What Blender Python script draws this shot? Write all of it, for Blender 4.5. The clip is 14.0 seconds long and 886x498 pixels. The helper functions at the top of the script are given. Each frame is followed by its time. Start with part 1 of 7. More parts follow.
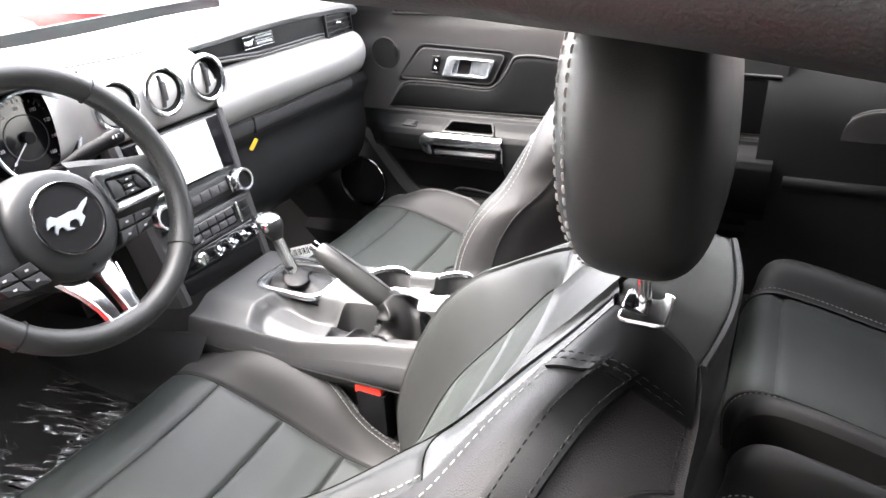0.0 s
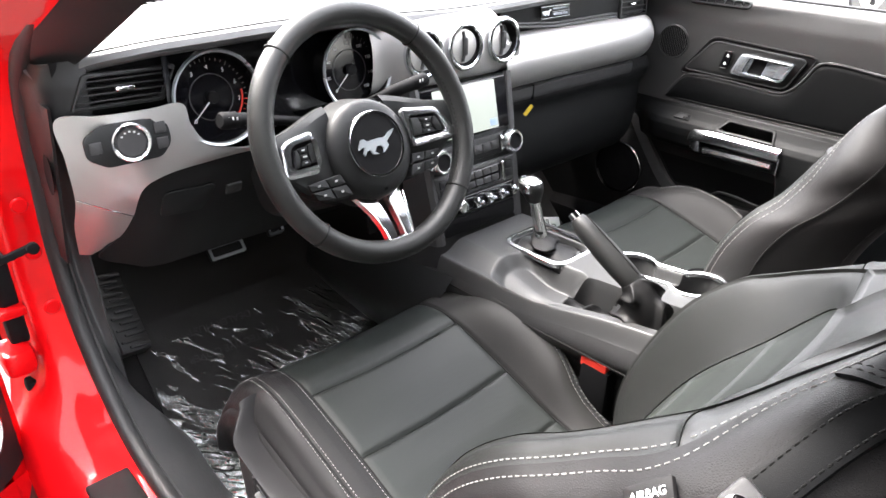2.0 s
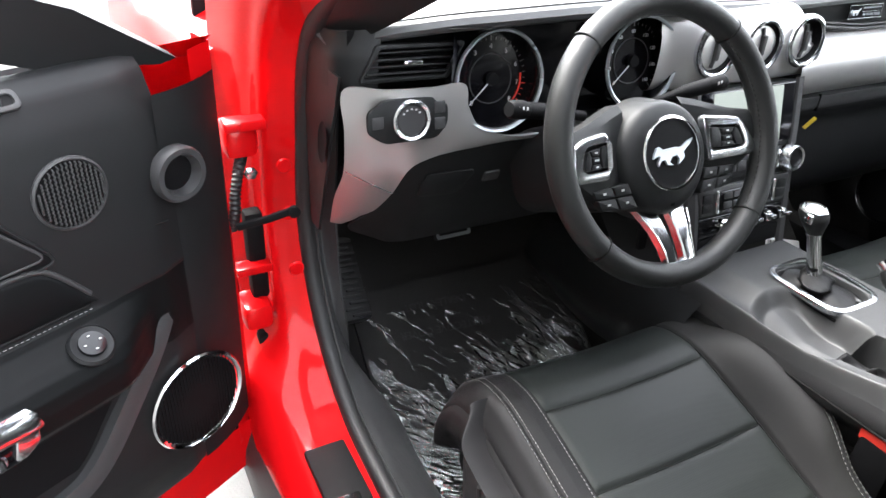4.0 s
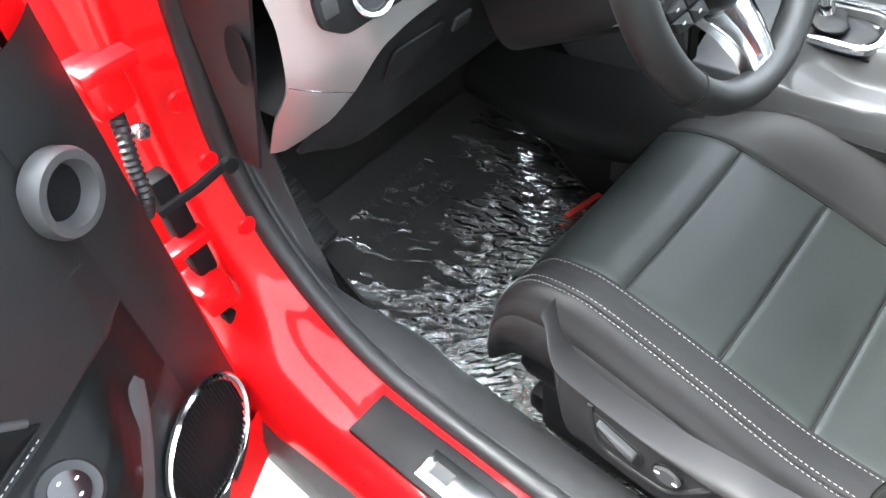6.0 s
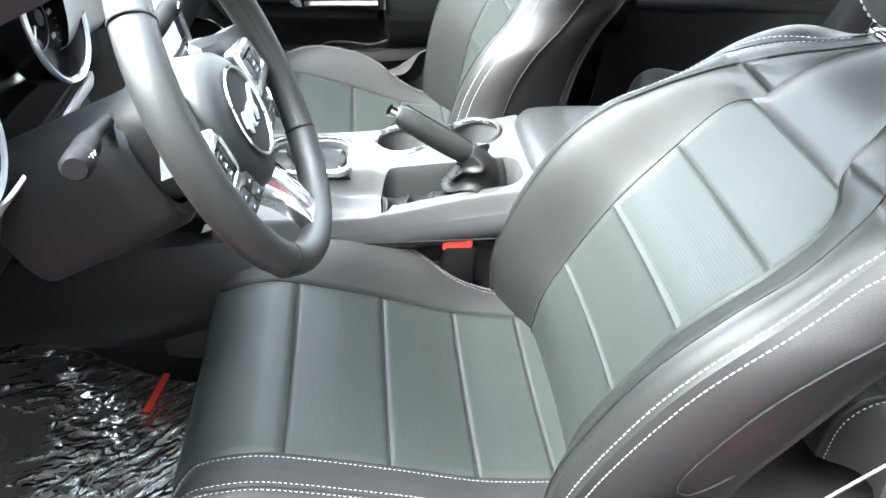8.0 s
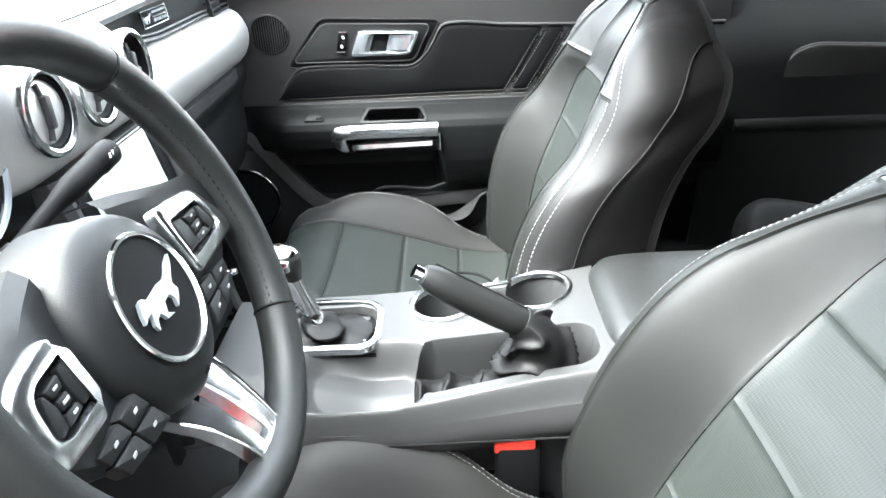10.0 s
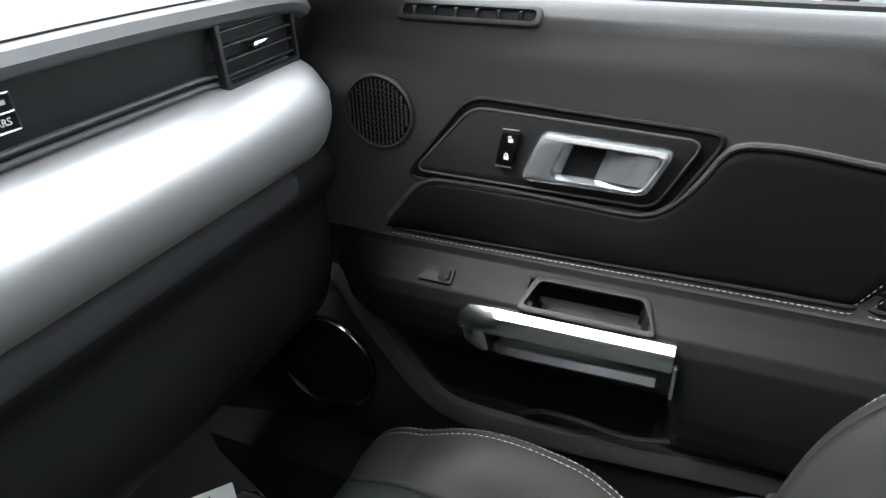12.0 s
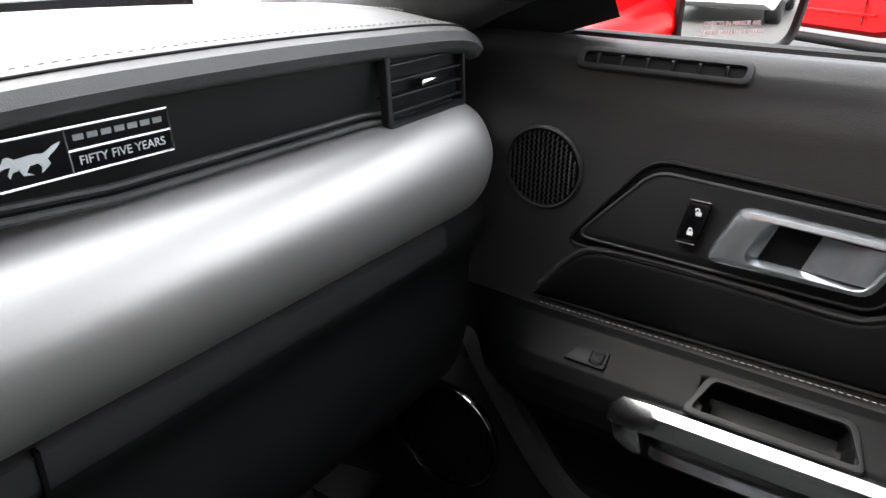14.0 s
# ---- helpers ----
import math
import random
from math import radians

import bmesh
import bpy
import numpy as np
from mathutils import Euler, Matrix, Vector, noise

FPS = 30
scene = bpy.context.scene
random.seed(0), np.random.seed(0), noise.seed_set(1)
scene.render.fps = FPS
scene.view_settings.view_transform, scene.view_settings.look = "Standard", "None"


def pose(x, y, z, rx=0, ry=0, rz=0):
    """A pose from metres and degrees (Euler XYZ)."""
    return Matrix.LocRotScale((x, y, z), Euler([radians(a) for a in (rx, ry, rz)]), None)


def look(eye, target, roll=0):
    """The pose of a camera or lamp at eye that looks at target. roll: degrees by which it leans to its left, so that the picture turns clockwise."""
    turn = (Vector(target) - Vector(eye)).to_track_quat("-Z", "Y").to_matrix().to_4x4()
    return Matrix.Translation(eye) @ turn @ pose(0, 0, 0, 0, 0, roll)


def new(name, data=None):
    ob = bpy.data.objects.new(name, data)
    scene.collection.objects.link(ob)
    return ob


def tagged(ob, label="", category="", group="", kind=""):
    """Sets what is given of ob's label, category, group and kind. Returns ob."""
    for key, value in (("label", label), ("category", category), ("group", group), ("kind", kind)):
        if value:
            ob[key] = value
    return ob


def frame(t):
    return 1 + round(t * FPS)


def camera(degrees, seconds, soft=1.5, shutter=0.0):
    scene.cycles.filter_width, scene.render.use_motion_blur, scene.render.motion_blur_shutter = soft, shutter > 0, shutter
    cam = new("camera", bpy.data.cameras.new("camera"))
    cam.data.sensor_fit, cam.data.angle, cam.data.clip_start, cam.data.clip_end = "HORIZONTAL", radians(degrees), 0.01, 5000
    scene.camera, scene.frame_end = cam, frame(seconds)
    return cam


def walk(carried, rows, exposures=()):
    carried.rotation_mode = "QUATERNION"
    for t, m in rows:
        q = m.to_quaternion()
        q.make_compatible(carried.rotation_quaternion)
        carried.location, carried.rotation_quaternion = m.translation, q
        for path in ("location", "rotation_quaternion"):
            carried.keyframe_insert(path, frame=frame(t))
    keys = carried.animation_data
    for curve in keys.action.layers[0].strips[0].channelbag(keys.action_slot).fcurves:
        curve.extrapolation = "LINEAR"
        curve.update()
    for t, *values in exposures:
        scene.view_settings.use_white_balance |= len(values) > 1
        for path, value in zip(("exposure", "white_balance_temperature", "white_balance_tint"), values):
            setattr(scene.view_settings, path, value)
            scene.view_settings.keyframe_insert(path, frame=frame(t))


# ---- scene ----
cam = camera(65.2, 14.0)
PATH = [
    (0, (-0.873, -0.131, 1.332), (0.721, 0.681, 0.437), -2.8),
    (0.5, (-0.915, -0.118, 1.33), (0.541, 0.965, 0.488), -1.5),
    (1, (-0.942, -0.114, 1.338), (0.342, 1.15, 0.47), -0.9),
    (1.5, (-0.937, -0.11, 1.329), (0.271, 1.194, 0.411), 0.4),
    (2, (-0.944, -0.103, 1.325), (0.271, 1.186, 0.397), 1.2),
    (2.5, (-0.95, -0.108, 1.325), (0.278, 1.18, 0.413), 1.4),
    (3, (-0.966, -0.101, 1.334), (0.225, 1.215, 0.411), 2.1),
    (3.5, (-0.981, -0.04, 1.324), (0.009, 1.405, 0.36), 3.6),
    (3.7, (-0.998, 0.004, 1.323), (-0.114, 1.503, 0.337), 4.7),
    (5.8, (-1.032, 0.396, 1.285), (-0.131, 1.522, -0.1), -5.8),
    (6, (-1.005, 0.415, 1.281), (-0.081, 1.415, -0.184), -8.4),
    (6.5, (-0.965, 0.484, 1.275), (0.089, 1.1, -0.309), -7.8),
    (7, (-0.992, 0.537, 1.304), (0.199, 0.759, -0.288), -4.9),
    (7.5, (-1.026, 0.561, 1.322), (0.359, 0.461, -0.117), 1.4),
    (8, (-1.018, 0.547, 1.331), (0.538, 0.317, 0.096), 4.2),
    (8.2, (-1.013, 0.538, 1.333), (0.572, 0.275, 0.143), 4.3),
    (10.3, (-0.669, 0.438, 1.219), (1.141, 0.53, 0.373), -4.3),
    (10.5, (-0.592, 0.426, 1.214), (1.213, 0.575, 0.367), -8.4),
    (11, (-0.382, 0.412, 1.196), (1.432, 0.778, 0.439), -11.2),
    (11.5, (-0.096, 0.435, 1.215), (1.666, 1.012, 0.467), -3.9),
    (12, (0.089, 0.474, 1.217), (1.693, 1.178, 0.25), -1.1),
    (12.5, (0.094, 0.461, 1.216), (1.693, 1.161, 0.24), -1.2),
    (13, (0.103, 0.469, 1.213), (1.667, 1.276, 0.264), -2.2),
    (13.5, (0.1, 0.495, 1.202), (1.634, 1.446, 0.341), 0.6),
    (14, (0.14, 0.549, 1.188), (1.655, 1.564, 0.366), 0.9),
]
EXPOSURES = [(0.0, 5.7, 6700, 13), (0.5, 4.55, 6800, 14), (1.0, 4.35, 6800, 13), (2.0, 4.85, 6700, 12), (2.5, 5.0, 6700, 12), (3.2, 4.75, 6600, 11), (3.7, 4.4, 6500, 10), (6.0, 5.42, 6200, 5), (6.5, 5.05, 6150, 5), (7.0, 5.45, 6100, 4), (8.2, 5.88, 6100, 3), (10.3, 5.2, 6300, 4), (11.0, 4.3, 6400, 5), (11.5, 4.12, 6400, 5), (12.1, 4.1, 6400, 6), (12.6, 5.35, 6400, 7), (13.2, 5.35, 6400, 8), (14.0, 3.42, 6700, 10)]
walk(cam, [(t, look(eye, target, roll)) for t, eye, target, roll in PATH], EXPOSURES)


# ---- body ----
# ---- sky, sun, exposure ----
world = bpy.data.worlds.new("sky")
scene.world = world
world.use_nodes = True
wn = world.node_tree.nodes
sky = wn.new("ShaderNodeTexSky")
sky.sky_type, sky.sun_disc = "NISHITA", False
sky.sun_elevation, sky.sun_rotation = radians(56), radians(-18)
sky.air_density, sky.dust_density, sky.ozone_density = 1.0, 2.0, 1.0
veil = wn.new("ShaderNodeHueSaturation")
veil.inputs["Saturation"].default_value = 0.22
world.node_tree.links.new(sky.outputs[0], veil.inputs["Color"])
world.node_tree.links.new(veil.outputs[0], wn["Background"].inputs[0])
wn["Background"].inputs[1].default_value = 0.14
sun_data = bpy.data.lights.new("sun", "SUN")
sun_data.energy, sun_data.angle, sun_data.color = 0.9, radians(40), (1.0, 0.97, 0.93)
sun = new("sun", sun_data)
sun.matrix_world = look((-1.8, 5.4, 8.5), (0, 0, 0))


# ---- materials ----
def material(name, color=(0.5, 0.5, 0.5), rough=0.5, metal=0.0, coat=0.0, grain=0.0, grain_size=800.0, blotch=0.0,
             blotch_size=9.0, stretch=(1, 1, 1), spec=0.5, kind="noise"):
    """A surface with fine relief (grain, cells per metre) and broad uneven colour and gloss (blotch)."""
    m = bpy.data.materials.new(name)
    m.use_nodes = True
    nt, b = m.node_tree, m.node_tree.nodes["Principled BSDF"]
    b.inputs["Base Color"].default_value = (*color, 1)
    b.inputs["Roughness"].default_value, b.inputs["Metallic"].default_value = rough, metal
    b.inputs["Specular IOR Level"].default_value, b.inputs["Coat Weight"].default_value = spec, coat
    b.inputs["Coat Roughness"].default_value = 0.04
    co = nt.nodes.new("ShaderNodeTexCoord")
    mp = nt.nodes.new("ShaderNodeMapping")
    mp.inputs["Scale"].default_value = stretch
    nt.links.new(co.outputs["Object"], mp.inputs["Vector"])
    if blotch:
        n = nt.nodes.new("ShaderNodeTexNoise")
        n.inputs["Scale"].default_value, n.inputs["Detail"].default_value = blotch_size, 5
        nt.links.new(mp.outputs[0], n.inputs["Vector"])
        r = nt.nodes.new("ShaderNodeMapRange")
        r.inputs[3].default_value, r.inputs[4].default_value = max(0.02, rough - blotch), min(1, rough + blotch)
        nt.links.new(n.outputs["Fac"], r.inputs[0])
        nt.links.new(r.outputs[0], b.inputs["Roughness"])
        mix = nt.nodes.new("ShaderNodeMix")
        mix.data_type = "RGBA"
        mix.inputs["A"].default_value = (*[c * (1 - blotch) for c in color], 1)
        mix.inputs["B"].default_value = (*[min(1, c * (1 + blotch)) for c in color], 1)
        nt.links.new(n.outputs["Fac"], mix.inputs["Factor"])
        nt.links.new(mix.outputs["Result"], b.inputs["Base Color"])
    if grain:
        if kind == "leather":
            g = nt.nodes.new("ShaderNodeTexVoronoi")
            g.feature = "DISTANCE_TO_EDGE"
            out = "Distance"
        elif kind == "dots":
            g = nt.nodes.new("ShaderNodeTexVoronoi")
            g.inputs["Randomness"].default_value = 0.0
            out = "Distance"
        else:
            g = nt.nodes.new("ShaderNodeTexNoise")
            g.inputs["Detail"].default_value = 3
            out = "Fac"
        g.inputs["Scale"].default_value = grain_size
        nt.links.new(mp.outputs[0], g.inputs["Vector"])
        bump = nt.nodes.new("ShaderNodeBump")
        bump.inputs["Strength"].default_value, bump.inputs["Distance"].default_value = grain, 0.0008
        nt.links.new(g.outputs[out], bump.inputs["Height"])
        nt.links.new(bump.outputs[0], b.inputs["Normal"])
        m["bump"] = bump.name
    return m


def clear(name, color=(1, 1, 1), rough=0.02, share=0.9):
    """Thin see-through sheet: mostly clear, with a gloss."""
    m = bpy.data.materials.new(name)
    m.use_nodes = True
    nt = m.node_tree
    out = nt.nodes["Material Output"]
    t, g, mix = (nt.nodes.new("ShaderNodeBsdf" + k) for k in ("Transparent", "Glossy", "Transparent"))
    mix = nt.nodes.new("ShaderNodeMixShader")
    t.inputs[0].default_value = (*color, 1)
    g.inputs["Roughness"].default_value = rough
    f = nt.nodes.new("ShaderNodeLayerWeight")
    f.inputs["Blend"].default_value = 0.15
    fade = nt.nodes.new("ShaderNodeMapRange")
    fade.inputs[3].default_value, fade.inputs[4].default_value = 0.012, share
    nt.links.new(f.outputs["Facing"], fade.inputs[0])
    nt.links.new(fade.outputs[0], mix.inputs[0])
    nt.links.new(t.outputs[0], mix.inputs[1])
    nt.links.new(g.outputs[0], mix.inputs[2])
    nt.links.new(mix.outputs[0], out.inputs[0])
    return m


LEATHER = material("black_leather", (0.0125, 0.013, 0.013), 0.42, grain=0.35, grain_size=900, blotch=0.14, kind="leather", spec=0.30)
PERF = material("perforated_leather", (0.0138, 0.0160, 0.0149), 0.48, grain=0.22, grain_size=330, blotch=0.14, kind="dots", spec=0.2)
# Darker copy of the seat leather; the backrest's shade is in its colour.
BACKLTH = material("shaded_backrest_leather", (0.0088, 0.0094, 0.0090), 0.46, grain=0.3, grain_size=900, blotch=0.14, kind="leather", spec=0.2)
SMOOTH = material("smooth_leather", (0.0152, 0.0149, 0.0147), 0.55, grain=0.18, grain_size=1100, blotch=0.14, kind="leather", spec=0.13)
CREASED = material("side_leather", (0.0115, 0.0110, 0.0114), 0.50, grain=0.5, grain_size=520, blotch=0.16, kind="leather", spec=0.16)
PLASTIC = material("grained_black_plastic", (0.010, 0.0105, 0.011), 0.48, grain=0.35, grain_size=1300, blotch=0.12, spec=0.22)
PLASTIC2 = material("charcoal_plastic", (0.036, 0.036, 0.037), 0.44, grain=0.35, grain_size=1300, blotch=0.12, spec=0.3)
GREYPL = material("grey_seat_plastic", (0.0155, 0.0150, 0.0155), 0.50, grain=0.3, grain_size=1300, blotch=0.1, spec=0.15)
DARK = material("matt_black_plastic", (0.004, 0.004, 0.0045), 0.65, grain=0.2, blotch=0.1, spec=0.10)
GLOSSB = material("gloss_black", (0.004, 0.004, 0.005), 0.12, blotch=0.05, spec=0.35)
# Paler door plastic: the far door's window light is in its colour.
DOORSKIN = material("lit_grained_door_plastic", (0.025, 0.0255, 0.026), 0.36, grain=0.4, grain_size=1100, blotch=0.1, spec=0.55)
INSERT = material("door_insert_leather", (0.0045, 0.0048, 0.0052), 0.46, grain=0.2, grain_size=1000, blotch=0.12, kind="leather", spec=0.12)
ARMPAD = material("armrest_leather", (0.0042, 0.0045, 0.0047), 0.42, grain=0.25, grain_size=1000, blotch=0.12, kind="leather", spec=0.10)
SOFTPAD = material("soft_dash_skin", (0.062, 0.063, 0.0645), 0.38, grain=0.45, grain_size=900, blotch=0.1, kind="leather", spec=0.6)
SILVER = material("satin_silver_trim", (0.43, 0.425, 0.417), 0.44, metal=0.78, grain=0.10, grain_size=500, blotch=0.06, stretch=(0.05, 1, 1))
CHROME = material("chrome", (0.85, 0.86, 0.87), 0.09, metal=1.0, blotch=0.04)
SATIN = material("satin_chrome", (0.72, 0.74, 0.76), 0.20, metal=1.0, blotch=0.06)
HANDLE = material("pale_satin_metal", (0.58, 0.62, 0.66), 0.24, metal=0.9, blotch=0.08)
EMBLEM = material("bright_emblem", (0.50, 0.54, 0.57), 0.28, metal=0.7, blotch=0.06)
THREAD = material("pale_thread", (0.29, 0.283, 0.27), 0.85, blotch=0.25, blotch_size=300)
GTHREAD = material("grey_thread", (0.11, 0.108, 0.104), 0.85, blotch=0.25, blotch_size=300)
DTHREAD = material("black_thread", (0.006, 0.006, 0.006), 0.8, blotch=0.2, blotch_size=300, spec=0.2)
RUBBER = material("black_rubber", (0.012, 0.012, 0.0125), 0.5, grain=0.4, grain_size=500, blotch=0.2, spec=0.4)
RED = material("red_car_paint", (0.54, 0.003, 0.005), 0.36, coat=0.30, blotch=0.03, blotch_size=4, spec=0.06)
CONSOLE = material("console_plastic", (0.028, 0.0285, 0.029), 0.46, grain=0.3, grain_size=1300, blotch=0.12, spec=0.32)
BOOT = material("soft_boot_leather", (0.0060, 0.0060, 0.0063), 0.50, grain=0.3, grain_size=800, blotch=0.2, kind="leather", spec=0.18)
CARPET = material("black_carpet", (0.014, 0.0132, 0.0124), 0.95, grain=1.0, grain_size=420, blotch=0.35, blotch_size=40, spec=0.2)
CLOTH = material("black_roof_cloth", (0.014, 0.012, 0.0125), 0.85, grain=0.6, grain_size=900, blotch=0.15, spec=0.3)
REDP = material("red_plastic", (0.72, 0.045, 0.03), 0.35, blotch=0.08)
WHITEP = material("white_label", (0.78, 0.78, 0.77), 0.55, blotch=0.05)
GREYT = material("grey_print", (0.5, 0.5, 0.5), 0.6, blotch=0.05)
YELLOW = material("yellow_label", (0.75, 0.52, 0.05), 0.5, blotch=0.08)
ALLOY = material("alloy", (0.55, 0.56, 0.57), 0.3, metal=0.9, blotch=0.08)
TYRE = material("tyre", (0.018, 0.018, 0.018), 0.8, grain=0.5, grain_size=120, blotch=0.2)
ASPHALT = material("pale_asphalt", (0.046, 0.0455, 0.043), 0.9, grain=1.0, grain_size=160, blotch=0.55, blotch_size=110)
WEB = material("belt_webbing", (0.055, 0.053, 0.052), 0.6, grain=0.5, grain_size=600, blotch=0.1)
GLASS = clear("clear_glass", share=0.05)
MATBLACK = material("black_mat_pile", (0.016, 0.0155, 0.015), 0.95, grain=1.0, grain_size=420, blotch=0.3, blotch_size=40, spec=0.2)
MIRROR = material("mirror_glass", (0.9, 0.9, 0.9), 0.01, metal=1.0)


# ---- mesh helpers ----
XF = [None]


def part(name, bm, mat, parent=None, label="", sharp=38, flat=False):
    """Links a bmesh as one mesh object, under parent if one is given."""
    if XF[0] is not None:
        bm.transform(XF[0])
        if XF[0].determinant() < 0:
            bmesh.ops.reverse_faces(bm, faces=bm.faces)
    lim = radians(sharp)
    for f in bm.faces:
        f.smooth = not flat
    for e in bm.edges:
        if len(e.link_faces) == 2 and e.calc_face_angle(0) > lim:
            e.smooth = False
    me = bpy.data.meshes.new(name)
    bm.to_mesh(me)
    bm.free()
    me.materials.append(mat)
    ob = new(name, me)
    if parent:
        ob.parent = parent
    if label:
        ob["label"] = label
    return ob


def thing(name, label, category, at=(0, 0, 0), group="", kind=""):
    """An empty at a thing's base, to which its parts are hung; parts keep their world places."""
    ob = new(name)
    ob.empty_display_size = 0.05
    return tagged(ob, label, category, group, kind)


def V(*a):
    return Vector(a)


def smooth01(x):
    x = max(0.0, min(1.0, x))
    return x * x * (3 - 2 * x)


def interp(x, pts):
    """Piecewise smooth value at x through (x, value) pairs in rising x."""
    if x <= pts[0][0]:
        return pts[0][1]
    for i in range(len(pts) - 1):
        (a, p), (b, q) = pts[i], pts[i + 1]
        if x <= b:
            s = (q - p) / (b - a)
            m0 = s if i == 0 else 0.5 * (s + (p - pts[i - 1][1]) / (a - pts[i - 1][0]))
            m1 = s if i == len(pts) - 2 else 0.5 * (s + (pts[i + 2][1] - q) / (pts[i + 2][0] - b))
            t, h = (x - a) / (b - a), b - a
            return (2 * t ** 3 - 3 * t * t + 1) * p + (t ** 3 - 2 * t * t + t) * h * m0 + (3 * t * t - 2 * t ** 3) * q + (t ** 3 - t * t) * h * m1
    return pts[-1][1]


def spline(pts, n, closed=False):
    """n + 1 points (n if closed) along a Catmull-Rom curve through pts."""
    pts = [Vector(p) for p in pts]
    k = len(pts)
    segs = k if closed else k - 1
    out = []
    for i in range(n if closed else n + 1):
        t = i / n * segs
        j = min(int(t), segs - 1)
        u = t - j
        get = (lambda q: pts[q % k]) if closed else (lambda q: pts[max(0, min(k - 1, q))])
        a, b, c, d = get(j - 1), get(j), get(j + 1), get(j + 2)
        out.append(0.5 * ((2 * b) + (c - a) * u + (2 * a - 5 * b + 4 * c - d) * u * u + (3 * b - a - 3 * c + d) * u ** 3))
    return out


def loft(rows, closed=False, caps=False):
    """A skin over rows of points, each row of the same length."""
    bm = bmesh.new()
    vs = [[bm.verts.new(p) for p in r] for r in rows]
    n = len(rows[0])
    for a, b in zip(vs, vs[1:]):
        for i in range(n if closed else n - 1):
            j = (i + 1) % n
            try:
                bm.faces.new((a[i], a[j], b[j], b[i]))
            except ValueError:
                pass
    if caps:
        for r, rev in ((vs[0], True), (vs[-1], False)):
            try:
                bm.faces.new(r[::-1] if rev else r)
            except ValueError:
                pass
    bmesh.ops.remove_doubles(bm, verts=bm.verts, dist=1e-6)
    bmesh.ops.recalc_face_normals(bm, faces=bm.faces)
    return bm


def sheet(fn, nu, nv, thick=0.0):
    """A surface fn(u, v), u and v from 0 to 1, thickened by thick against its normal."""
    rows = [[Vector(fn(i / nu, j / nv)) for i in range(nu + 1)] for j in range(nv + 1)]
    bm = loft(rows)
    if thick:
        bmesh.ops.solidify(bm, geom=bm.faces[:] + bm.edges[:] + bm.verts[:], thickness=thick)
        bmesh.ops.recalc_face_normals(bm, faces=bm.faces)
    return bm


def tube(path, r, n=10, closed=False, flat=1.0, up=(0, 0, 1)):
    """A round bar along path; r: a radius or a function of 0..1; flat squeezes it along up."""
    path = [Vector(p) for p in path]
    rows, k = [], len(path)
    prev = None
    for i, p in enumerate(path):
        a = path[(i - 1) % k] if closed else path[max(0, i - 1)]
        b = path[(i + 1) % k] if closed else path[min(k - 1, i + 1)]
        d = (b - a).normalized()
        if prev is None:
            u = Vector(up)
            if abs(d.dot(u)) > 0.95:
                u = V(1, 0, 0) if abs(d.x) < 0.9 else V(0, 1, 0)
        else:
            u = prev
        s = d.cross(u).normalized()
        w = s.cross(d).normalized()
        prev = w
        rr = r(i / max(1, k - 1)) if callable(r) else r
        rows.append([p + rr * (math.cos(q) * s + flat * math.sin(q) * w) for q in (2 * math.pi * j / n for j in range(n))])
    if closed:
        rows.append(rows[0])
    return loft(rows, closed=True, caps=not closed)


def box(c, size, bevel=0.0, m=None, seg=2):
    bm = bmesh.new()
    bmesh.ops.create_cube(bm, size=1)
    bm.transform(Matrix.Diagonal((*size, 1)))
    if bevel:
        bmesh.ops.bevel(bm, geom=bm.edges[:], offset=bevel, segments=seg, profile=0.5, affect="EDGES")
    bm.transform(Matrix.Translation(c) @ (m or Matrix()))
    return bm


def basis(o, e1, e2, e3):
    m = Matrix((e1, e2, e3)).transposed().to_4x4()
    m.translation = o
    return m


def round_poly(pts, r, seg=4):
    """A flat outline with its corners rounded by r."""
    out, k = [], len(pts)
    for i in range(k):
        p, a, b = Vector(pts[i]), Vector(pts[i - 1]), Vector(pts[(i + 1) % k])
        da, db = (a - p), (b - p)
        q = min(r, da.length * 0.45, db.length * 0.45)
        s, e = p + da.normalized() * q, p + db.normalized() * q
        for j in range(seg + 1):
            t = j / seg
            out.append((1 - t) ** 2 * s + 2 * t * (1 - t) * p + t * t * e)
    return out


def slab(outline, m, depth, bevel=0.0, hole=None):
    """A flat outline (2D) extruded by depth along m's third axis, with a bevelled rim; hole: an inner outline of as many points."""
    def ring(o, h, inset=0.0):
        c = Vector((sum(p[0] for p in o) / len(o), sum(p[1] for p in o) / len(o)))
        res = []
        k = len(o)
        for i in range(k):
            p = Vector(o[i][:2])
            if inset:
                t = (Vector(o[(i + 1) % k][:2]) - Vector(o[i - 1][:2]))
                nrm = Vector((t.y, -t.x)).normalized() if t.length > 1e-9 else Vector((0, 0))
                if (c - p).dot(nrm) * sgn < 0:
                    nrm = -nrm * 1
                p = p + nrm * inset * sgn
            res.append(m @ V(p.x, p.y, h))
        return res
    sgn = 1
    rows = [ring(outline, 0), ring(outline, depth - bevel)]
    if bevel:
        rows += [ring(outline, depth - bevel * 0.35, bevel * 0.3), ring(outline, depth, bevel)]
    if hole:
        if bevel:
            rows += [ring(hole, depth, -bevel * 0.5), ring(hole, depth - bevel)]
        else:
            rows += [ring(hole, depth)]
        rows += [ring(hole, 0)]
        return loft(rows, closed=True)
    return loft(rows, closed=True, caps=True)


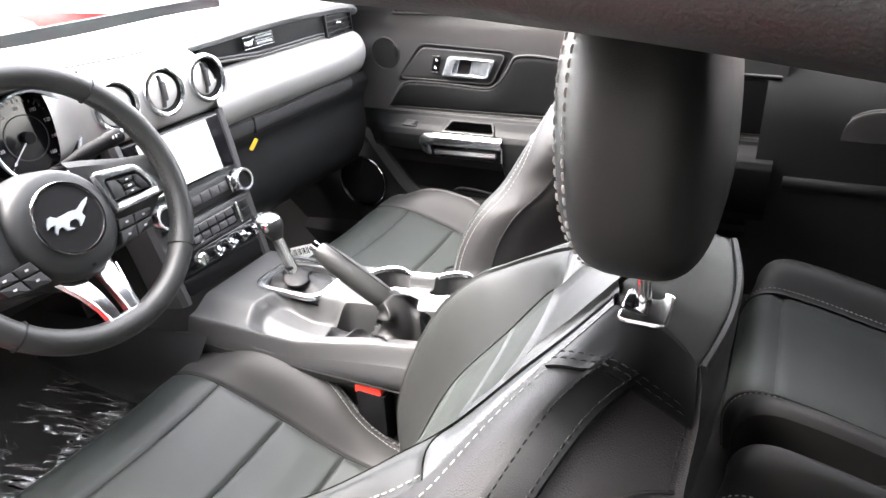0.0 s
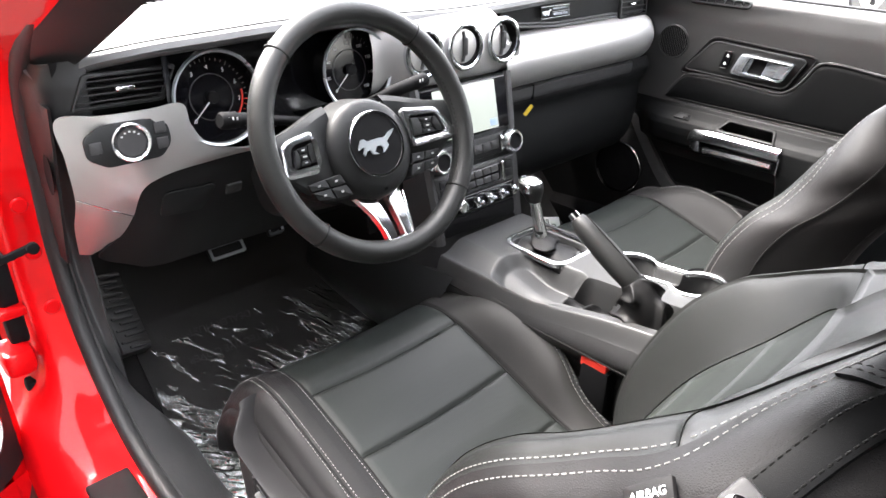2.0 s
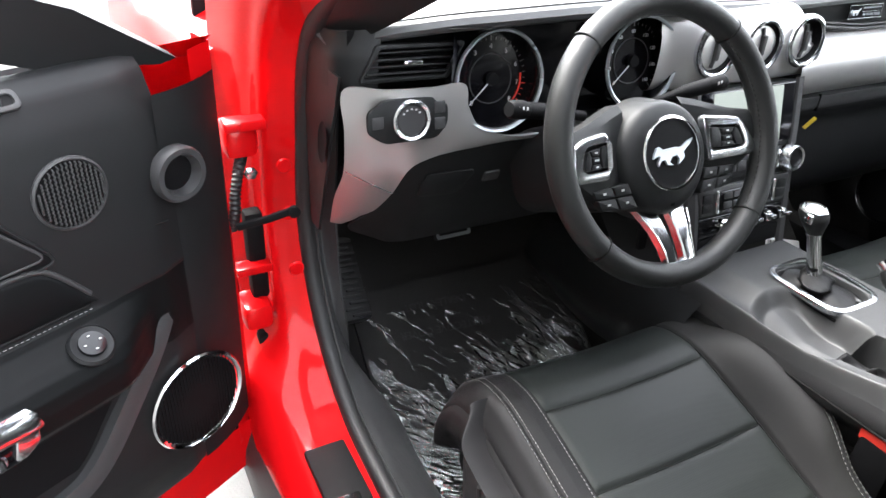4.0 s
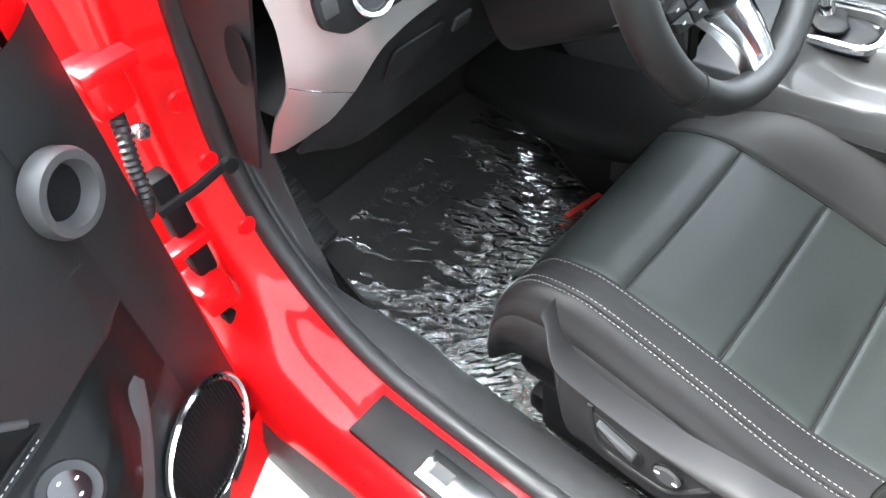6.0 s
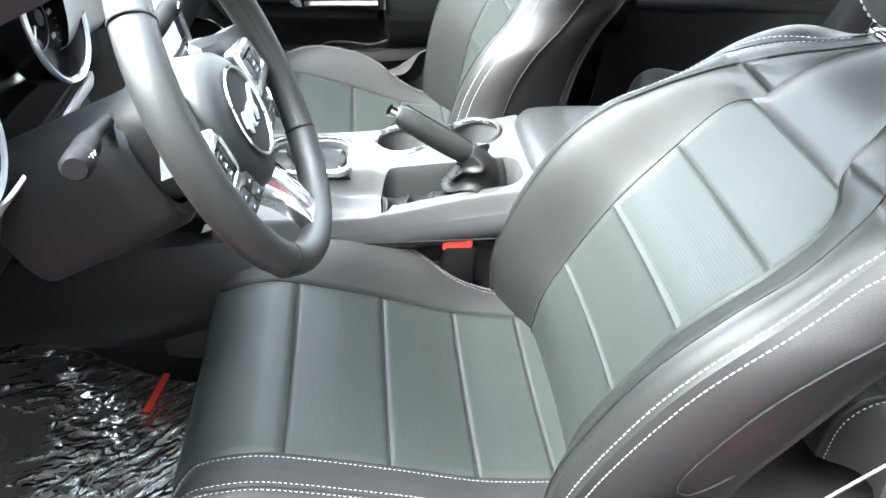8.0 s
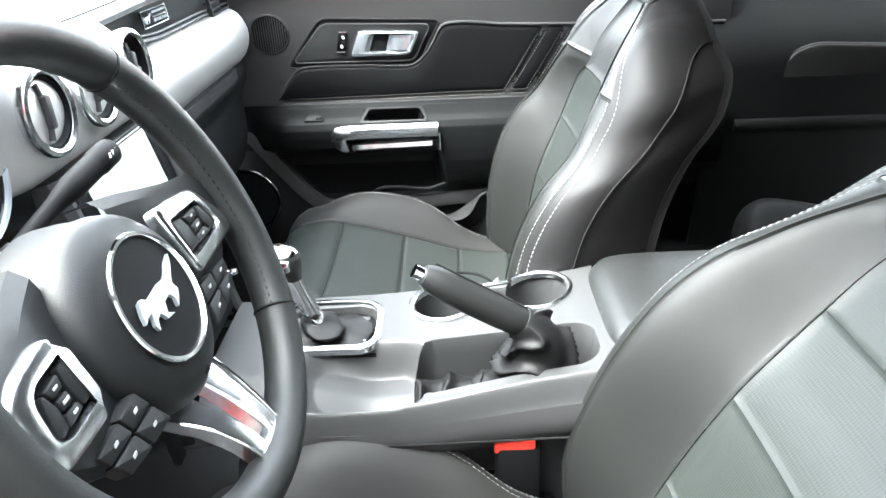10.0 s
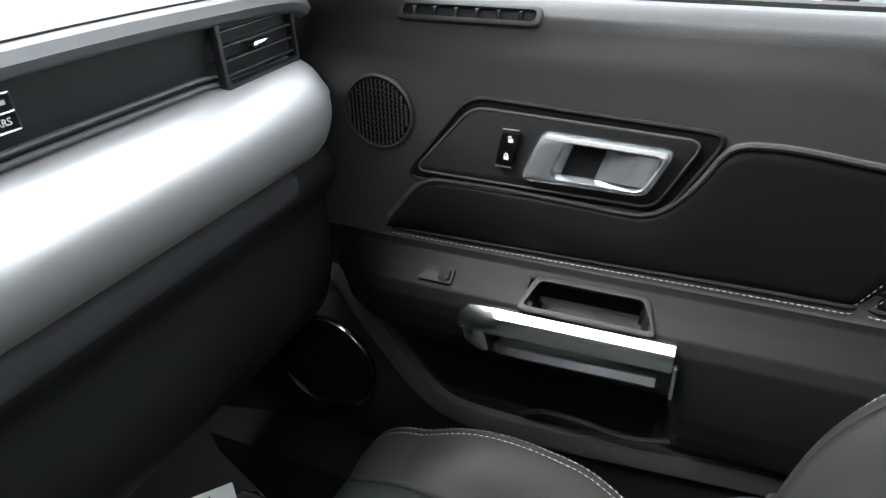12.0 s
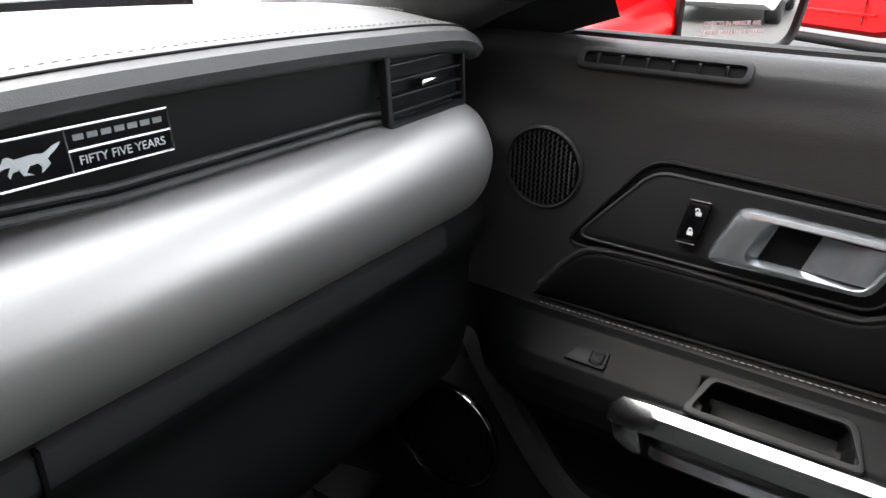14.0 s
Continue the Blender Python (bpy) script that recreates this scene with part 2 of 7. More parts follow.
def lathe(profile, m, n=32, squash=1.0):
    rows = []
    for r, h in profile:
        rows.append([m @ V(r * math.cos(q), r * squash * math.sin(q), h) for q in (2 * math.pi * j / n for j in range(n))])
    if profile[0][0] > 0 and profile[-1][0] > 0:
        rows.append(rows[0])
    return loft(rows, closed=True)


def circle(cx, cy, rx, ry=None, n=32):
    ry = rx if ry is None else ry
    return [(cx + rx * math.cos(2 * math.pi * i / n), cy + ry * math.sin(2 * math.pi * i / n)) for i in range(n)]


def stitches(path, out, length=0.0042, gap=0.0022, r=0.0007, side=0.0):
    """Short threads along a path of points; out(p) gives the surface's outward direction."""
    path = [Vector(p) for p in path]
    acc = [0.0]
    for a, b in zip(path, path[1:]):
        acc.append(acc[-1] + (b - a).length)

    def at(s):
        for i in range(len(path) - 1):
            if s <= acc[i + 1]:
                t = (s - acc[i]) / max(1e-9, acc[i + 1] - acc[i])
                return path[i].lerp(path[i + 1], t)
        return path[-1]
    verts, faces = [], []
    s = 0.0
    while s + length < acc[-1]:
        a, b = at(s), at(s + length)
        d = (b - a)
        if d.length > 1e-6:
            d.normalize()
            o = Vector(out(a))
            w = d.cross(o).normalized()
            o = w.cross(d)
            a, b = a + w * side, b + w * side
            k = len(verts)
            mid = (a + b) / 2
            for p, f in ((a, 0.25), (mid, 1.0), (b, 0.25)):
                for (x, y) in ((1, 0), (0.4, 1), (-0.4, 1), (-1, 0)):
                    verts.append(p + w * r * x + o * (r * 1.3 * y * f))
            for q in (0, 4):
                for x in range(3):
                    faces.append((k + q + x, k + q + x + 1, k + q + x + 5, k + q + x + 4))
        s += length + gap
    bm = bmesh.new()
    vv = [bm.verts.new(p) for p in verts]
    for f in faces:
        bm.faces.new([vv[i] for i in f])
    bmesh.ops.recalc_face_normals(bm, faces=bm.faces)
    return bm


def merge(*bms):
    bm = bmesh.new()
    for b in bms:
        me = bpy.data.meshes.new("t")
        b.to_mesh(me)
        b.free()
        bm.from_mesh(me)
        bpy.data.meshes.remove(me)
    return bm


def words(text, size, m, depth=0.0003):
    """Raised lettering in the built-in font, centred on m."""
    cu = bpy.data.curves.new("t", "FONT")
    cu.body, cu.size, cu.align_x, cu.align_y, cu.extrude = text, size, "CENTER", "CENTER", depth
    ob = bpy.data.objects.new("t", cu)
    scene.collection.objects.link(ob)
    me = ob.evaluated_get(bpy.context.evaluated_depsgraph_get()).to_mesh()
    bm = bmesh.new()
    bm.from_mesh(me)
    bpy.data.objects.remove(ob)
    bpy.data.curves.remove(cu)
    bm.transform(m)
    return bm

# ---- ground and body shell ----
ground = part("ground", sheet(lambda u, w: V(-400 + 800 * u, -400 + 800 * w, 0), 8, 8), ASPHALT)
tagged(ground, "pale grey asphalt of a car park", "ground", kind="structure")

shell = thing("car_body", "red car body with black weatherstrips and carpeted floor", "car body", kind="structure")
# floor pan, toe board and tunnel carpet
def toe(y):
    """How far the floor has risen towards the toe board."""
    return 0.38 * smooth01((y - 0.86) / 0.56)


def floor_at(u, w):
    x = -0.70 + 1.42 * u
    y = -1.0 + 2.50 * w
    z = 0.262 + toe(y) + (0.10 * smooth01((-0.20 - y) / 0.15))
    z += 0.20 * smooth01((0.13 - abs(x - 0.06)) / 0.03)
    return V(x, y, z)


part("carpet", sheet(floor_at, 60, 70), CARPET, shell, "black carpet floor")
part("bulkhead", sheet(lambda u, w: V(-0.80 + 1.62 * u, 1.47, 0.25 + 0.86 * w), 6, 6, 0.02), DARK, shell)

# door seal loop on the driver side: rubber tube from the pillar down and along the sill
SEAL = [(-0.672, 0.60, 1.320), (-0.692, 0.80, 1.230), (-0.708, 0.98, 1.120), (-0.712, 1.050, 1.03), (-0.712, 1.085, 0.88), (-0.712, 1.100, 0.76), (-0.712, 1.070, 0.64), (-0.712, 1.00, 0.54), (-0.712, 0.90, 0.475), (-0.712, 0.78, 0.455), (-0.712, 0.5, 0.450), (-0.712, 0.1, 0.450), (-0.712, -0.30, 0.455), (-0.712, -0.42, 0.52), (-0.705, -0.47, 0.75), (-0.70, -0.47, 1.05)]
seal = spline(SEAL, 120)
part("door_seal", tube(spline(SEAL, 240), 0.016, 14), RUBBER, shell, "black rubber door seal")
# trim inside the seal
def kick(u, w):
    p = seal[int(round(12 + u * 86))]
    c = V(0, 0.72, 0.75)
    inward = (c - V(0, p.y, p.z)).normalized()
    return p + V(0.010 + (0.030 + 0.055 * smooth01((0.58 - p.z) / 0.1)) * w, 0, 0) + inward * (0.012 + 0.030 * w - 0.02 * math.sin(math.pi * w)) + (V(0, 0, -0.11 * w ** 2) if p.z < 0.6 else V(0, 0, -0.05 * w ** 2 * smooth01((0.75 - p.z) / 0.1)))


part("sill_trim", sheet(kick, 86, 10, 0.004), PLASTIC2, shell, "black plastic sill and kick trim")
part("kick_panel", sheet(lambda u, w: V(0.766 - 0.055 * smooth01(u * 1.5), 0.955 + 0.535 * u, 0.30 + 0.76 * w), 16, 12), PLASTIC, shell)
part("kick_panel", sheet(lambda u, w: V(-0.685, 1.09 + 0.38 * u, 0.26 + 0.75 * w), 8, 8), CARPET, shell)
# painted hinge pillar and sill outside the seal
def jamb(u, w):
    i = 14 + u * 92
    p = seal[min(119, int(i))].lerp(seal[min(120, int(i) + 1)], i - int(i))
    c = V(0, 0.60, 0.80)
    outw = (V(0, p.y, p.z) - c).normalized()
    f = smooth01((0.62 - p.z) / 0.12)
    hinge = [(-0.004, 0.004), (-0.03, 0.016), (-0.060, 0.030), (-0.070, 0.060), (-0.085, 0.100), (-0.10, 0.20)]
    sill = [(-0.004, 0.002), (-0.03, 0.002), (-0.075, 0.003), (-0.110, 0.012), (-0.140, 0.045), (-0.150, 0.11)]
    h = [interp(w * 5, [(j, hinge[j][q]) for j in range(6)]) for q in (0, 1)]
    s = [interp(w * 5, [(j, sill[j][q]) for j in range(6)]) for q in (0, 1)]
    dx, do = h[0] * (1 - f) + s[0] * f, h[1] * (1 - f) + s[1] * f
    return p + V(dx, 0, 0) + outw * do


part("door_jamb", sheet(jamb, 150, 40, 0.003), RED, shell, "glossy red painted door jamb and sill")
# black tread cover with a pale badge plate
tread = part("sill_cover", box((-0.774, 0.295, 0.4605), (0.068, 1.135, 0.014), 0.004), PLASTIC, shell, "black grained sill cover")
plate = part("sill_plate", box((-0.778, 0.60, 0.4685), (0.042, 0.30, 0.003), 0.001), SATIN, tread, "brushed metal sill plate")
part("plate_mark", box((-0.778, 0.722, 0.4705), (0.018, 0.030, 0.0006)), PLASTIC2, plate)
# rocker below, wing behind the hinge
part("rocker_skirt", loft([[V(-0.855, y, 0.41), V(-0.875, y, 0.36), V(-0.880, y, 0.30), V(-0.865, y, 0.22), V(-0.80, y, 0.20)] for y in (1.15, 0.8, 0.3, -0.3, -0.6)]), PLASTIC2, shell, "dark grey rocker skirt")
part("front_wing", loft([[V(-0.88, y, 0.24), V(-0.90, y, 0.45), V(-0.905, y, 0.70), V(-0.89, y, 0.92), V(-0.84, y, 1.00), V(-0.72, y, 1.06)] for y in (1.24, 1.5, 1.9, 2.4)]), RED, shell, "glossy red front wing")
part("bonnet", sheet(lambda u, w: V(-0.74 + 1.50 * u, 1.42 + 0.95 * w, 1.045 - 0.10 * w * w + 0.02 * math.sin(math.pi * u)), 16, 10), RED, shell, "glossy red bonnet")
part("front_wing", loft([[V(0.90, y, 0.24), V(0.92, y, 0.45), V(0.925, y, 0.70), V(0.91, y, 0.92), V(0.86, y, 1.00), V(0.74, y, 1.06)] for y in (1.24, 1.5, 1.9, 2.4)]), RED, shell)
part("scuttle", sheet(lambda u, w: V(-0.72 + 1.46 * u, 1.34 + 0.12 * w, 1.055 + 0.005 * w), 10, 4), DARK, shell)
# hinges, wiring gaiter, check strap
for z in (0.92, 0.60):
    part("door_hinge", box((-0.815, 1.09, z), (0.05, 0.07, 0.05), 0.012), RED, shell, "red painted door hinge")
part("gaiter", tube(spline([(-0.812, 1.085, 0.890), (-0.826, 1.050, 0.882), (-0.836, 1.036, 0.855), (-0.842, 1.030, 0.822), (-0.846, 1.046, 0.790)], 40), lambda t: 0.0070 + 0.0022 * (int(t * 40) % 2), 12), RUBBER, shell, "black rubber wiring gaiter")
part("check_strap", tube([V(-0.765, 0.985, 0.835), V(-0.80, 0.99, 0.825), V(-0.845, 1.005, 0.812)], 0.0042, 8, flat=1.6), DARK, shell, "black door check strap")
# Solid black boxes stand in for the shade in the jamb's openings.
for y, z, h in ((1.105, 0.735, 0.10), (1.102, 0.655, 0.07), (1.085, 0.525, 0.05)):
    part("jamb_opening_shade", box((-0.802, y, z), (0.030, 0.030, h), 0.006), DARK, shell, "black box for the shade in a jamb opening")
for y, z in ((1.098, 0.688), (1.06, 0.955)):
    part("hinge_bracket", box((-0.812, y - 0.012, z), (0.060, 0.030, 0.016), 0.004), RED, shell)
for y, z in ((1.070, 0.905), (1.062, 0.870), (1.085, 0.935)):
    part("jamb_bolt", lathe([(0, 0), (0.010, 0), (0.011, 0.003), (0.007, 0.005), (0.007, 0.011), (0, 0.012)], basis(V(-0.806, y, z), V(1, 0, 0), V(0, 0, 1), V(0, -1, 0)), 6), SATIN, shell, "steel hinge bolt")
for y, z in ((1.062, 0.79), (1.035, 0.70), (1.070, 0.87)):
    part("jamb_plug", lathe([(0, 0), (0.013, 0), (0.011, 0.003), (0, 0.0035)], basis(V(-0.752, y, z), V(1, 0, 0), V(0, 0, 1), V(0, -1, 0)), 20), RED, shell)
part("strap_bolt", lathe([(0, 0), (0.009, 0), (0.009, 0.008), (0, 0.010)], basis(V(-0.765, 0.983, 0.835), V(1, 0, 0), V(0, 0, 1), V(0, -1, 0)), 12), DARK, shell)

# windscreen pillars, header, soft top
for s, cx in ((-1, 0.0), (1, 0.03)):
    P0 = [(0.735, 1.16, 1.00), (0.725, 1.00, 1.075), (0.705, 0.85, 1.145), (0.690, 0.70, 1.216), (0.672, 0.55, 1.285), (0.655, 0.42, 1.335), (0.64, 0.30, 1.355)]
    rows = []
    for x, y, z in spline(P0, 24):
        rows.append([V(s * (x - 0.055) + cx, y + 0.05, z + 0.045), V(s * (x - 0.060) + cx, y + 0.01, z + 0.02), V(s * (x - 0.045) + cx, y - 0.02, z - 0.004), V(s * (x - 0.016) + cx, y - 0.012, z + 0.024), V(s * (x + 0.012) + cx, y + 0.005, z + 0.055), V(s * (x + 0.012) + cx, y + 0.05, z + 0.085), V(s * (x - 0.02) + cx, y + 0.07, z + 0.085)])
    part("pillar_trim", loft(rows, closed=True, caps=True), PLASTIC, shell, "black windscreen pillar trim")
    rows = [[p + V(s * 0.045, 0.040, 0.03) for p in r] for r in rows]
    part("pillar_skin", loft(rows, closed=True, caps=True), RED if s < 0 else PLASTIC, shell)
    RA = [(0.64, 0.36, 1.335), (0.635, 0.20, 1.345), (0.630, 0.0, 1.334), (0.635, -0.2, 1.312), (0.64, -0.5, 1.26), (0.64, -0.85, 1.15)]
    part("roof_rail", tube([V(s * x + cx, y, z) for x, y, z in spline(RA, 30)], 0.038, 14), RUBBER, shell, "padded black roof rail")
tn = V(-0.86, -0.48, 0.12).normalized()
mt = basis(V(0.650, 0.824, 1.174), V(0.49, -0.87, 0).normalized(), tn.cross(V(0.49, -0.87, 0).normalized()), tn)
pt = part("pillar_tweeter", lathe([(0.029, 0.0), (0.033, 0.0), (0.033, 0.004), (0.030, 0.006), (0.029, 0.003)], mt, 36), PLASTIC, shell, "round black speaker grille on the pillar")
part("tweeter_mesh", lathe([(0, 0.002), (0.030, 0.002), (0.029, 0.004), (0, 0.006)], mt, 30), DARK, pt)
for i in range(9):
    h = -0.024 + i * 0.006
    L = math.sqrt(0.0285 ** 2 - h * h)
    part("grille_rib", tube([mt @ V(h, -L, 0.004), mt @ V(h, 0, 0.0065), mt @ V(h, L, 0.004)], 0.001, 5), PLASTIC2, pt)
hdr = part("windscreen_header", tube([V(-0.63, 0.33, 1.362), V(-0.3, 0.42, 1.378), V(0.33, 0.42, 1.378), V(0.66, 0.33, 1.362)], 0.03, 12), CLOTH, shell, "black windscreen header")
roof = part("soft_top", sheet(lambda u, w: V(-0.66 + 1.35 * u, 0.36 - 1.30 * w, 1.37 + 0.03 * math.sin(math.pi * u) - 0.20 * w ** 2.2), 16, 16, 0.02), CLOTH, shell, "black fabric soft top")
# Unseen driver-side panel added to keep light from behind off the passenger seat.
for s, cx in ((-1, 0.0),):
    part("unseen_top_side", sheet(lambda u, w: V(s * (0.735 - 0.085 * w) + cx, -0.20 - 0.80 * u, 1.05 + w * (0.27 - 0.14 * u * u)), 12, 8, 0.012), CLOTH, shell, "unseen black fabric panel added to block light from behind")
part("rear_screen_wall", sheet(lambda u, w: V(-0.66 + 1.35 * u, -0.94 - 0.18 * (1 - w), 0.85 + 0.35 * w), 8, 6, 0.02), CLOTH, shell)
ws = part("windscreen", sheet(lambda u, w: V((-0.68 + 1.40 * u) * (1 - 0.10 * w), 1.40 - 0.22 * (2 * u - 1) ** 2 - 1.0 * w + 0.10 * w * (2 * u - 1) ** 2, 1.055 + 0.315 * w), 16, 10), GLASS, shell, "clear windscreen")
ws.visible_shadow = False
# far side sill, rear quarters
part("far_sill", box((0.745, 0.38, 0.36), (0.14, 2.26, 0.20), 0.03), DARK, shell)
for s, cx in ((-1, 0.0), (1, 0.03)):
    q = part("rear_quarter_trim", sheet(lambda u, w: V(s * (0.715 - 0.03 * math.sin(math.pi * w) + 0.05 * smooth01((w - 0.75) / 0.25)) + cx, -0.10 - 0.97 * u, 0.35 + 0.72 * w), 16, 24, 0.01), PLASTIC, shell, "black rear quarter trim")
    o = round_poly([(-0.22, 0.775), (-0.26, 0.905), (-0.31, 0.925), (-0.75, 0.90), (-0.80, 0.775)], 0.03)
    mq = basis(V(s * 0.693 + cx, 0, 0), V(0, 1, 0), V(0, 0, 1), V(-s, 0, 0))
    part("quarter_insert", slab(o, mq, 0.012, 0.006), SMOOTH, q, "dark leather side insert")
    part("insert_bead", tube([mq @ V(p[0], p[1], 0.004) for p in o], 0.0035, 6, closed=True), PLASTIC2, q)
    part("quarter_ledge", tube([V(s * 0.69 + cx, -0.16 - 0.06 * i, 0.755) for i in range(12)], 0.022, 10), PLASTIC, q)
    part("b_post", box((s * 0.785 + cx, -0.36, 0.72), (0.10, 0.50, 0.76), 0.02), PLASTIC, shell)

# rear bench: two moulded places
for s in (-1, 1):
    rs = thing("rear_seat", "black leather rear seat with piped cushion", "rear seat", group="rear seats")
    cx = 0.02 + s * 0.30

    def rear(q, v):
        path = spline([(-0.22, 0.42), (-0.215, 0.50), (-0.25, 0.545), (-0.33, 0.54), (-0.50, 0.50), (-0.64, 0.475), (-0.69, 0.50), (-0.72, 0.58), (-0.78, 0.76), (-0.83, 0.92), (-0.86, 0.965), (-0.90, 0.95)], 110)
        y, z = path[min(110, int(round(v * 110)))]
        y, z = y + 0.09, z + 0.045
        bol = smooth01((abs(q) - 0.55) / 0.3)
        fwd = smooth01((v - 0.5) / 0.1)
        return V(cx + 0.285 * q, y + 0.05 * bol * fwd - 0.02 * bol * (1 - fwd), z + 0.045 * bol * (1 - fwd) - 0.10 * smooth01((abs(q) - 0.92) / 0.08) * (1 - fwd))
    for a, b in ((0, 0.23), (0.23, 0.36), (0.36, 0.50), (0.50, 0.68), (0.68, 0.84), (0.84, 1.0)):
        part("rear_panel", sheet(lambda u, w: rear(-0.6 + 1.2 * u, a + (b - a) * w) - V(0, 0.004, 0.006) * (1 - smooth01(min(w, 1 - w) / 0.12)), 18, 14), PERF if b < 0.9 else LEATHER, rs)
    for k in (-1, 1):
        part("rear_bolster", sheet(lambda u, w: rear(k * (0.6 + 0.4 * u), w), 12, 60), SMOOTH, rs)
        part("rear_piping", tube([rear(k * 0.6, i / 60) + V(0, 0.0, 0.003) for i in range(61)], 0.003, 6), LEATHER, rs)
        part("rear_stitching", stitches([rear(k * 0.64, i / 80) + V(0, 0.001, 0.002) for i in range(81)], lambda p: (0, 0.5, 1), 0.005, 0.004, 0.0009), THREAD, rs)
belt = thing("seat_belt", "grey seat belt webbing hanging beside the driver seat", "seat belt")
BAX = V(-0.02, -0.21, 0.98).normalized()
BNO = (V(-0.80, 0.55, 0.12) - BAX * V(-0.80, 0.55, 0.12).dot(BAX)).normalized()
BWI = BAX.cross(BNO).normalized()


def webbing(points, w0, w1):
    """A strap along points whose width turns from w0 to w1."""
    path = spline(points, 30)
    rings = []
    for i, p in enumerate(path):
        w = w0.lerp(w1, i / 30).normalized() * 0.019
        n = w.cross(V(0, 0, 1)).normalized() * 0.0012
        rings.append([p - w + n, p + w + n, p + w - n, p - w - n])
    return loft(rings, closed=True, caps=True)


part("webbing", webbing([(-0.668, 0.20, 0.40), (-0.682, 0.19, 0.50), (-0.694, 0.182, 0.59), (-0.699, 0.173, 0.640)], V(0.45, -0.88, 0), V(0.40, -0.88, 0)), WEB, belt)
part("webbing", webbing([(-0.700, 0.163, 0.690), (-0.699, 0.152, 0.728), (-0.694, 0.115, 0.772), (-0.682, 0.0, 0.88), (-0.668, -0.15, 1.00), (-0.660, -0.30, 1.12)], V(0.35, -0.75, -0.35), V(0.336, -0.50, -0.49)), WEB, belt)
bk = part("belt_tongue", slab(round_poly([(-0.012, -0.030), (0.012, -0.030), (0.021, 0.010), (0.021, 0.022), (-0.021, 0.022), (-0.021, 0.010)], 0.006), basis(V(-0.700, 0.170, 0.655), BWI, BAX, BNO), 0.010, 0.003), PLASTIC, belt, "grey plastic belt tongue grip")
part("tongue_plate", slab(round_poly([(-0.019, -0.012), (0.019, -0.012), (0.016, 0.030), (-0.016, 0.030)], 0.006), basis(V(-0.702, 0.162, 0.690), BWI, BAX, BNO), 0.003, 0.001, hole=round_poly([(-0.012, -0.008), (0.012, -0.008), (0.012, 0.000), (-0.012, 0.000)], 0.003)), SATIN, bk, "satin metal plate")

# door shells
def door(side, m):
    """A door built as the far one stands when shut; m takes it to its place."""
    XF[0] = m
    d = thing("car_door", "closed black-trimmed passenger door with chrome pull" if side > 0 else "open red driver door with black trim panel", "car door", group="doors")

    def skin(u, w):
        y = 0.965 - 1.10 * u
        arm = smooth01((0.915 - y) / 0.10)
        tip = smooth01((0.97 - y) / 0.05)
        rear = smooth01((0.494 - y) / 0.018)
        prof = [(0.806, 1.094), (0.796, 1.103), (0.782, 1.100), (0.766, 1.085), (0.752, 1.05), (0.746, 1.01), (0.743, 0.96), (0.742, 0.90), (0.743, 0.85), (0.742, 0.832), (0.736, 0.822), (0.724, 0.814),
                (0.712, 0.806), (0.700, 0.796), (0.692, 0.782), (0.690, 0.765), (0.692, 0.742), (0.700, 0.731), (0.722, 0.726), (0.744, 0.715), (0.747, 0.66), (0.745, 0.60), (0.745, 0.55), (0.752, 0.50), (0.765, 0.45), (0.79, 0.42)]
        full = {15: (0.6895, 0.758), 16: (0.6885, 0.732), 17: (0.690, 0.705), 18: (0.696, 0.678), 19: (0.709, 0.652), 20: (0.732, 0.630), 21: (0.744, 0.605)}
        prof = [(p[0] + (full[n][0] - p[0]) * rear, p[1] + (full[n][1] - p[1]) * rear) if n in full else p for n, p in enumerate(prof)]
        k = w * 25
        i = min(24, int(k))
        t = k - i
        x, z = prof[i][0] * (1 - t) + prof[i + 1][0] * t, prof[i][1] * (1 - t) + prof[i + 1][1] * t
        if 0.60 < z < 0.832 and x < 0.744:
            x = 0.744 + (x - 0.744) * arm
        g = (x - 0.712) * 0.83 + (z - 0.8065) * 0.55
        hole = smooth01((0.5 * 0.118 - abs(y - 0.581 - 0.3 * g)) / 0.006 + 0.5) * smooth01((0.0165 - abs(g)) / 0.006 + 0.5) if z > 0.785 else 0.0
        return V(x + 0.012 * (1 - tip) + 0.016 * hole, y, z - 0.026 * hole)
    # Only the far door's upper trim takes the paler, lit copy of the plastic.
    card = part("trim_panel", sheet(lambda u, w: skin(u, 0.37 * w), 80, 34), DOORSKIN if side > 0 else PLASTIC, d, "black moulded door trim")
    part("armrest_pad", sheet(lambda u, w: skin(u, 0.37 + 0.35 * w), 240, 60), ARMPAD, d, "dark padded door armrest")
    part("lower_trim", sheet(lambda u, w: skin(u, 0.72 + 0.28 * w), 80, 26), PLASTIC, d)
    part("belt_strip", tube([V(0.810, 0.96 - 0.11 * i, 1.100) for i in range(11)], 0.008, 8), RUBBER, d)
    F = basis(V(0.743, 0, 0), V(0, 1, 0), V(0, 0, 1), V(-1, 0, 0))
    # demister slot
    part("demister_slot", slab(round_poly([(0.662, -0.012), (0.818, -0.012), (0.818, 0.012), (0.662, 0.012)], 0.009), basis(V(0.768, 0, 1.086), V(0, 1, 0), V(0.72, 0, 0.70), V(-0.70, 0, 0.72)), 0.004, 0.0015,
                               hole=round_poly([(0.668, -0.006), (0.812, -0.006), (0.812, 0.006), (0.668, 0.006)], 0.005)), PLASTIC2, card)
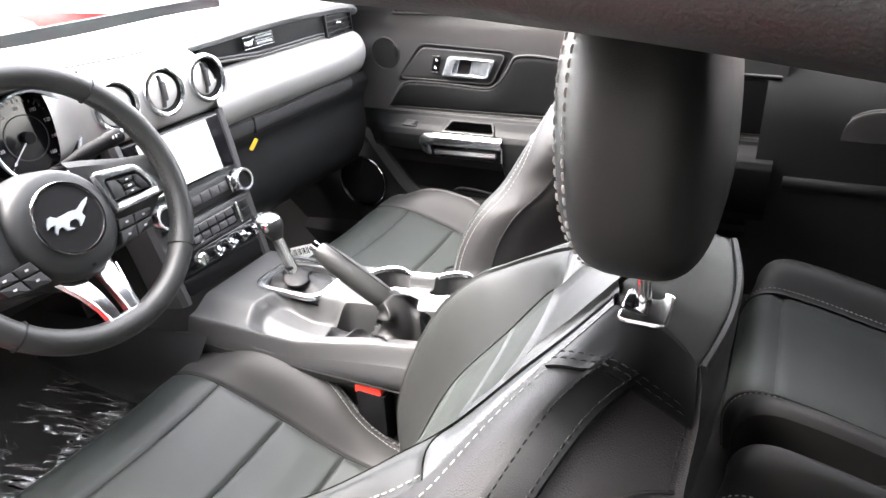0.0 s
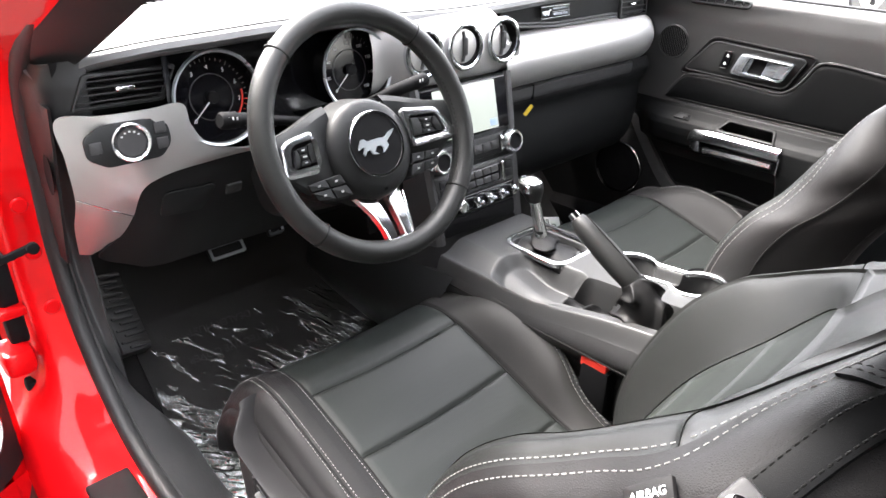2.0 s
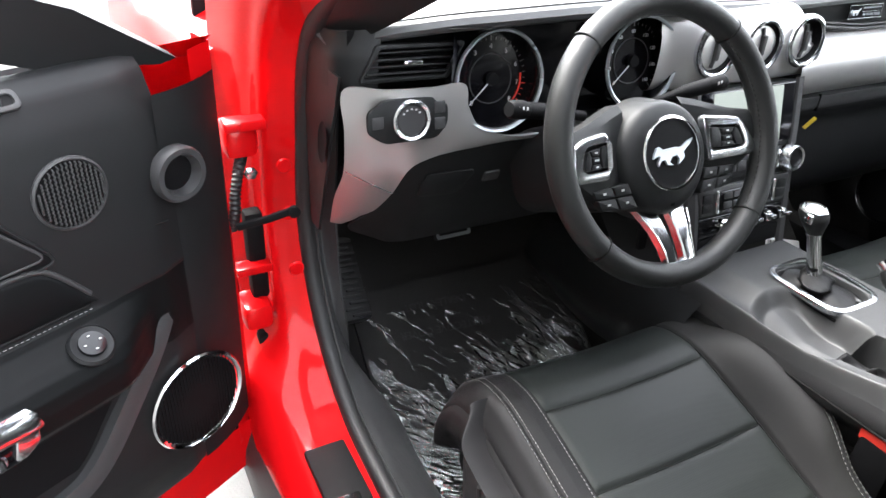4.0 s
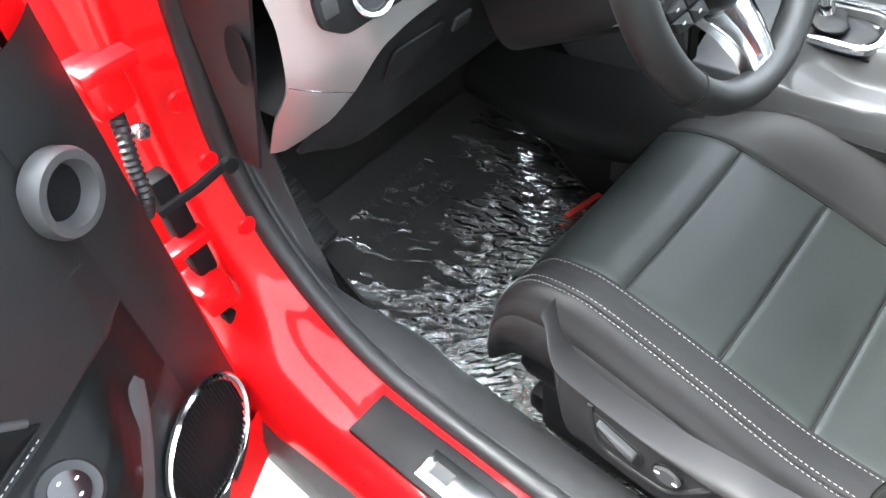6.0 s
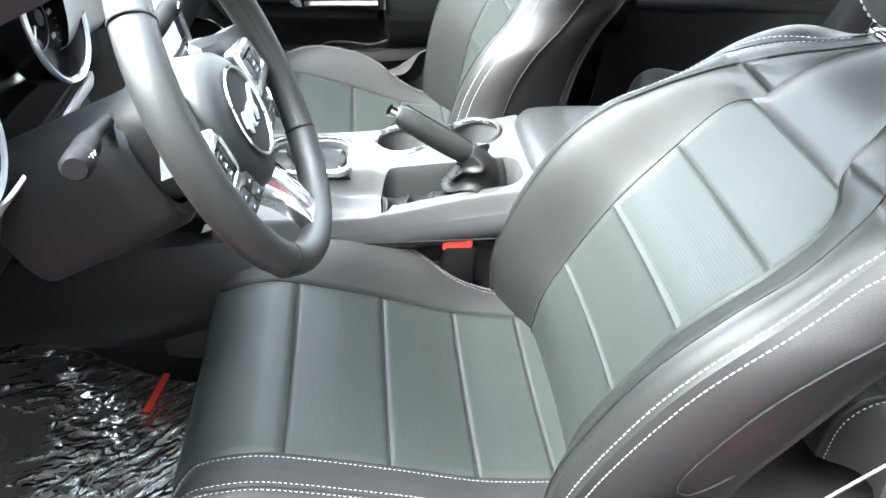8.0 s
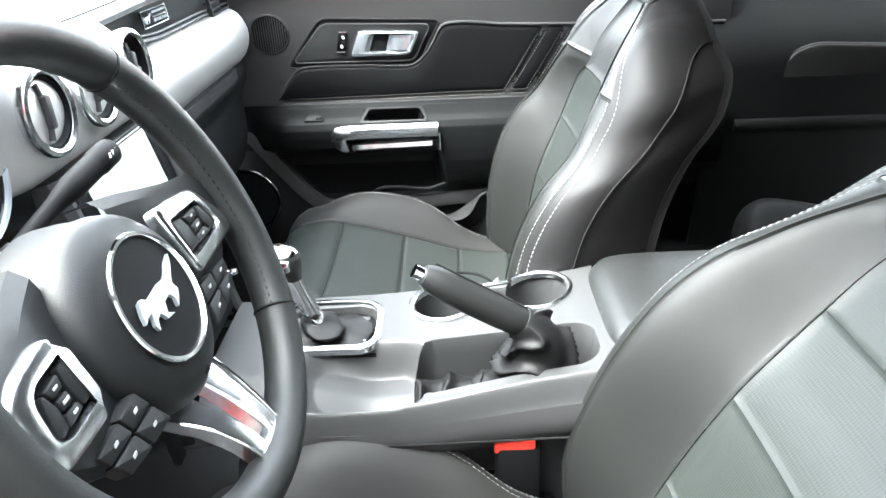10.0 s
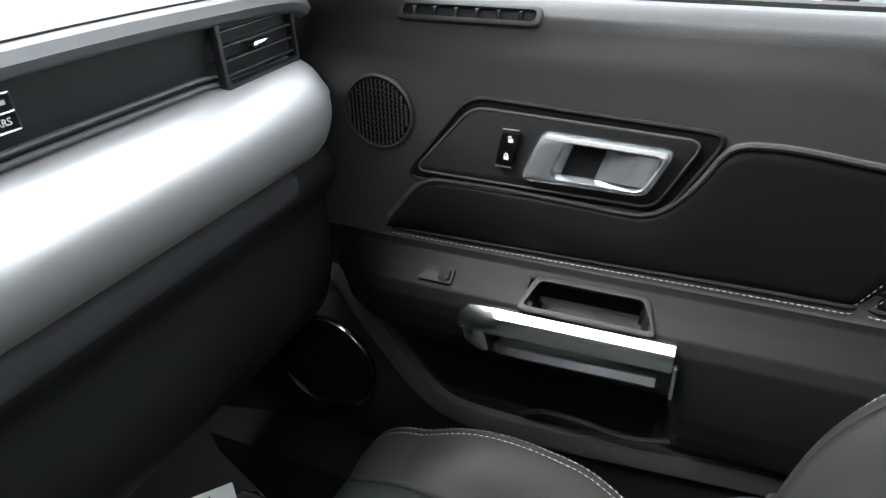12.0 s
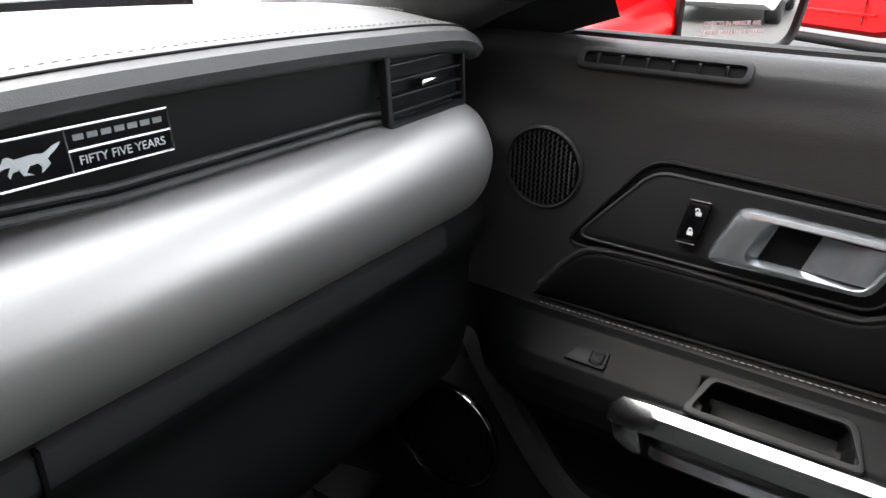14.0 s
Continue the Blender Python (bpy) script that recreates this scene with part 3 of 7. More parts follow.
    # Black slab stands in for the shade inside the slot.
    part("slot_shade", slab(round_poly([(0.666, -0.008), (0.814, -0.008), (0.814, 0.008), (0.666, 0.008)], 0.005), basis(V(0.768, 0, 1.086), V(0, 1, 0), V(0.72, 0, 0.70), V(-0.70, 0, 0.72)), 0.0018), DARK, card)
    for i in range(6):
        part("slot_fin", box((0.7665, 0.683 + i * 0.023, 1.087), (0.010, 0.0016, 0.010), 0), PLASTIC2, card)
    # tweeter
    tw = part("tweeter", lathe([(0.0385, 0.0), (0.0425, 0.0), (0.0425, 0.003), (0.040, 0.005), (0.0385, 0.003)], F @ pose(0.835, 0.981, -0.002), 40), PLASTIC2, card, "round black tweeter grille")
    part("tweeter_mesh", lathe([(0, 0.001), (0.039, 0.001), (0.038, 0.003), (0, 0.0045)], F @ pose(0.835, 0.981, -0.002), 36), DARK, tw)
    for i in range(15):
        h = -0.035 + i * 0.005
        L = math.sqrt(max(0, 0.037 ** 2 - h * h))
        part("grille_rib", tube([F @ V(0.835 + h + 0.0009 * (k % 2), 0.981 - L + 2 * L * k / 24, 0.0022 + 0.0012 * (k % 2)) for k in range(25)], 0.0011, 5), DOORSKIN, tw)
    # handle plate
    o = round_poly([(0.792, 0.921), (0.722, 1.000), (0.493, 0.991), (0.531, 0.918)], 0.016, 6)
    big = round_poly([(0.806, 0.909), (0.727, 1.010), (0.472, 0.999), (0.522, 0.909)], 0.020, 6)
    part("plate_groove", slab(big, F, 0.0015, 0, hole=o), DARK, card)
    hp = part("handle_plate", slab(o, F, 0.006, 0.002), PLASTIC, card)
    part("plate_bead", tube([F @ V(p[0], p[1], 0.001) for p in big], 0.0024, 8, closed=True), PLASTIC, card)
    part("plate_rim", tube([F @ V(p[0], p[1], 0.005) for p in o], 0.0018, 8, closed=True), PLASTIC2, card)
    ho = round_poly([(0.668, 0.930), (0.646, 0.985), (0.515, 0.980), (0.538, 0.930)], 0.012, 6)
    hi = round_poly([(0.634, 0.941), (0.620, 0.976), (0.528, 0.973), (0.545, 0.939)], 0.009, 6)
    ch = part("door_handle", slab(ho, F @ pose(0, 0, 0.004), 0.012, 0.006, hole=hi), HANDLE, hp, "satin chrome door handle")
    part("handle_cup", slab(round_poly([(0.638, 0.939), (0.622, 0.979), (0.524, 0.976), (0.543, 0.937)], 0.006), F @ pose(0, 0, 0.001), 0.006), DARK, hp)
    part("handle_blade", loft([[F @ V(y + (z - 0.957) * -0.3, z, h) for z in (0.941, 0.950, 0.960, 0.973)] for y, h in ((0.586, 0.0075), (0.580, 0.009), (0.560, 0.0125), (0.540, 0.0145), (0.534, 0.013))]), HANDLE, hp)
    part("cup_wall", loft([[F @ V(y + (z - 0.957) * -0.35, z, h) for z in (0.942, 0.957, 0.974)] for y, h in ((0.632, 0.014), (0.626, 0.009), (0.620, 0.0075))]), HANDLE, hp)
    lk = part("lock_switch", slab(round_poly([(0.696, 0.943), (0.688, 0.981), (0.668, 0.981), (0.676, 0.943)], 0.005), F @ pose(0, 0, 0.005), 0.006, 0.002), GLOSSB, hp)
    for hz in (0.9415, 0.9825):
        part("lock_edge", box(F @ V(0.686 if hz < 0.96 else 0.678, hz, 0.010), (0.003, 0.018, 0.002), 0.0008), CHROME, lk)
    for hz in (0.953, 0.972):
        ym = 0.683 - (hz - 0.953) * 0.25
        part("lock_mark", box(F @ V(ym, hz - 0.001, 0.0112), (0.0006, 0.0050, 0.0036), 0), WHITEP, lk)
        part("lock_bow", tube([F @ V(ym + (0.0012 if hz > 0.96 else 0) + 0.0016 * math.cos(radians(q)), hz + 0.0012 + 0.0026 * math.sin(radians(q)), 0.0113) for q in range(0, 181, 30)], 0.0005, 5), WHITEP, lk)
    # padded insert with pleats
    def top_line(y):
        return interp(-y, [(-0.835, 0.842), (-0.790, 0.898), (-0.778, 0.905), (-0.745, 0.909), (-0.605, 0.906), (-0.556, 0.9035), (-0.538, 0.905), (-0.520, 0.914), (-0.503, 0.932), (-0.487, 0.956), (-0.477, 0.976), (-0.467, 0.985), (-0.452, 0.989), (-0.333, 0.982), (0.14, 0.970)])

    def pad(u, w):
        y = 0.835 - 0.97 * u
        lo = 0.840 + 0.004 * smooth01(u * 2)
        hi = top_line(y)
        z = lo + (hi - lo) * w
        e = min(u * 60, w * 14, (1 - w) * 14, 1)
        pl = 0.0
        for c in (0.298, 0.250, 0.205):
            pl += math.exp(-((y - c + (z - 0.90) * 0.58) / 0.006) ** 2)
        return V(0.7445 - 0.0035 * math.sin(min(1, max(0, e)) * math.pi / 2) - 0.004 * math.sin(math.pi * w) + 0.005 * pl, y, z)
    ins = part("padded_insert", sheet(pad, 110, 22), INSERT, card, "dark leather door insert with pleats")
    part("insert_bead", tube([V(0.7425, y, top_line(y) + 0.0025) for y in [0.828 - 0.007 * i for i in range(137)]], 0.0036, 8), PLASTIC2, card)
    part("insert_stitching", stitches([pad(0.01 + 0.98 * i / 120, 0.0) + V(-0.0040, 0, -0.006) for i in range(121)], lambda p: (-1, 0, 0.5), 0.0036, 0.0026, 0.00045), THREAD, card)
    part("insert_seam", tube([pad(0.01 + 0.98 * i / 120, 0.0) + V(-0.003, 0, 0.001) for i in range(121)], 0.0022, 6), DTHREAD, card)
    for c in (0.298, 0.250, 0.205):
        for e in (-0.008, 0.008):
            part("pleat_stitching", stitches([pad((0.835 - (c - (z - 0.90) * 0.58 + e)) / 0.97, (z - 0.84) / 0.14) + V(-0.0015, 0, 0) for z in [0.845 + 0.0045 * i for i in range(29)]], lambda p: (-1, 0, 0), 0.004, 0.003, 0.0005), GTHREAD, ins)
    # armrest: switch, cup, chrome pull
    A = basis(V(0.712, 0, 0.8065), V(0, 1, 0), V(0.83, 0, 0.55), V(-0.55, 0, 0.83))
    if side > 0:
        sw = part("window_switch", slab(round_poly([(0.735, -0.010), (0.778, -0.010), (0.768, 0.010), (0.735, 0.010)], 0.003), A, 0.003, 0.001), PLASTIC, card)
        part("switch_key", slab(round_poly([(0.738, -0.006), (0.752, -0.006), (0.752, 0.006), (0.738, 0.006)], 0.002), A @ pose(0, 0, 0.002), 0.005, 0.002), PLASTIC, sw)
        part("switch_lip", box(A @ V(0.745, -0.0065, 0.005), (0.002, 0.008, 0.0015), 0.0006), PLASTIC2, sw)
    else:
        sw = part("window_switches", slab(round_poly([(0.60, -0.016), (0.66, -0.016), (0.655, 0.014), (0.60, 0.014)], 0.004), A, 0.003, 0.001), GLOSSB, card)
        for i in range(2):
            for j in range(2):
                part("switch_key", slab(round_poly([(0.606 + i * 0.024, -0.012 + j * 0.014), (0.622 + i * 0.024, -0.012 + j * 0.014), (0.622 + i * 0.024, 0.0 + j * 0.013), (0.606 + i * 0.024, 0.0 + j * 0.013)], 0.002), A @ pose(0, 0, 0.002), 0.006, 0.002), PLASTIC2, sw)
        mk = part("mirror_switch", lathe([(0, 0), (0.026, 0), (0.026, 0.004), (0.023, 0.007), (0.020, 0.006), (0, 0.006)], A @ pose(0.800, 0.0, 0.001), 36), PLASTIC, card)
        part("mirror_joystick", lathe([(0, 0.005), (0.016, 0.005), (0.015, 0.010), (0, 0.011)], A @ pose(0.800, 0.0, 0.001), 28), GLOSSB, mk)
        for a in range(4):
            part("mark", box(A @ V(0.800 + 0.009 * math.cos(a * 1.571), 0.009 * math.sin(a * 1.571), 0.0126), (0.002, 0.003, 0.0006)), WHITEP, mk)
    cup = round_poly([(0.512, -0.016), (0.648, -0.016), (0.636, 0.016), (0.526, 0.016)], 0.006)
    part("grab_cup", slab(round_poly([(0.506, -0.022), (0.656, -0.022), (0.642, 0.022), (0.520, 0.022)], 0.008), A, 0.004, 0.0015, hole=cup), PLASTIC, card)
    pu = part("pull_handle", loft([[V(x + dx, y, z + dz) for dx, dz in ((0.012, 0.012), (0.004, 0.013), (-0.004, 0.006), (-0.007, -0.010), (-0.006, -0.014), (0.004, -0.016))]
                                   for x, y, z in spline([(0.704, 0.728, 0.768), (0.692, 0.712, 0.774), (0.6865, 0.67, 0.779), (0.6865, 0.58, 0.780), (0.688, 0.486, 0.780)], 24)], closed=True, caps=True), SATIN, card, "bright chrome door pull")
    part("pull_bar", loft([[V(x + dx, y, z + dz) for dx, dz in ((0.010, 0.006), (-0.004, 0.005), (-0.007, -0.004), (-0.002, -0.010), (0.010, -0.008))]
                           for x, y, z in spline([(0.694, 0.676, 0.743), (0.686, 0.66, 0.746), (0.685, 0.58, 0.7485), (0.687, 0.500, 0.7495)], 20)], closed=True, caps=True), SATIN, card, "bright chrome lower bar")
    part("pull_frame", slab(round_poly([(0.480, 0.729), (0.690, 0.728), (0.711, 0.740), (0.716, 0.762), (0.480, 0.772)], 0.006), basis(V(0.702, 0, 0), V(0, 1, 0), V(0, 0, 1), V(-1, 0, 0)), 0.012, 0.003), GLOSSB, card)
    part("pull_nose", slab(round_poly([(0.682, 0.735), (0.694, 0.733), (0.712, 0.744), (0.715, 0.764), (0.690, 0.766)], 0.005), basis(V(0.692, 0, 0), V(0, 1, 0), V(0, 0, 1), V(-1, 0, 0)), 0.006, 0.002), SATIN, card)
    part("pull_end", box((0.688, 0.483, 0.752), (0.012, 0.004, 0.040), 0.001), SATIN, card)
    # rail and bin
    path = spline([(0.752, 0.925, 0.775), (0.741, 0.890, 0.732), (0.738, 0.84, 0.668), (0.738, 0.785, 0.605), (0.738, 0.73, 0.582), (0.737, 0.60, 0.584), (0.736, 0.33, 0.607), (0.736, -0.1, 0.63)], 60)
    part("lower_rail", loft([[p + V(0.010, 0, 0) + n * 0.017, p + n * 0.015 + V(-0.004, 0, 0), p + V(-0.007, 0, 0), p - n * 0.015 + V(-0.004, 0, 0), p - n * 0.017 + V(0.010, 0, 0)] for p, n in
                             ((p, (lambda d: V(0, -d.z, d.y).normalized() * (1 if d.y > 0 else -1))(path[min(60, i + 1)] - path[max(0, i - 1)])) for i, p in enumerate(path))]), PLASTIC2, card, "grey lower door rail")
    # Flat black slab stands in for the shaded hollow of the bin.
    part("bin_shade", slab(round_poly([(0.470, 0.604), (0.735, 0.598), (0.775, 0.625), (0.845, 0.715), (0.478, 0.715)], 0.015), basis(V(0.7485, 0, 0), V(0, 1, 0), V(0, 0, 1), V(-1, 0, 0)), 0.003), DARK, card)
    part("bin_lip", tube(spline([V(0.740, 0.655, 0.606), V(0.728, 0.625, 0.630), V(0.725, 0.58, 0.633), V(0.724, 0.52, 0.628), V(0.724, 0.475, 0.640)], 30), 0.0035, 8), PLASTIC, card)
    sp = part("door_speaker", lathe([(0.068, 0.0), (0.077, 0.0), (0.0785, 0.005), (0.076, 0.008), (0.0735, 0.005), (0.068, 0.003)], F @ pose(0.941, 0.607, 0.002), 56), CHROME if side < 0 else GLOSSB, card, "round door speaker with bright ring" if side < 0 else "")
    part("speaker_mesh", lathe([(0, 0.002), (0.070, 0.002), (0.069, 0.004), (0, 0.008)], F @ pose(0.941, 0.607, 0.002), 40), DARK, sp)
    for i in range(27):
        h = -0.065 + i * 0.005
        L = math.sqrt(max(0, 0.069 ** 2 - h * h))
        part("speaker_rib", box(F @ V(0.941 + h, 0.607, 0.0075), (0.0022, 0.0014, 2 * L), 0), DARK, sp)
    # Chrome arcs are laid on as the glint of the dark gloss ring.
    if side > 0:
        for a0, a1 in ((0, 120), (120, 240), (240, 360)):
            part("ring_glint", tube([F @ V(0.941 + 0.076 * math.cos(radians(a0 + (a1 - a0) * i / 12)), 0.607 + 0.076 * math.sin(radians(a0 + (a1 - a0) * i / 12))  , 0.0095) for i in range(13)], 0.0014, 6), CHROME, sp)
    part("front_panel", sheet(lambda u, w: V(0.752 + 0.035 * u * u + 0.012 * (1 - w), 0.955 + 0.118 * u, 0.46 + 0.60 * w), 8, 16), PLASTIC, card)
    part("card_seam", tube([V(0.744, 0.945 - 0.16 * i / 20, 0.902 + 0.004 * math.sin(i / 20 * 3)) for i in range(21)], 0.0014, 6), DTHREAD, card)
    # painted outer shell
    part("outer_skin", loft([[V(0.815, y, 1.095), V(0.862, y, 1.06), V(0.90, y, 0.92), V(0.905, y, 0.70), V(0.89, y, 0.45), V(0.86, y, 0.33), V(0.80, y, 0.33), V(0.79, y, 0.44)] for y in (1.10, 0.98, 0.6, 0.2, -0.16, -0.20)]), RED, d, "glossy red outer door skin")
    part("front_edge", loft([[V(0.79, 1.04, z), V(0.81, 1.09, z), V(0.86, 1.10, z)] for z in (0.40, 0.7, 0.95, 1.09)]), RED, d)
    if side < 0:
        part("pipe_ring", lathe([(0.022, 0), (0.036, 0), (0.037, 0.012), (0.034, 0.018), (0.027, 0.018), (0.023, 0.006)], F @ pose(0.968, 0.960, -0.006), 32), PLASTIC2, card, "grey round vent mouth")
        part("pipe_hole", lathe([(0, 0.0), (0.024, 0.0), (0.024, 0.004), (0, 0.004)], F @ pose(0.968, 0.960, -0.006), 24), DARK, card)
    part("mirror_sail", loft([[V(0.79, 1.00, 1.08), V(0.80, 0.86, 1.10), V(0.815, 0.80, 1.12)], [V(0.785, 1.02, 1.085), V(0.78, 0.90, 1.16), V(0.79, 0.82, 1.19)], [V(0.80, 1.02, 1.09), V(0.80, 0.91, 1.165), V(0.81, 0.83, 1.195)]]), PLASTIC, d)
    XF[0] = None
    return d


door(1, Matrix())
door(-1, Matrix.Translation((-1.431, -0.1915, -0.010)) @ Matrix.Rotation(radians(-62), 4, "Z") @ Matrix.Diagonal((-1, 1, 1, 1)))

# ---- dashboard ----
dash = thing("dashboard", "black soft-topped dashboard with satin silver trim band", "dashboard", kind="structure")
# near edge of the soft top, left to right: x, y, z
EDGE = [(-0.715, 0.945, 1.075), (-0.68, 0.915, 1.100), (-0.60, 0.875, 1.120), (-0.50, 0.848, 1.130), (-0.38, 0.835, 1.136), (-0.26, 0.848, 1.132), (-0.19, 0.872, 1.122),
        (0.0, 0.885, 1.112), (0.17, 0.895, 1.112), (0.35, 0.893, 1.118), (0.55, 0.888, 1.116), (0.68, 0.888, 1.108), (0.73, 0.905, 1.094)]


def edge_at(x):
    return interp(x, [(p[0], p[1]) for p in EDGE]), interp(x, [(p[0], p[2]) for p in EDGE])


def top(u, w):
    x = -0.715 + 1.445 * u
    y0, z0 = edge_at(x)
    y1 = 1.42 - 0.22 * (x / 0.72) ** 2
    lip = [(0.012, -0.016), (0.002, -0.012), (-0.004, -0.004), (0.0, 0.004), (0.012, 0.009), (0.04, 0.012)]
    k = w * 16
    if k <= 5:
        i = min(4, int(k))
        t = k - i
        dy, dz = (lip[i][0] * (1 - t) + lip[i + 1][0] * t), (lip[i][1] * (1 - t) + lip[i + 1][1] * t)
        return V(x, y0 + dy, z0 + dz)
    t = (k - 5) / 11
    return V(x, y0 + 0.04 + (y1 - y0 - 0.04) * t, z0 + 0.012 + 0.012 * math.sin(math.pi * min(1, t * 1.1)) - 0.05 * t * t)


part("top_pad", sheet(top, 110, 48), SOFTPAD, dash, "black soft-grain dash top")
part("top_stitching", stitches([top((0.20 + x + 0.715) / 1.445, 0.40) + V(0, 0, 0.0012) for x in [i * 0.005 for i in range(105)]], lambda p: (0, 0, 1)), THREAD, dash)
part("lip_seam", tube([top((x + 0.715) / 1.445, 0.235) + V(0, -0.0005, 0.0) for x in [-0.70 + 0.012 * i for i in range(118)]], 0.0011, 6), DTHREAD, dash)
part("lip_stitching", stitches([top((x + 0.715) / 1.445, 0.262) + V(0, 0, 0.0005) for x in [0.17 + 0.005 * i for i in range(110)]], lambda p: (0, -0.3, 1), 0.004, 0.003, 0.0005), GTHREAD, dash)
# defroster grille at the foot of the windscreen
for i in range(34):
    x = -0.42 + i * 0.018
    part("defroster_slat", box(top((x + 0.715) / 1.445, 0.87) + V(0, 0, 0.002), (0.012, 0.028, 0.004), 0.001), DARK, dash)

# silver band, passenger side to the centre stack
BAND = [(0.918, 1.048), (0.896, 1.046), (0.878, 1.036), (0.866, 1.018), (0.861, 0.998), (0.864, 0.975), (0.874, 0.955), (0.890, 0.940), (0.905, 0.935)]


def band(u, w):
    x = 0.13 + 0.612 * u
    p = spline([(0, *q) for q in BAND], 40)[int(round(w * 40))]
    end = smooth01((x - 0.66) / 0.085)
    ins = smooth01((0.25 - x) / 0.12)
    y, z = p[1] + 0.035 * end * end, p[2]
    z = z + (0.998 - z) * 0.55 * end ** 3
    y -= 0.006 * ins
    return V(x, y, z)


part("silver_band", sheet(band, 60, 40), SILVER, dash, "satin silver dash band")
# recessed face over it
def recess(u, w):
    x = 0.165 + 0.565 * u
    ye, ze = edge_at(x)
    close = smooth01((x - 0.165) / 0.14)
    lo = 1.046 + (1 - close) * 0.030
    z = lo + (ze - 0.010 - lo) * w
    return V(x, ye + 0.016 + 0.008 * (1 - w), z)


part("upper_face", sheet(recess, 50, 12), PLASTIC, dash)
for dz, yy in ((0.006, 0.902), (0.012, 0.906)):
    path = [V(x, yy + 0.003 * (1 - min(1, (x - 0.2) / 0.1)), 1.046 + dz + 0.012 * max(0, 1 - (x - 0.19) / 0.15) + (0.0 if x < 0.55 else -0.004 * smooth01((x - 0.55) / 0.04))) for x in [0.20 + i * 0.0125 for i in range(32)]]
    part("face_ledge", tube(path, 0.0026, 8), PLASTIC2, dash)
# plaque: a plain silhouette, bars for the maker's name, and the anniversary words
pl = basis(V(0.330, 0.9035, 1.084), V(1, 0, 0), V(0, 0.10, 1).normalized(), V(0, -1, 0.10).normalized())
plaque = part("plaque", slab(round_poly([(-0.049, -0.0125), (0.049, -0.0125), (0.049, 0.0125), (-0.049, 0.0125)], 0.001), pl, 0.002), GLOSSB, dash, "black and silver anniversary plaque")
for a, b in (((-0.049, 0.012), (0.049, 0.012)), ((-0.049, -0.012), (0.049, -0.012)), ((-0.049, -0.012), (-0.049, 0.012)), ((0.049, -0.012), (0.049, 0.012)), ((-0.012, -0.012), (-0.012, 0.012)), ((-0.012, 0.0), (0.049, 0.0))):
    part("plaque_line", tube([pl @ V(*a, 0.002), pl @ V(*b, 0.002)], 0.0007, 6), SATIN, plaque)
part("lettering", words("FIFTY FIVE YEARS", 0.0068, pl @ pose(0.0185, -0.006, 0.0022)), EMBLEM, plaque)
for i in range(7):
    part("name_bar", box(pl @ V(-0.005 + i * 0.0078, 0.0064, 0.0022), (0.0056, 0.0006, 0.0030), 0.0, None), EMBLEM, plaque)
SIL = [(-0.50, -0.06), (-0.47, 0.02), (-0.40, 0.12), (-0.33, 0.13), (-0.25, 0.07), (-0.12, 0.08), (0.05, 0.09), (0.18, 0.07), (0.26, 0.10), (0.36, 0.16), (0.50, 0.20), (0.42, 0.11), (0.30, 0.03), (0.24, -0.02), (0.27, -0.10), (0.20, -0.16),
       (0.10, -0.22), (0.13, -0.13), (0.08, -0.06), (-0.05, -0.07), (-0.12, -0.16), (-0.02, -0.22), (-0.17, -0.20), (-0.22, -0.10), (-0.32, -0.12), (-0.38, -0.20), (-0.40, -0.14), (-0.33, -0.03), (-0.42, -0.03)]
part("emblem", slab([(x * 0.032, y * 0.032) for x, y in SIL], pl @ pose(-0.0305, 0, 0.002), 0.0006), EMBLEM, plaque)


def louvre(x, y, z, w, h, lean, yaw, rows, name="air_vent", slant=0.0):
    """A rectangular air vent facing the cabin."""
    m = Matrix.Translation((x, y, z)) @ Matrix.Rotation(radians(yaw), 4, "Z") @ Matrix.Rotation(radians(lean), 4, "X") @ basis(V(0, 0, 0), V(1, 0, 0), V(0, 0, 1), V(0, -1, 0))
    o = round_poly([(-w / 2 - slant, -h / 2), (w / 2 - slant, -h / 2), (w / 2 + slant, h / 2), (-w / 2 + slant, h / 2)], 0.006)
    i = round_poly([(-w / 2 - slant + 0.006, -h / 2 + 0.006), (w / 2 - slant - 0.006, -h / 2 + 0.006), (w / 2 + slant - 0.006, h / 2 - 0.006), (-w / 2 + slant + 0.006, h / 2 - 0.006)], 0.004)
    v = part(name, slab(o, m, 0.008, 0.002, hole=i), PLASTIC, dash, "black louvred air vent")
    part("vent_back", slab(o, m @ pose(0, 0, -0.03), 0.002), DARK, v)
    for k in range(rows):
        yy = -h / 2 + 0.006 + (h - 0.012) * (k + 0.5) / rows
        sl = slant * 2 * yy / h
        part("vent_slat", box(m @ V(sl, yy, -0.002), (w - 0.012, 0.0025, 0.016), 0.0008, m.to_3x3().to_4x4()), PLASTIC, v)
    part("vent_tab", box(m @ V(0, 0, 0.004), (0.026, 0.006, 0.012), 0.002, m.to_3x3().to_4x4()), CHROME, v)
    return v


louvre(0.632, 0.903, 1.0745, 0.122, 0.062, -4, 2, 4)
louvre(-0.618, 0.895, 1.070, 0.125, 0.048, -4, -5, 4, slant=0.012)

# lower face and glovebox
def lower(u, w):
    x = 0.14 + 0.60 * u
    p = spline([(0, 0.905, 0.934), (0, 0.895, 0.915), (0, 0.898, 0.895), (0, 0.915, 0.86), (0, 0.915, 0.78), (0, 0.94, 0.70), (0, 1.00, 0.655), (0, 1.15, 0.66)], 40)[int(round(w * 40))]
    return V(x, p[1], p[2])


part("glovebox", sheet(lower, 24, 40), PLASTIC, dash, "black glovebox lid")
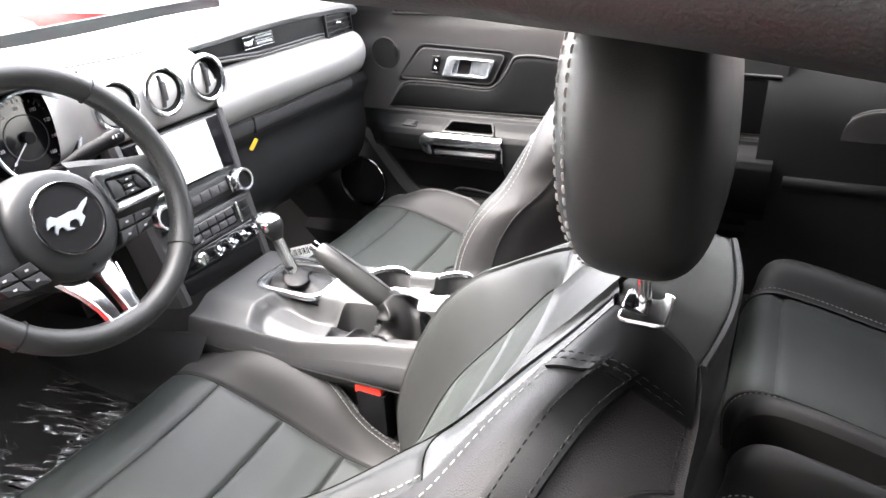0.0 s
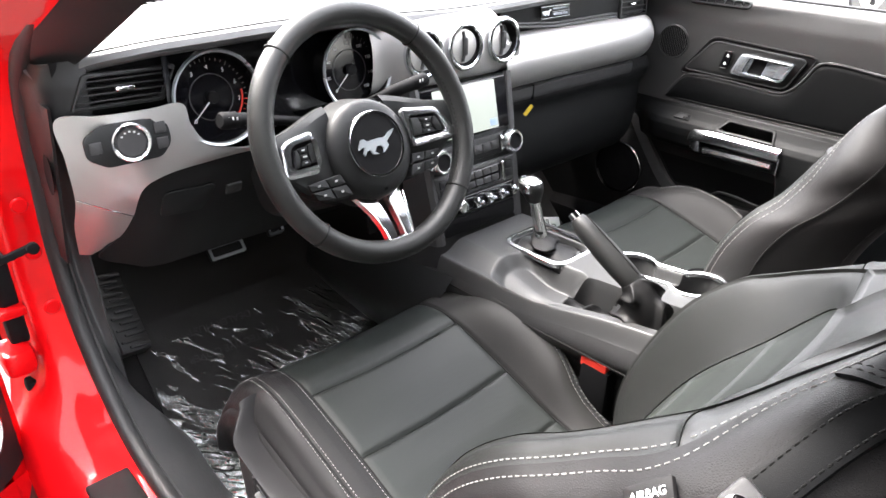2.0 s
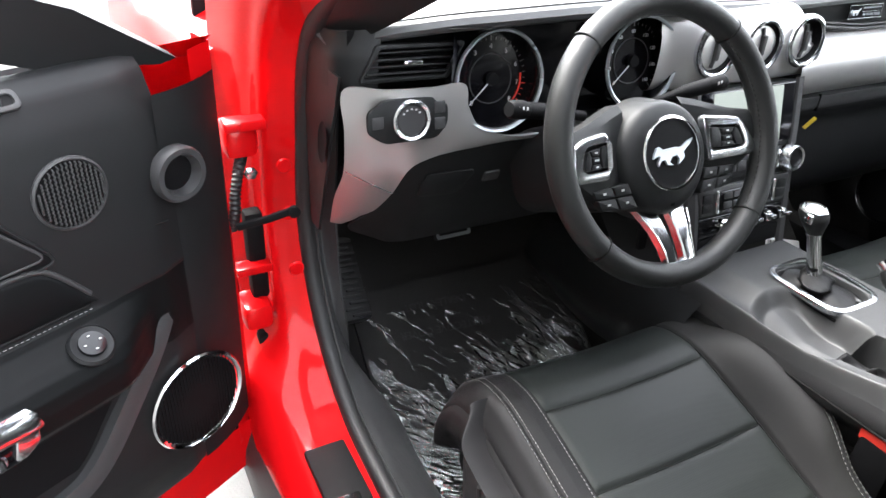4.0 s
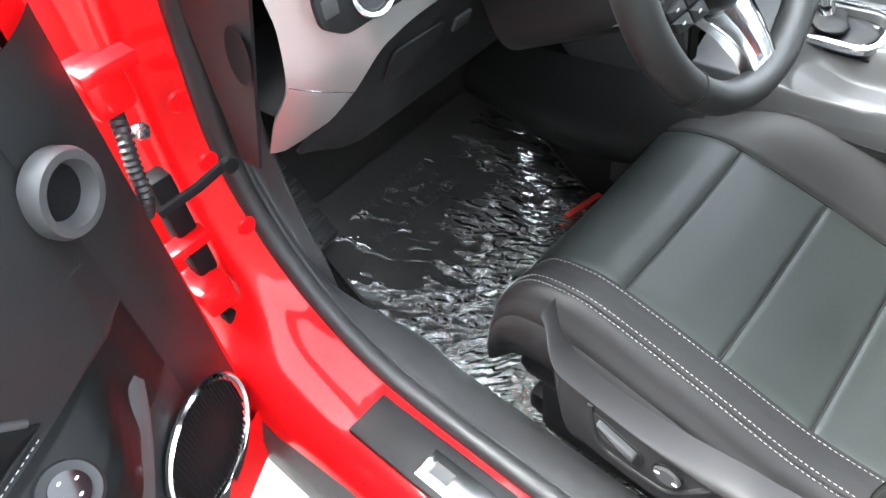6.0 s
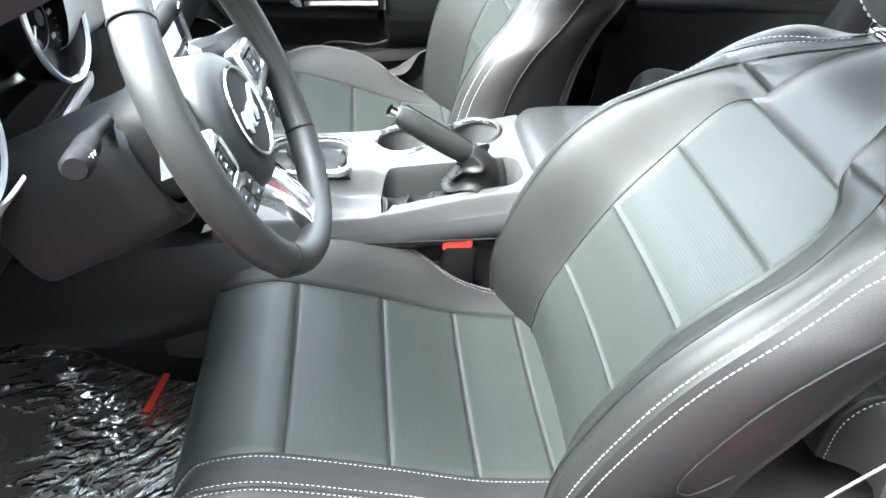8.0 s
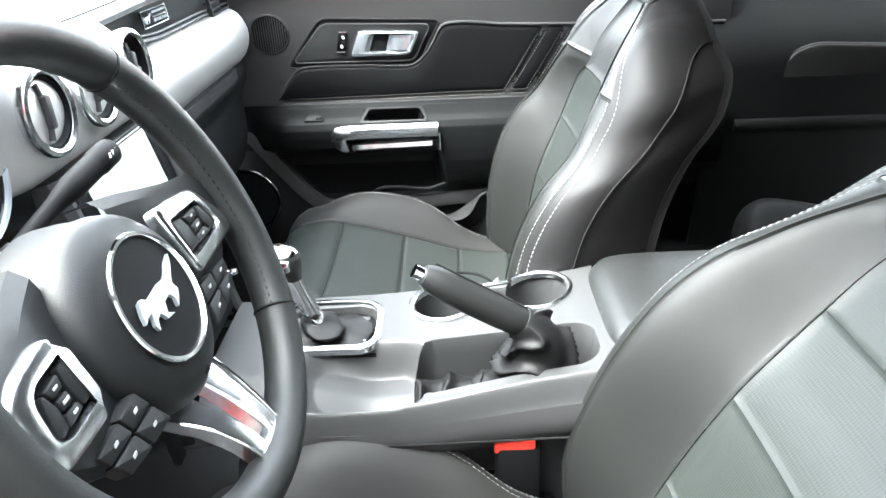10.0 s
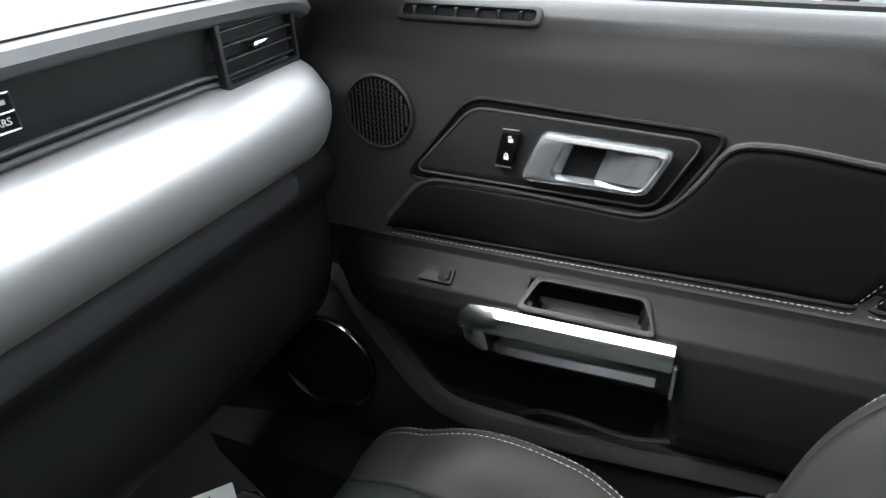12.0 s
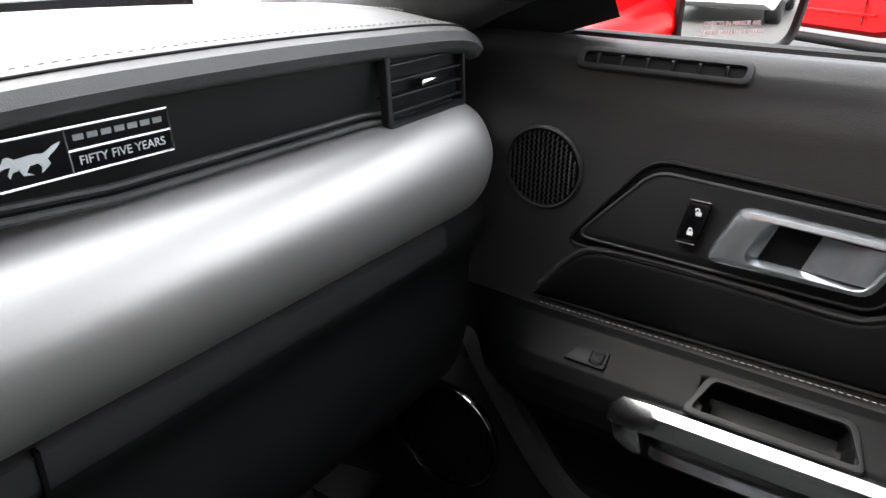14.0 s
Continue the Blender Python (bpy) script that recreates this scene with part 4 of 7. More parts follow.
strip = [[V(x, 0.899, 0.934), V(x, 0.891, 0.930), V(x, 0.8905, 0.912), V(x, 0.8945, 0.903), V(x, 0.902, 0.902)] for x in [0.165 + i * 0.0245 for i in range(21)]]
part("lower_strip", loft(strip), PLASTIC2, dash, "grey strip above the glovebox")
part("strip_joint", box((0.262, 0.892, 0.917), (0.003, 0.006, 0.034)), DARK, dash)
# yellow hang tag under the centre
mt = basis(V(0.233, 0.877, 0.884), V(0.5, -0.3, 0.8).normalized(), V(-0.8, 0, 0.5).normalized(), V(0, -0.9, 0).normalized())
part("hang_tag", slab(round_poly([(-0.014, -0.006), (0.014, -0.006), (0.014, 0.006), (-0.014, 0.006)], 0.002), mt, 0.001), YELLOW, dash, "yellow paper tag")

# centre cowl with three round vents
def cowl(u, w):
    x = -0.20 + 0.37 * u
    p = spline([(0, 0.905, 1.113), (0, 0.880, 1.112), (0, 0.864, 1.098), (0, 0.856, 1.070), (0, 0.855, 1.040), (0, 0.858, 1.012), (0, 0.866, 0.992), (0, 0.885, 0.985)], 30)[int(round(w * 30))]
    side = smooth01((x - 0.09) / 0.09)
    z = p[2] + (min(p[2], 1.046) - p[2]) * side
    y = p[1] + 0.012 * side * (1 if p[2] > 1.05 else 0.3) + 0.02 * smooth01((-0.13 - x) / 0.06)
    return V(x, y, z)


part("centre_cowl", sheet(cowl, 46, 30), SILVER, dash, "satin silver centre cowl")
for x in (-0.100, 0.004, 0.111):
    m = basis(V(x, 0.858, 1.055), V(1, 0, 0), V(0, 0.06, 1).normalized(), V(0, -1, 0.06).normalized())
    v = part("round_vent", lathe([(0.034, -0.005), (0.044, -0.005), (0.0455, 0.006), (0.044, 0.010), (0.040, 0.0115), (0.0365, 0.009), (0.035, -0.004)], m, 40), SATIN, dash, "round air vent with satin ring")
    part("vent_bowl", lathe([(0.0, -0.02), (0.03, -0.02), (0.036, 0.004), (0.034, 0.007), (0.030, -0.004), (0.0, -0.014)], m, 36), DARK, v)
    for s in (-1, 1):
        part("vent_flap", slab([(s * 0.004, -0.029), (s * 0.014, -0.026), (s * 0.024, -0.018), (s * 0.0285, -0.006), (s * 0.0285, 0.006), (s * 0.024, 0.018), (s * 0.014, 0.026), (s * 0.004, 0.029)], m @ pose(0, 0, -0.006, 0, s * 14, 0), 0.006, 0.002), PLASTIC, v)
    part("vent_handle", box(m @ V(0, 0, 0.004), (0.010, 0.012, 0.034), 0.003), PLASTIC2, v)
    part("vent_rib", tube([m @ V(-0.004, -0.028, 0.002), m @ V(0.002, 0, 0.004), m @ V(-0.002, 0.028, 0.002)], 0.0035, 8), PLASTIC2, v)
# side cowl pad over the centre speaker
part("centre_speaker_grille", sheet(lambda u, w: top((-0.17 + 0.27 * u + 0.715) / 1.445, 0.50 + 0.13 * w) + V(0, 0, 0.002), 10, 8, 0.002), SOFTPAD, dash)

# driver's silver trim: a ribbon from its lower tip to beneath the gauges
OUT = [(-0.695, 1.020, 0.787), (-0.703, 0.972, 0.855), (-0.704, 0.928, 0.913), (-0.709, 0.906, 0.98), (-0.712, 0.900, 1.040), (-0.66, 0.876, 1.042), (-0.60, 0.868, 1.042), (-0.553, 0.868, 1.042), (-0.545, 0.868, 1.010), (-0.522, 0.868, 0.976), (-0.47, 0.868, 0.958), (-0.40, 0.868, 0.955), (-0.30, 0.868, 0.957), (-0.20, 0.868, 0.962)]
INN = [(-0.680, 1.012, 0.785), (-0.648, 0.965, 0.822), (-0.632, 0.925, 0.868), (-0.628, 0.897, 0.903), (-0.624, 0.885, 0.920), (-0.616, 0.879, 0.931), (-0.603, 0.876, 0.937), (-0.585, 0.874, 0.942), (-0.563, 0.873, 0.945), (-0.54, 0.872, 0.947), (-0.47, 0.872, 0.950), (-0.40, 0.872, 0.948), (-0.30, 0.872, 0.944), (-0.20, 0.872, 0.944)]
oo, ii = spline(OUT, 90), spline(INN, 90)


def trim(u, w):
    i = int(round(u * 90))
    p = oo[i].lerp(ii[i], w)
    return p + V(0, -0.005 * math.sin(math.pi * w) * min(1, (oo[i] - ii[i]).length / 0.06), 0)


part("driver_trim", sheet(trim, 90, 14, 0.004), SILVER, dash, "satin silver driver trim")
# Raised satin bead draws the highlight along the trim joint.
part("trim_joint_highlight", tube([trim(14 / 90, w / 14) + V(0, -0.0045, 0) for w in range(15)], 0.0012, 6), SATIN, dash)
# end cap with its finger hole, and a housing round the side vent
part("end_cap", sheet(lambda u, w: V(-0.7175, 0.902 + 0.15 * u + 0.115 * (1 - w) * (1 - u), 0.775 + 0.28 * w), 10, 14, 0.004), PLASTIC, dash)
part("finger_hole", lathe([(0, 0.001), (0.014, 0.001), (0.018, 0.004), (0.014, 0.003), (0, 0.002)], basis(V(-0.719, 0.962, 0.946), V(0, 0.94, 0.33), V(0, -0.33, 0.94), V(-1, 0, 0)), 24, 2.0), DARK, dash)
def shroud(u, w):
    p = spline([(-0.719, 1.02, 0), (-0.7185, 0.96, 0), (-0.715, 0.928, 0), (-0.702, 0.909, 0), (-0.682, 0.899, 0), (-0.665, 0.896, 0)], 30)[int(round(u * 30))]
    z = 1.032 + 0.066 * w
    lean = 0.020 * smooth01((w - 0.55) / 0.45)
    return V(p.x + lean * 0.5, p.y + lean * 0.4, z + 0.018 * w * u)


part("vent_housing", sheet(shroud, 30, 14), PLASTIC, dash)
part("vent_surround", sheet(lambda u, w: V(-0.70 + 0.165 * u, 0.915, 1.035 + 0.075 * w), 6, 4), DARK, dash)
# headlamp switch
m = basis(V(-0.632, 0.866, 1.003), V(1, 0, 0).normalized(), V(0, 0.12, 1).normalized(), V(-0.05, -1, 0.12).normalized())
hs = part("light_switch", slab(round_poly([(-0.062, -0.014), (-0.038, -0.030), (0.038, -0.030), (0.055, -0.012), (0.055, 0.018), (0.038, 0.028), (-0.038, 0.028), (-0.062, 0.014)], 0.008), m, 0.006, 0.002), PLASTIC, dash, "black headlamp switch panel")
part("dial_ring", lathe([(0.021, 0.0), (0.027, 0.0), (0.027, 0.010), (0.025, 0.012), (0.022, 0.010), (0.021, 0.003)], m @ pose(-0.002, 0, 0.004), 40), SATIN, hs)
part("dial", lathe([(0, 0.0), (0.0215, 0.0), (0.0215, 0.006), (0.019, 0.008), (0, 0.007)], m @ pose(-0.002, 0, 0.004), 40), PLASTIC2, hs)
for i in range(5):
    a = radians(40 + i * 25)
    part("mark", box(m @ V(-0.002 + 0.015 * math.cos(a), 0.015 * math.sin(a), 0.0122), (0.003, 0.0004, 0.002)), GREYT, hs)
for px, py in ((-0.048, 0), (0.042, 0.012), (0.042, -0.010)):
    part("switch_key", slab(round_poly([(-0.008, -0.008), (0.008, -0.008), (0.008, 0.008), (-0.008, 0.008)], 0.002), m @ pose(px, py, 0.005), 0.002, 0.0008), PLASTIC2, hs)

# knee panel under the wheel
def knee(u, w):
    z = 0.728 + 0.222 * w
    left = interp(z, [(0.728, -0.600), (0.765, -0.660), (0.790, -0.676), (0.822, -0.650), (0.868, -0.634), (0.903, -0.630), (0.931, -0.616), (0.950, -0.56)])
    x = left + (-0.185 - left) * u
    near = smooth01((-0.56 - x) / 0.10)
    return V(x, 0.886 + 0.125 * (1 - w) ** 1.15 + near * (0.030 * (1 - w) + 0.006) - 0.010 * math.sin(math.pi * w), z)


part("knee_panel", sheet(knee, 40, 20, 0.004), PLASTIC, dash, "black knee panel")
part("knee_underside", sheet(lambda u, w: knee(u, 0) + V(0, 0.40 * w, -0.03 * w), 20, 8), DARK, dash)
mk = basis(V(-0.545, 0.9085, 0.876), V(1, 0, 0), V(0, -0.48, 1).normalized(), V(0, -1, -0.48).normalized())
part("fuse_hatch", slab(round_poly([(-0.05, -0.02), (0.02, -0.028), (0.04, 0.018), (0.035, 0.025), (-0.045, 0.03)], 0.01), mk, 0.003, 0.001), PLASTIC, dash)
part("boot_release", slab(round_poly([(-0.012, -0.010), (0.016, -0.010), (0.016, 0.010), (-0.012, 0.010)], 0.003), mk @ pose(0.072, 0.002, 0), 0.004, 0.001), PLASTIC2, dash)

# instrument cluster
part("cluster_bowl", sheet(lambda u, w: V(-0.57 + 0.43 * u, 0.925 - 0.055 * (abs(2 * u - 1) ** 4), 0.955 + 0.165 * w), 20, 6), GLOSSB, dash, "gloss black instrument panel")
part("cluster_hood", sheet(lambda u, w: V(-0.58 + 0.45 * u, 0.845 + 0.01 * abs(2 * u - 1) + 0.085 * w, 1.118 - 0.012 * w), 20, 4), PLASTIC, dash)


def gauge(x, z, red):
    m = basis(V(x, 0.878, z), V(1, 0, 0), V(0, 0.14, 1).normalized(), V(0, -1, 0.14).normalized())
    g = part("gauge", lathe([(0.064, -0.03), (0.0695, -0.03), (0.0705, 0.003), (0.068, 0.004), (0.0655, 0.002), (0.064, -0.02)], m, 56), GLOSSB, dash, "round gauge with satin bezel")
    part("bezel", lathe([(0.0665, 0.001), (0.0715, 0.001), (0.0722, 0.004), (0.0705, 0.0075), (0.0675, 0.006)], m, 64), EMBLEM, g, "satin silver bezel")
    part("dial_face", lathe([(0, -0.024), (0.064, -0.024), (0.064, -0.026), (0, -0.026)], m, 40), GLOSSB, g)
    part("inner_dial", lathe([(0.034, -0.0235), (0.0355, -0.0235), (0.0355, -0.0225), (0.034, -0.0225)], m, 40), PLASTIC2, g)
    for i in range(33):
        a = radians(225 - i * 270 / 32)
        big = i % 4 == 0
        if red and i > 27:
            mat = REDP
        else:
            mat = GTHREAD
        c = m @ V(0.056 * math.cos(a), 0.056 * math.sin(a), -0.0225)
        part("tick", box((0, 0, 0), (0.007 if big else 0.004, 0.0012, 0.0004), 0, Matrix.Translation(c) @ m.to_3x3().to_4x4() @ Matrix.Rotation(a, 4, "Z")), mat, g)
    for i in range(9):
        a = radians(225 - i * 270 / 8)
        t = str(i) if red else str(i * 20)
        part("numeral", words(t, 0.0095 if red else 0.0078, m @ pose(0.045 * math.cos(a), 0.045 * math.sin(a), -0.0225)), GREYT, g)
    if red:
        part("red_zone", tube([m @ V(0.050 * math.cos(radians(q)), 0.050 * math.sin(radians(q)), -0.022) for q in range(-45, 6, 5)], 0.0014, 6), REDP, g)
    a = radians(222)
    part("needle", tube([m @ V(0, 0, -0.019), m @ V(0.05 * math.cos(a), 0.05 * math.sin(a), -0.019)], lambda t: 0.0014 - 0.0009 * t, 6), GREYT, g)
    part("needle_cap", lathe([(0, -0.02), (0.010, -0.02), (0.009, -0.014), (0, -0.013)], m, 20), DARK, g)
    return g


gauge(-0.490, 1.036, True)
gauge(-0.232, 1.040, False)
part("trip_readout", words("0 . 5", 0.008, basis(V(-0.40, 0.915, 0.985), V(1, 0, 0), V(0, 0, 1), V(0, -1, 0))), GREYT, dash)

# centre stack
ST = basis(V(0.002, 0.822, 0.85), V(1, 0, 0), V(0, 0.235, 1).normalized(), V(0, -1, 0.235).normalized())
stack = part("centre_stack", slab(round_poly([(-0.118, -0.150), (0.112, -0.150), (0.128, 0.02), (0.130, 0.142), (-0.130, 0.142), (-0.128, 0.02)], 0.01), ST @ pose(0, 0, -0.06), 0.06, 0.004), PLASTIC, dash, "black centre stack")
for s in (-1, 1):
    part("stack_side_trim", loft([[ST @ V(s * (wx + dx), yy, dz) for dx, dz in ((-0.016, 0.001), (-0.012, 0.006), (-0.002, 0.008), (0.006, 0.0), (0.008, -0.07))] for wx, yy in ((0.118, -0.16), (0.120, -0.08), (0.124, 0.0), (0.128, 0.07), (0.131, 0.146))]), PLASTIC2, stack)
bez = part("screen_bezel", slab(round_poly([(-0.112, 0.036), (0.112, 0.036), (0.115, 0.140), (-0.115, 0.140)], 0.005), ST, 0.005, 0.002), GLOSSB, stack)
SCREEN = bpy.data.materials.new("lit_display")
SCREEN.use_nodes = True
sb = SCREEN.node_tree.nodes["Principled BSDF"]
sb.inputs["Base Color"].default_value, sb.inputs["Roughness"].default_value = (0.16, 0.18, 0.165, 1), 0.2
sb.inputs["Emission Color"].default_value, sb.inputs["Emission Strength"].default_value = (0.80, 0.88, 0.80, 1), 0.022
part("screen", slab(round_poly([(-0.088, 0.040), (0.080, 0.040), (0.080, 0.136), (-0.088, 0.136)], 0.002), ST @ pose(0, 0, 0.0045), 0.0012), SCREEN, bez, "pale lit display")
part("screen_tile", box(ST @ V(0.066, 0.052, 0.006), (0.020, 0.0006, 0.014), 0, ST.to_3x3().to_4x4() @ Matrix.Rotation(radians(90), 4, "X")), material("display_blue", (0.25, 0.33, 0.42), 0.2), bez)
# audio row
ar = part("audio_row", slab(round_poly([(-0.120, -0.014), (0.120, -0.014), (0.120, 0.028), (-0.120, 0.028)], 0.006), ST, 0.006, 0.002), PLASTIC, stack)
for i in range(6):
    part("audio_key", slab(round_poly([(-0.011, -0.009), (0.011, -0.009), (0.011, 0.009), (-0.011, 0.009)], 0.002), ST @ pose(-0.062 + i * 0.0245, 0.006, 0.005), 0.004, 0.001), PLASTIC2, ar)
for s in (-1, 1):
    part("row_bracket", box(ST @ V(s * 0.078, 0.006, 0.008), (0.006, 0.034, 0.006), 0.002, ST.to_3x3().to_4x4()), CHROME, ar)
    k = part("knob", lathe([(0, 0), (0.018, 0), (0.0235, 0.002), (0.0235, 0.022), (0.021, 0.026), (0.0165, 0.0255), (0.0155, 0.020), (0, 0.020)], ST @ pose(s * 0.101, 0.006, 0.004), 36), SATIN, ar)
    part("knob_cap", lathe([(0, 0), (0.0155, 0), (0.0155, 0.0215), (0, 0.0225)], ST @ pose(s * 0.101, 0.006, 0.004), 28), DARK, k)
# climate row
cr = part("climate_row", slab(round_poly([(-0.106, -0.074), (0.106, -0.074), (0.116, -0.024), (-0.116, -0.024)], 0.006), ST, 0.008, 0.003), PLASTIC2, stack)
part("climate_face", slab(round_poly([(-0.062, -0.068), (0.062, -0.068), (0.066, -0.032), (-0.066, -0.032)], 0.006), ST @ pose(0, 0, 0.006), 0.006, 0.002), GLOSSB, cr)
for i in range(5):
    for j in range(2):
        part("climate_key", slab(round_poly([(-0.010, -0.006), (0.010, -0.006), (0.010, 0.006), (-0.010, 0.006)], 0.002), ST @ pose(-0.046 + i * 0.023, -0.058 + j * 0.017, 0.011), 0.003, 0.001), PLASTIC2, cr)
for s in (-1, 1):
    part("climate_bracket", box(ST @ V(s * 0.071, -0.050, 0.010), (0.009, 0.042, 0.008), 0.003, ST.to_3x3().to_4x4()), CHROME, cr)
    for j in range(2):
        part("side_key", slab(round_poly([(-0.011, -0.008), (0.011, -0.008), (0.011, 0.008), (-0.011, 0.008)], 0.002), ST @ pose(s * 0.092, -0.059 + j * 0.018, 0.007), 0.003, 0.001), PLASTIC, cr)
# toggle row
for i in range(5):
    x = -0.052 + i * 0.036
    t = part("toggle_switch", box(ST @ V(x, -0.096, 0.012), (0.015, 0.022, 0.020), 0.005, ST.to_3x3().to_4x4()) if i else lathe([(0, 0), (0.013, 0), (0.013, 0.012), (0.010, 0.015), (0, 0.014)], ST @ pose(x, -0.096, 0.003), 28), CHROME, stack, "chrome toggle switch")
    if i:
        part("toggle_blade", box(ST @ V(x, -0.094, 0.026), (0.012, 0.008, 0.016), 0.003, ST.to_3x3().to_4x4()), SATIN, t)
part("toggle_base", slab(round_poly([(-0.105, -0.114), (0.105, -0.114), (0.108, -0.079), (-0.108, -0.079)], 0.006), ST, 0.004, 0.0015), GLOSSB, stack)
part("stack_foot", slab(round_poly([(-0.10, -0.15), (0.10, -0.15), (0.104, -0.118), (-0.104, -0.118)], 0.006), ST, 0.003, 0.0015), DARK, stack)

# ---- steering wheel ----
TA = radians(23.4)
WM = basis(V(-0.361, 0.668, 1.008), V(1, 0, 0), V(0, math.sin(TA), math.cos(TA)), V(0, -math.cos(TA), math.sin(TA)))
wheel = thing("steering_wheel", "black leather steering wheel with silver spokes", "steering wheel")
rim = part("rim", tube([WM @ V(0.172 * math.cos(q), 0.172 * math.sin(q), 0) for q in (2 * math.pi * i / 96 for i in range(96))], 0.0165, 20, closed=True, flat=1.12, up=tuple(WM.col[2][:3])), LEATHER, wheel, "black leather rim")
for a in (48, 132, 222, 318):
    q = radians(a)
    c = WM @ V(0.172 * math.cos(q), 0.172 * math.sin(q), 0)
    m = basis(c, WM.to_3x3() @ V(math.cos(q), math.sin(q), 0), WM.col[2].xyz, WM.to_3x3() @ V(-math.sin(q), math.cos(q), 0))
    part("rim_seam", lathe([(0.0160, -0.0012), (0.0190, -0.0008), (0.0190, 0.0008), (0.0160, 0.0012)], m, 24), DTHREAD, rim)
# lacing along the inside of the rim
part("rim_lacing", stitches([WM @ V(0.1565 * math.cos(radians(q)), 0.1565 * math.sin(radians(q)), 0.006) for q in range(-42, 48)], lambda p: WM.col[2].xyz, 0.004, 0.003, 0.0009), DTHREAD, rim)
# hub: a broad cover sunk below the rim, with a raised round pad
def hub(u, w):
    a = 2 * math.pi * u
    r = [0.0, 0.25, 0.5, 0.72, 0.88, 0.96, 1.0, 1.02, 1.06, 1.10][int(round(w * 9))]
    h = [0.0015, 0.0015, 0.001, -0.001, -0.006, -0.012, -0.021, -0.034, -0.044, -0.060][int(round(w * 9))]
    ry = 0.072 if math.sin(a) > 0 else 0.076
    return WM @ V(0.0725 * r * math.cos(a), ry * r * math.sin(a) - 0.019, h)


hb = part("hub_cover", sheet(hub, 72, 9), PLASTIC, wheel, "black grained airbag cover")
part("emblem_ring", lathe([(0.0435, 0.0), (0.0475, 0.0), (0.0480, 0.002), (0.0472, 0.0034), (0.0445, 0.003), (0.0435, 0.001)], WM @ pose(0, -0.016, 0.001), 64), CHROME, hb)
part("emblem_disc", lathe([(0, 0), (0.044, 0), (0.044, 0.0010), (0, 0.0016)], WM @ pose(0, -0.016, 0.001), 48), DARK, hb)
part("emblem", slab([(x * 0.068, y * 0.072) for x, y in SIL], WM @ pose(0, -0.015, 0.0024), 0.003, 0.0), EMBLEM, hb, "plain silver emblem")
part("pad_mark", box(WM @ V(0, -0.082, -0.004), (0.006, 0.001, 0.004), 0), DARK, hb)
for s in (-1, 1):
    arm = part("spoke", loft([[WM @ V(s * x, y0, h - 0.030), WM @ V(s * x, y0, h - 0.006), WM @ V(s * x, y0 + 0.008, h), WM @ V(s * x, (y0 + y1) / 2, h + 0.002), WM @ V(s * x, y1 - 0.010, h), WM @ V(s * x, y1, h - 0.008), WM @ V(s * x, y1, h - 0.030)]
                              for x, y0, y1, h in ((0.050, -0.082, 0.054, -0.026), (0.075, -0.080, 0.047, -0.020), (0.100, -0.072, 0.038, -0.014), (0.125, -0.056, 0.030, -0.010), (0.145, -0.040, 0.026, -0.007), (0.164, -0.036, 0.022, -0.004))]), PLASTIC, wheel)
    fo = round_poly([(0.062, 0.026), (0.128, 0.017), (0.147, -0.008), (0.158, -0.027), (0.150, -0.036), (0.066, -0.036)], 0.008)
    fi = round_poly([(0.072, 0.010), (0.124, 0.005), (0.131, -0.010), (0.135, -0.021), (0.120, -0.0225), (0.072, -0.0215)], 0.004)
    if s < 0:
        fo = round_poly([(0.096, 0.024), (0.132, 0.019), (0.148, 0.010), (0.153, -0.027), (0.144, -0.035), (0.098, -0.036)], 0.008)
        fi = round_poly([(0.094, 0.010), (0.126, 0.008), (0.133, 0.003), (0.138, -0.018), (0.130, -0.0225), (0.096, -0.0215)], 0.004)
    fr = part("spoke_frame", slab([(s * x, y) for x, y in fo], WM @ pose(0, 0, -0.012), 0.012, 0.004, hole=[(s * x, y) for x, y in fi]), SATIN, arm, "satin silver switch frame")
    part("key_well", slab([(s * x, y) for x, y in fi], WM @ pose(0, 0, -0.010), 0.004), DARK, arm)
    for k in ([(0.074, 0.008), (0.088, 0.006), (0.092, -0.004), (0.090, -0.019), (0.074, -0.019)], [(0.091, 0.005), (0.116, 0.0035), (0.112, -0.0035), (0.095, -0.003)], [(0.095, -0.005), (0.112, -0.005), (0.112, -0.012), (0.095, -0.012)],
              [(0.094, -0.0135), (0.112, -0.0135), (0.118, -0.0205), (0.092, -0.0195)], [(0.118, 0.003), (0.123, 0.002), (0.130, -0.012), (0.132, -0.0205), (0.120, -0.020), (0.114, -0.008)]):
        k = [(0.062 + (x - 0.062) * 0.62 + 0.029, y) for x, y in k] if s < 0 else k
        part("wheel_key", slab(round_poly([(s * x, y) for x, y in k], 0.002, 2), WM @ pose(0, 0, -0.007), 0.006, 0.0012), PLASTIC, arm)
    part("key_mark", box(WM @ V(s * (0.1035 if s > 0 else 0.1167), -0.0085, -0.0006), (0.006, 0.0006, 0.002), 0), GREYT, arm)
    part("key_mark", box(WM @ V(s * (0.1035 if s > 0 else 0.1167), 0.0005, -0.0006), (0.004, 0.0006, 0.0015), 0), GREYT, arm)
    part("key_mark", box(WM @ V(s * (0.1035 if s > 0 else 0.1167), -0.0165, -0.0006), (0.004, 0.0006, 0.0015), 0), GREYT, arm)
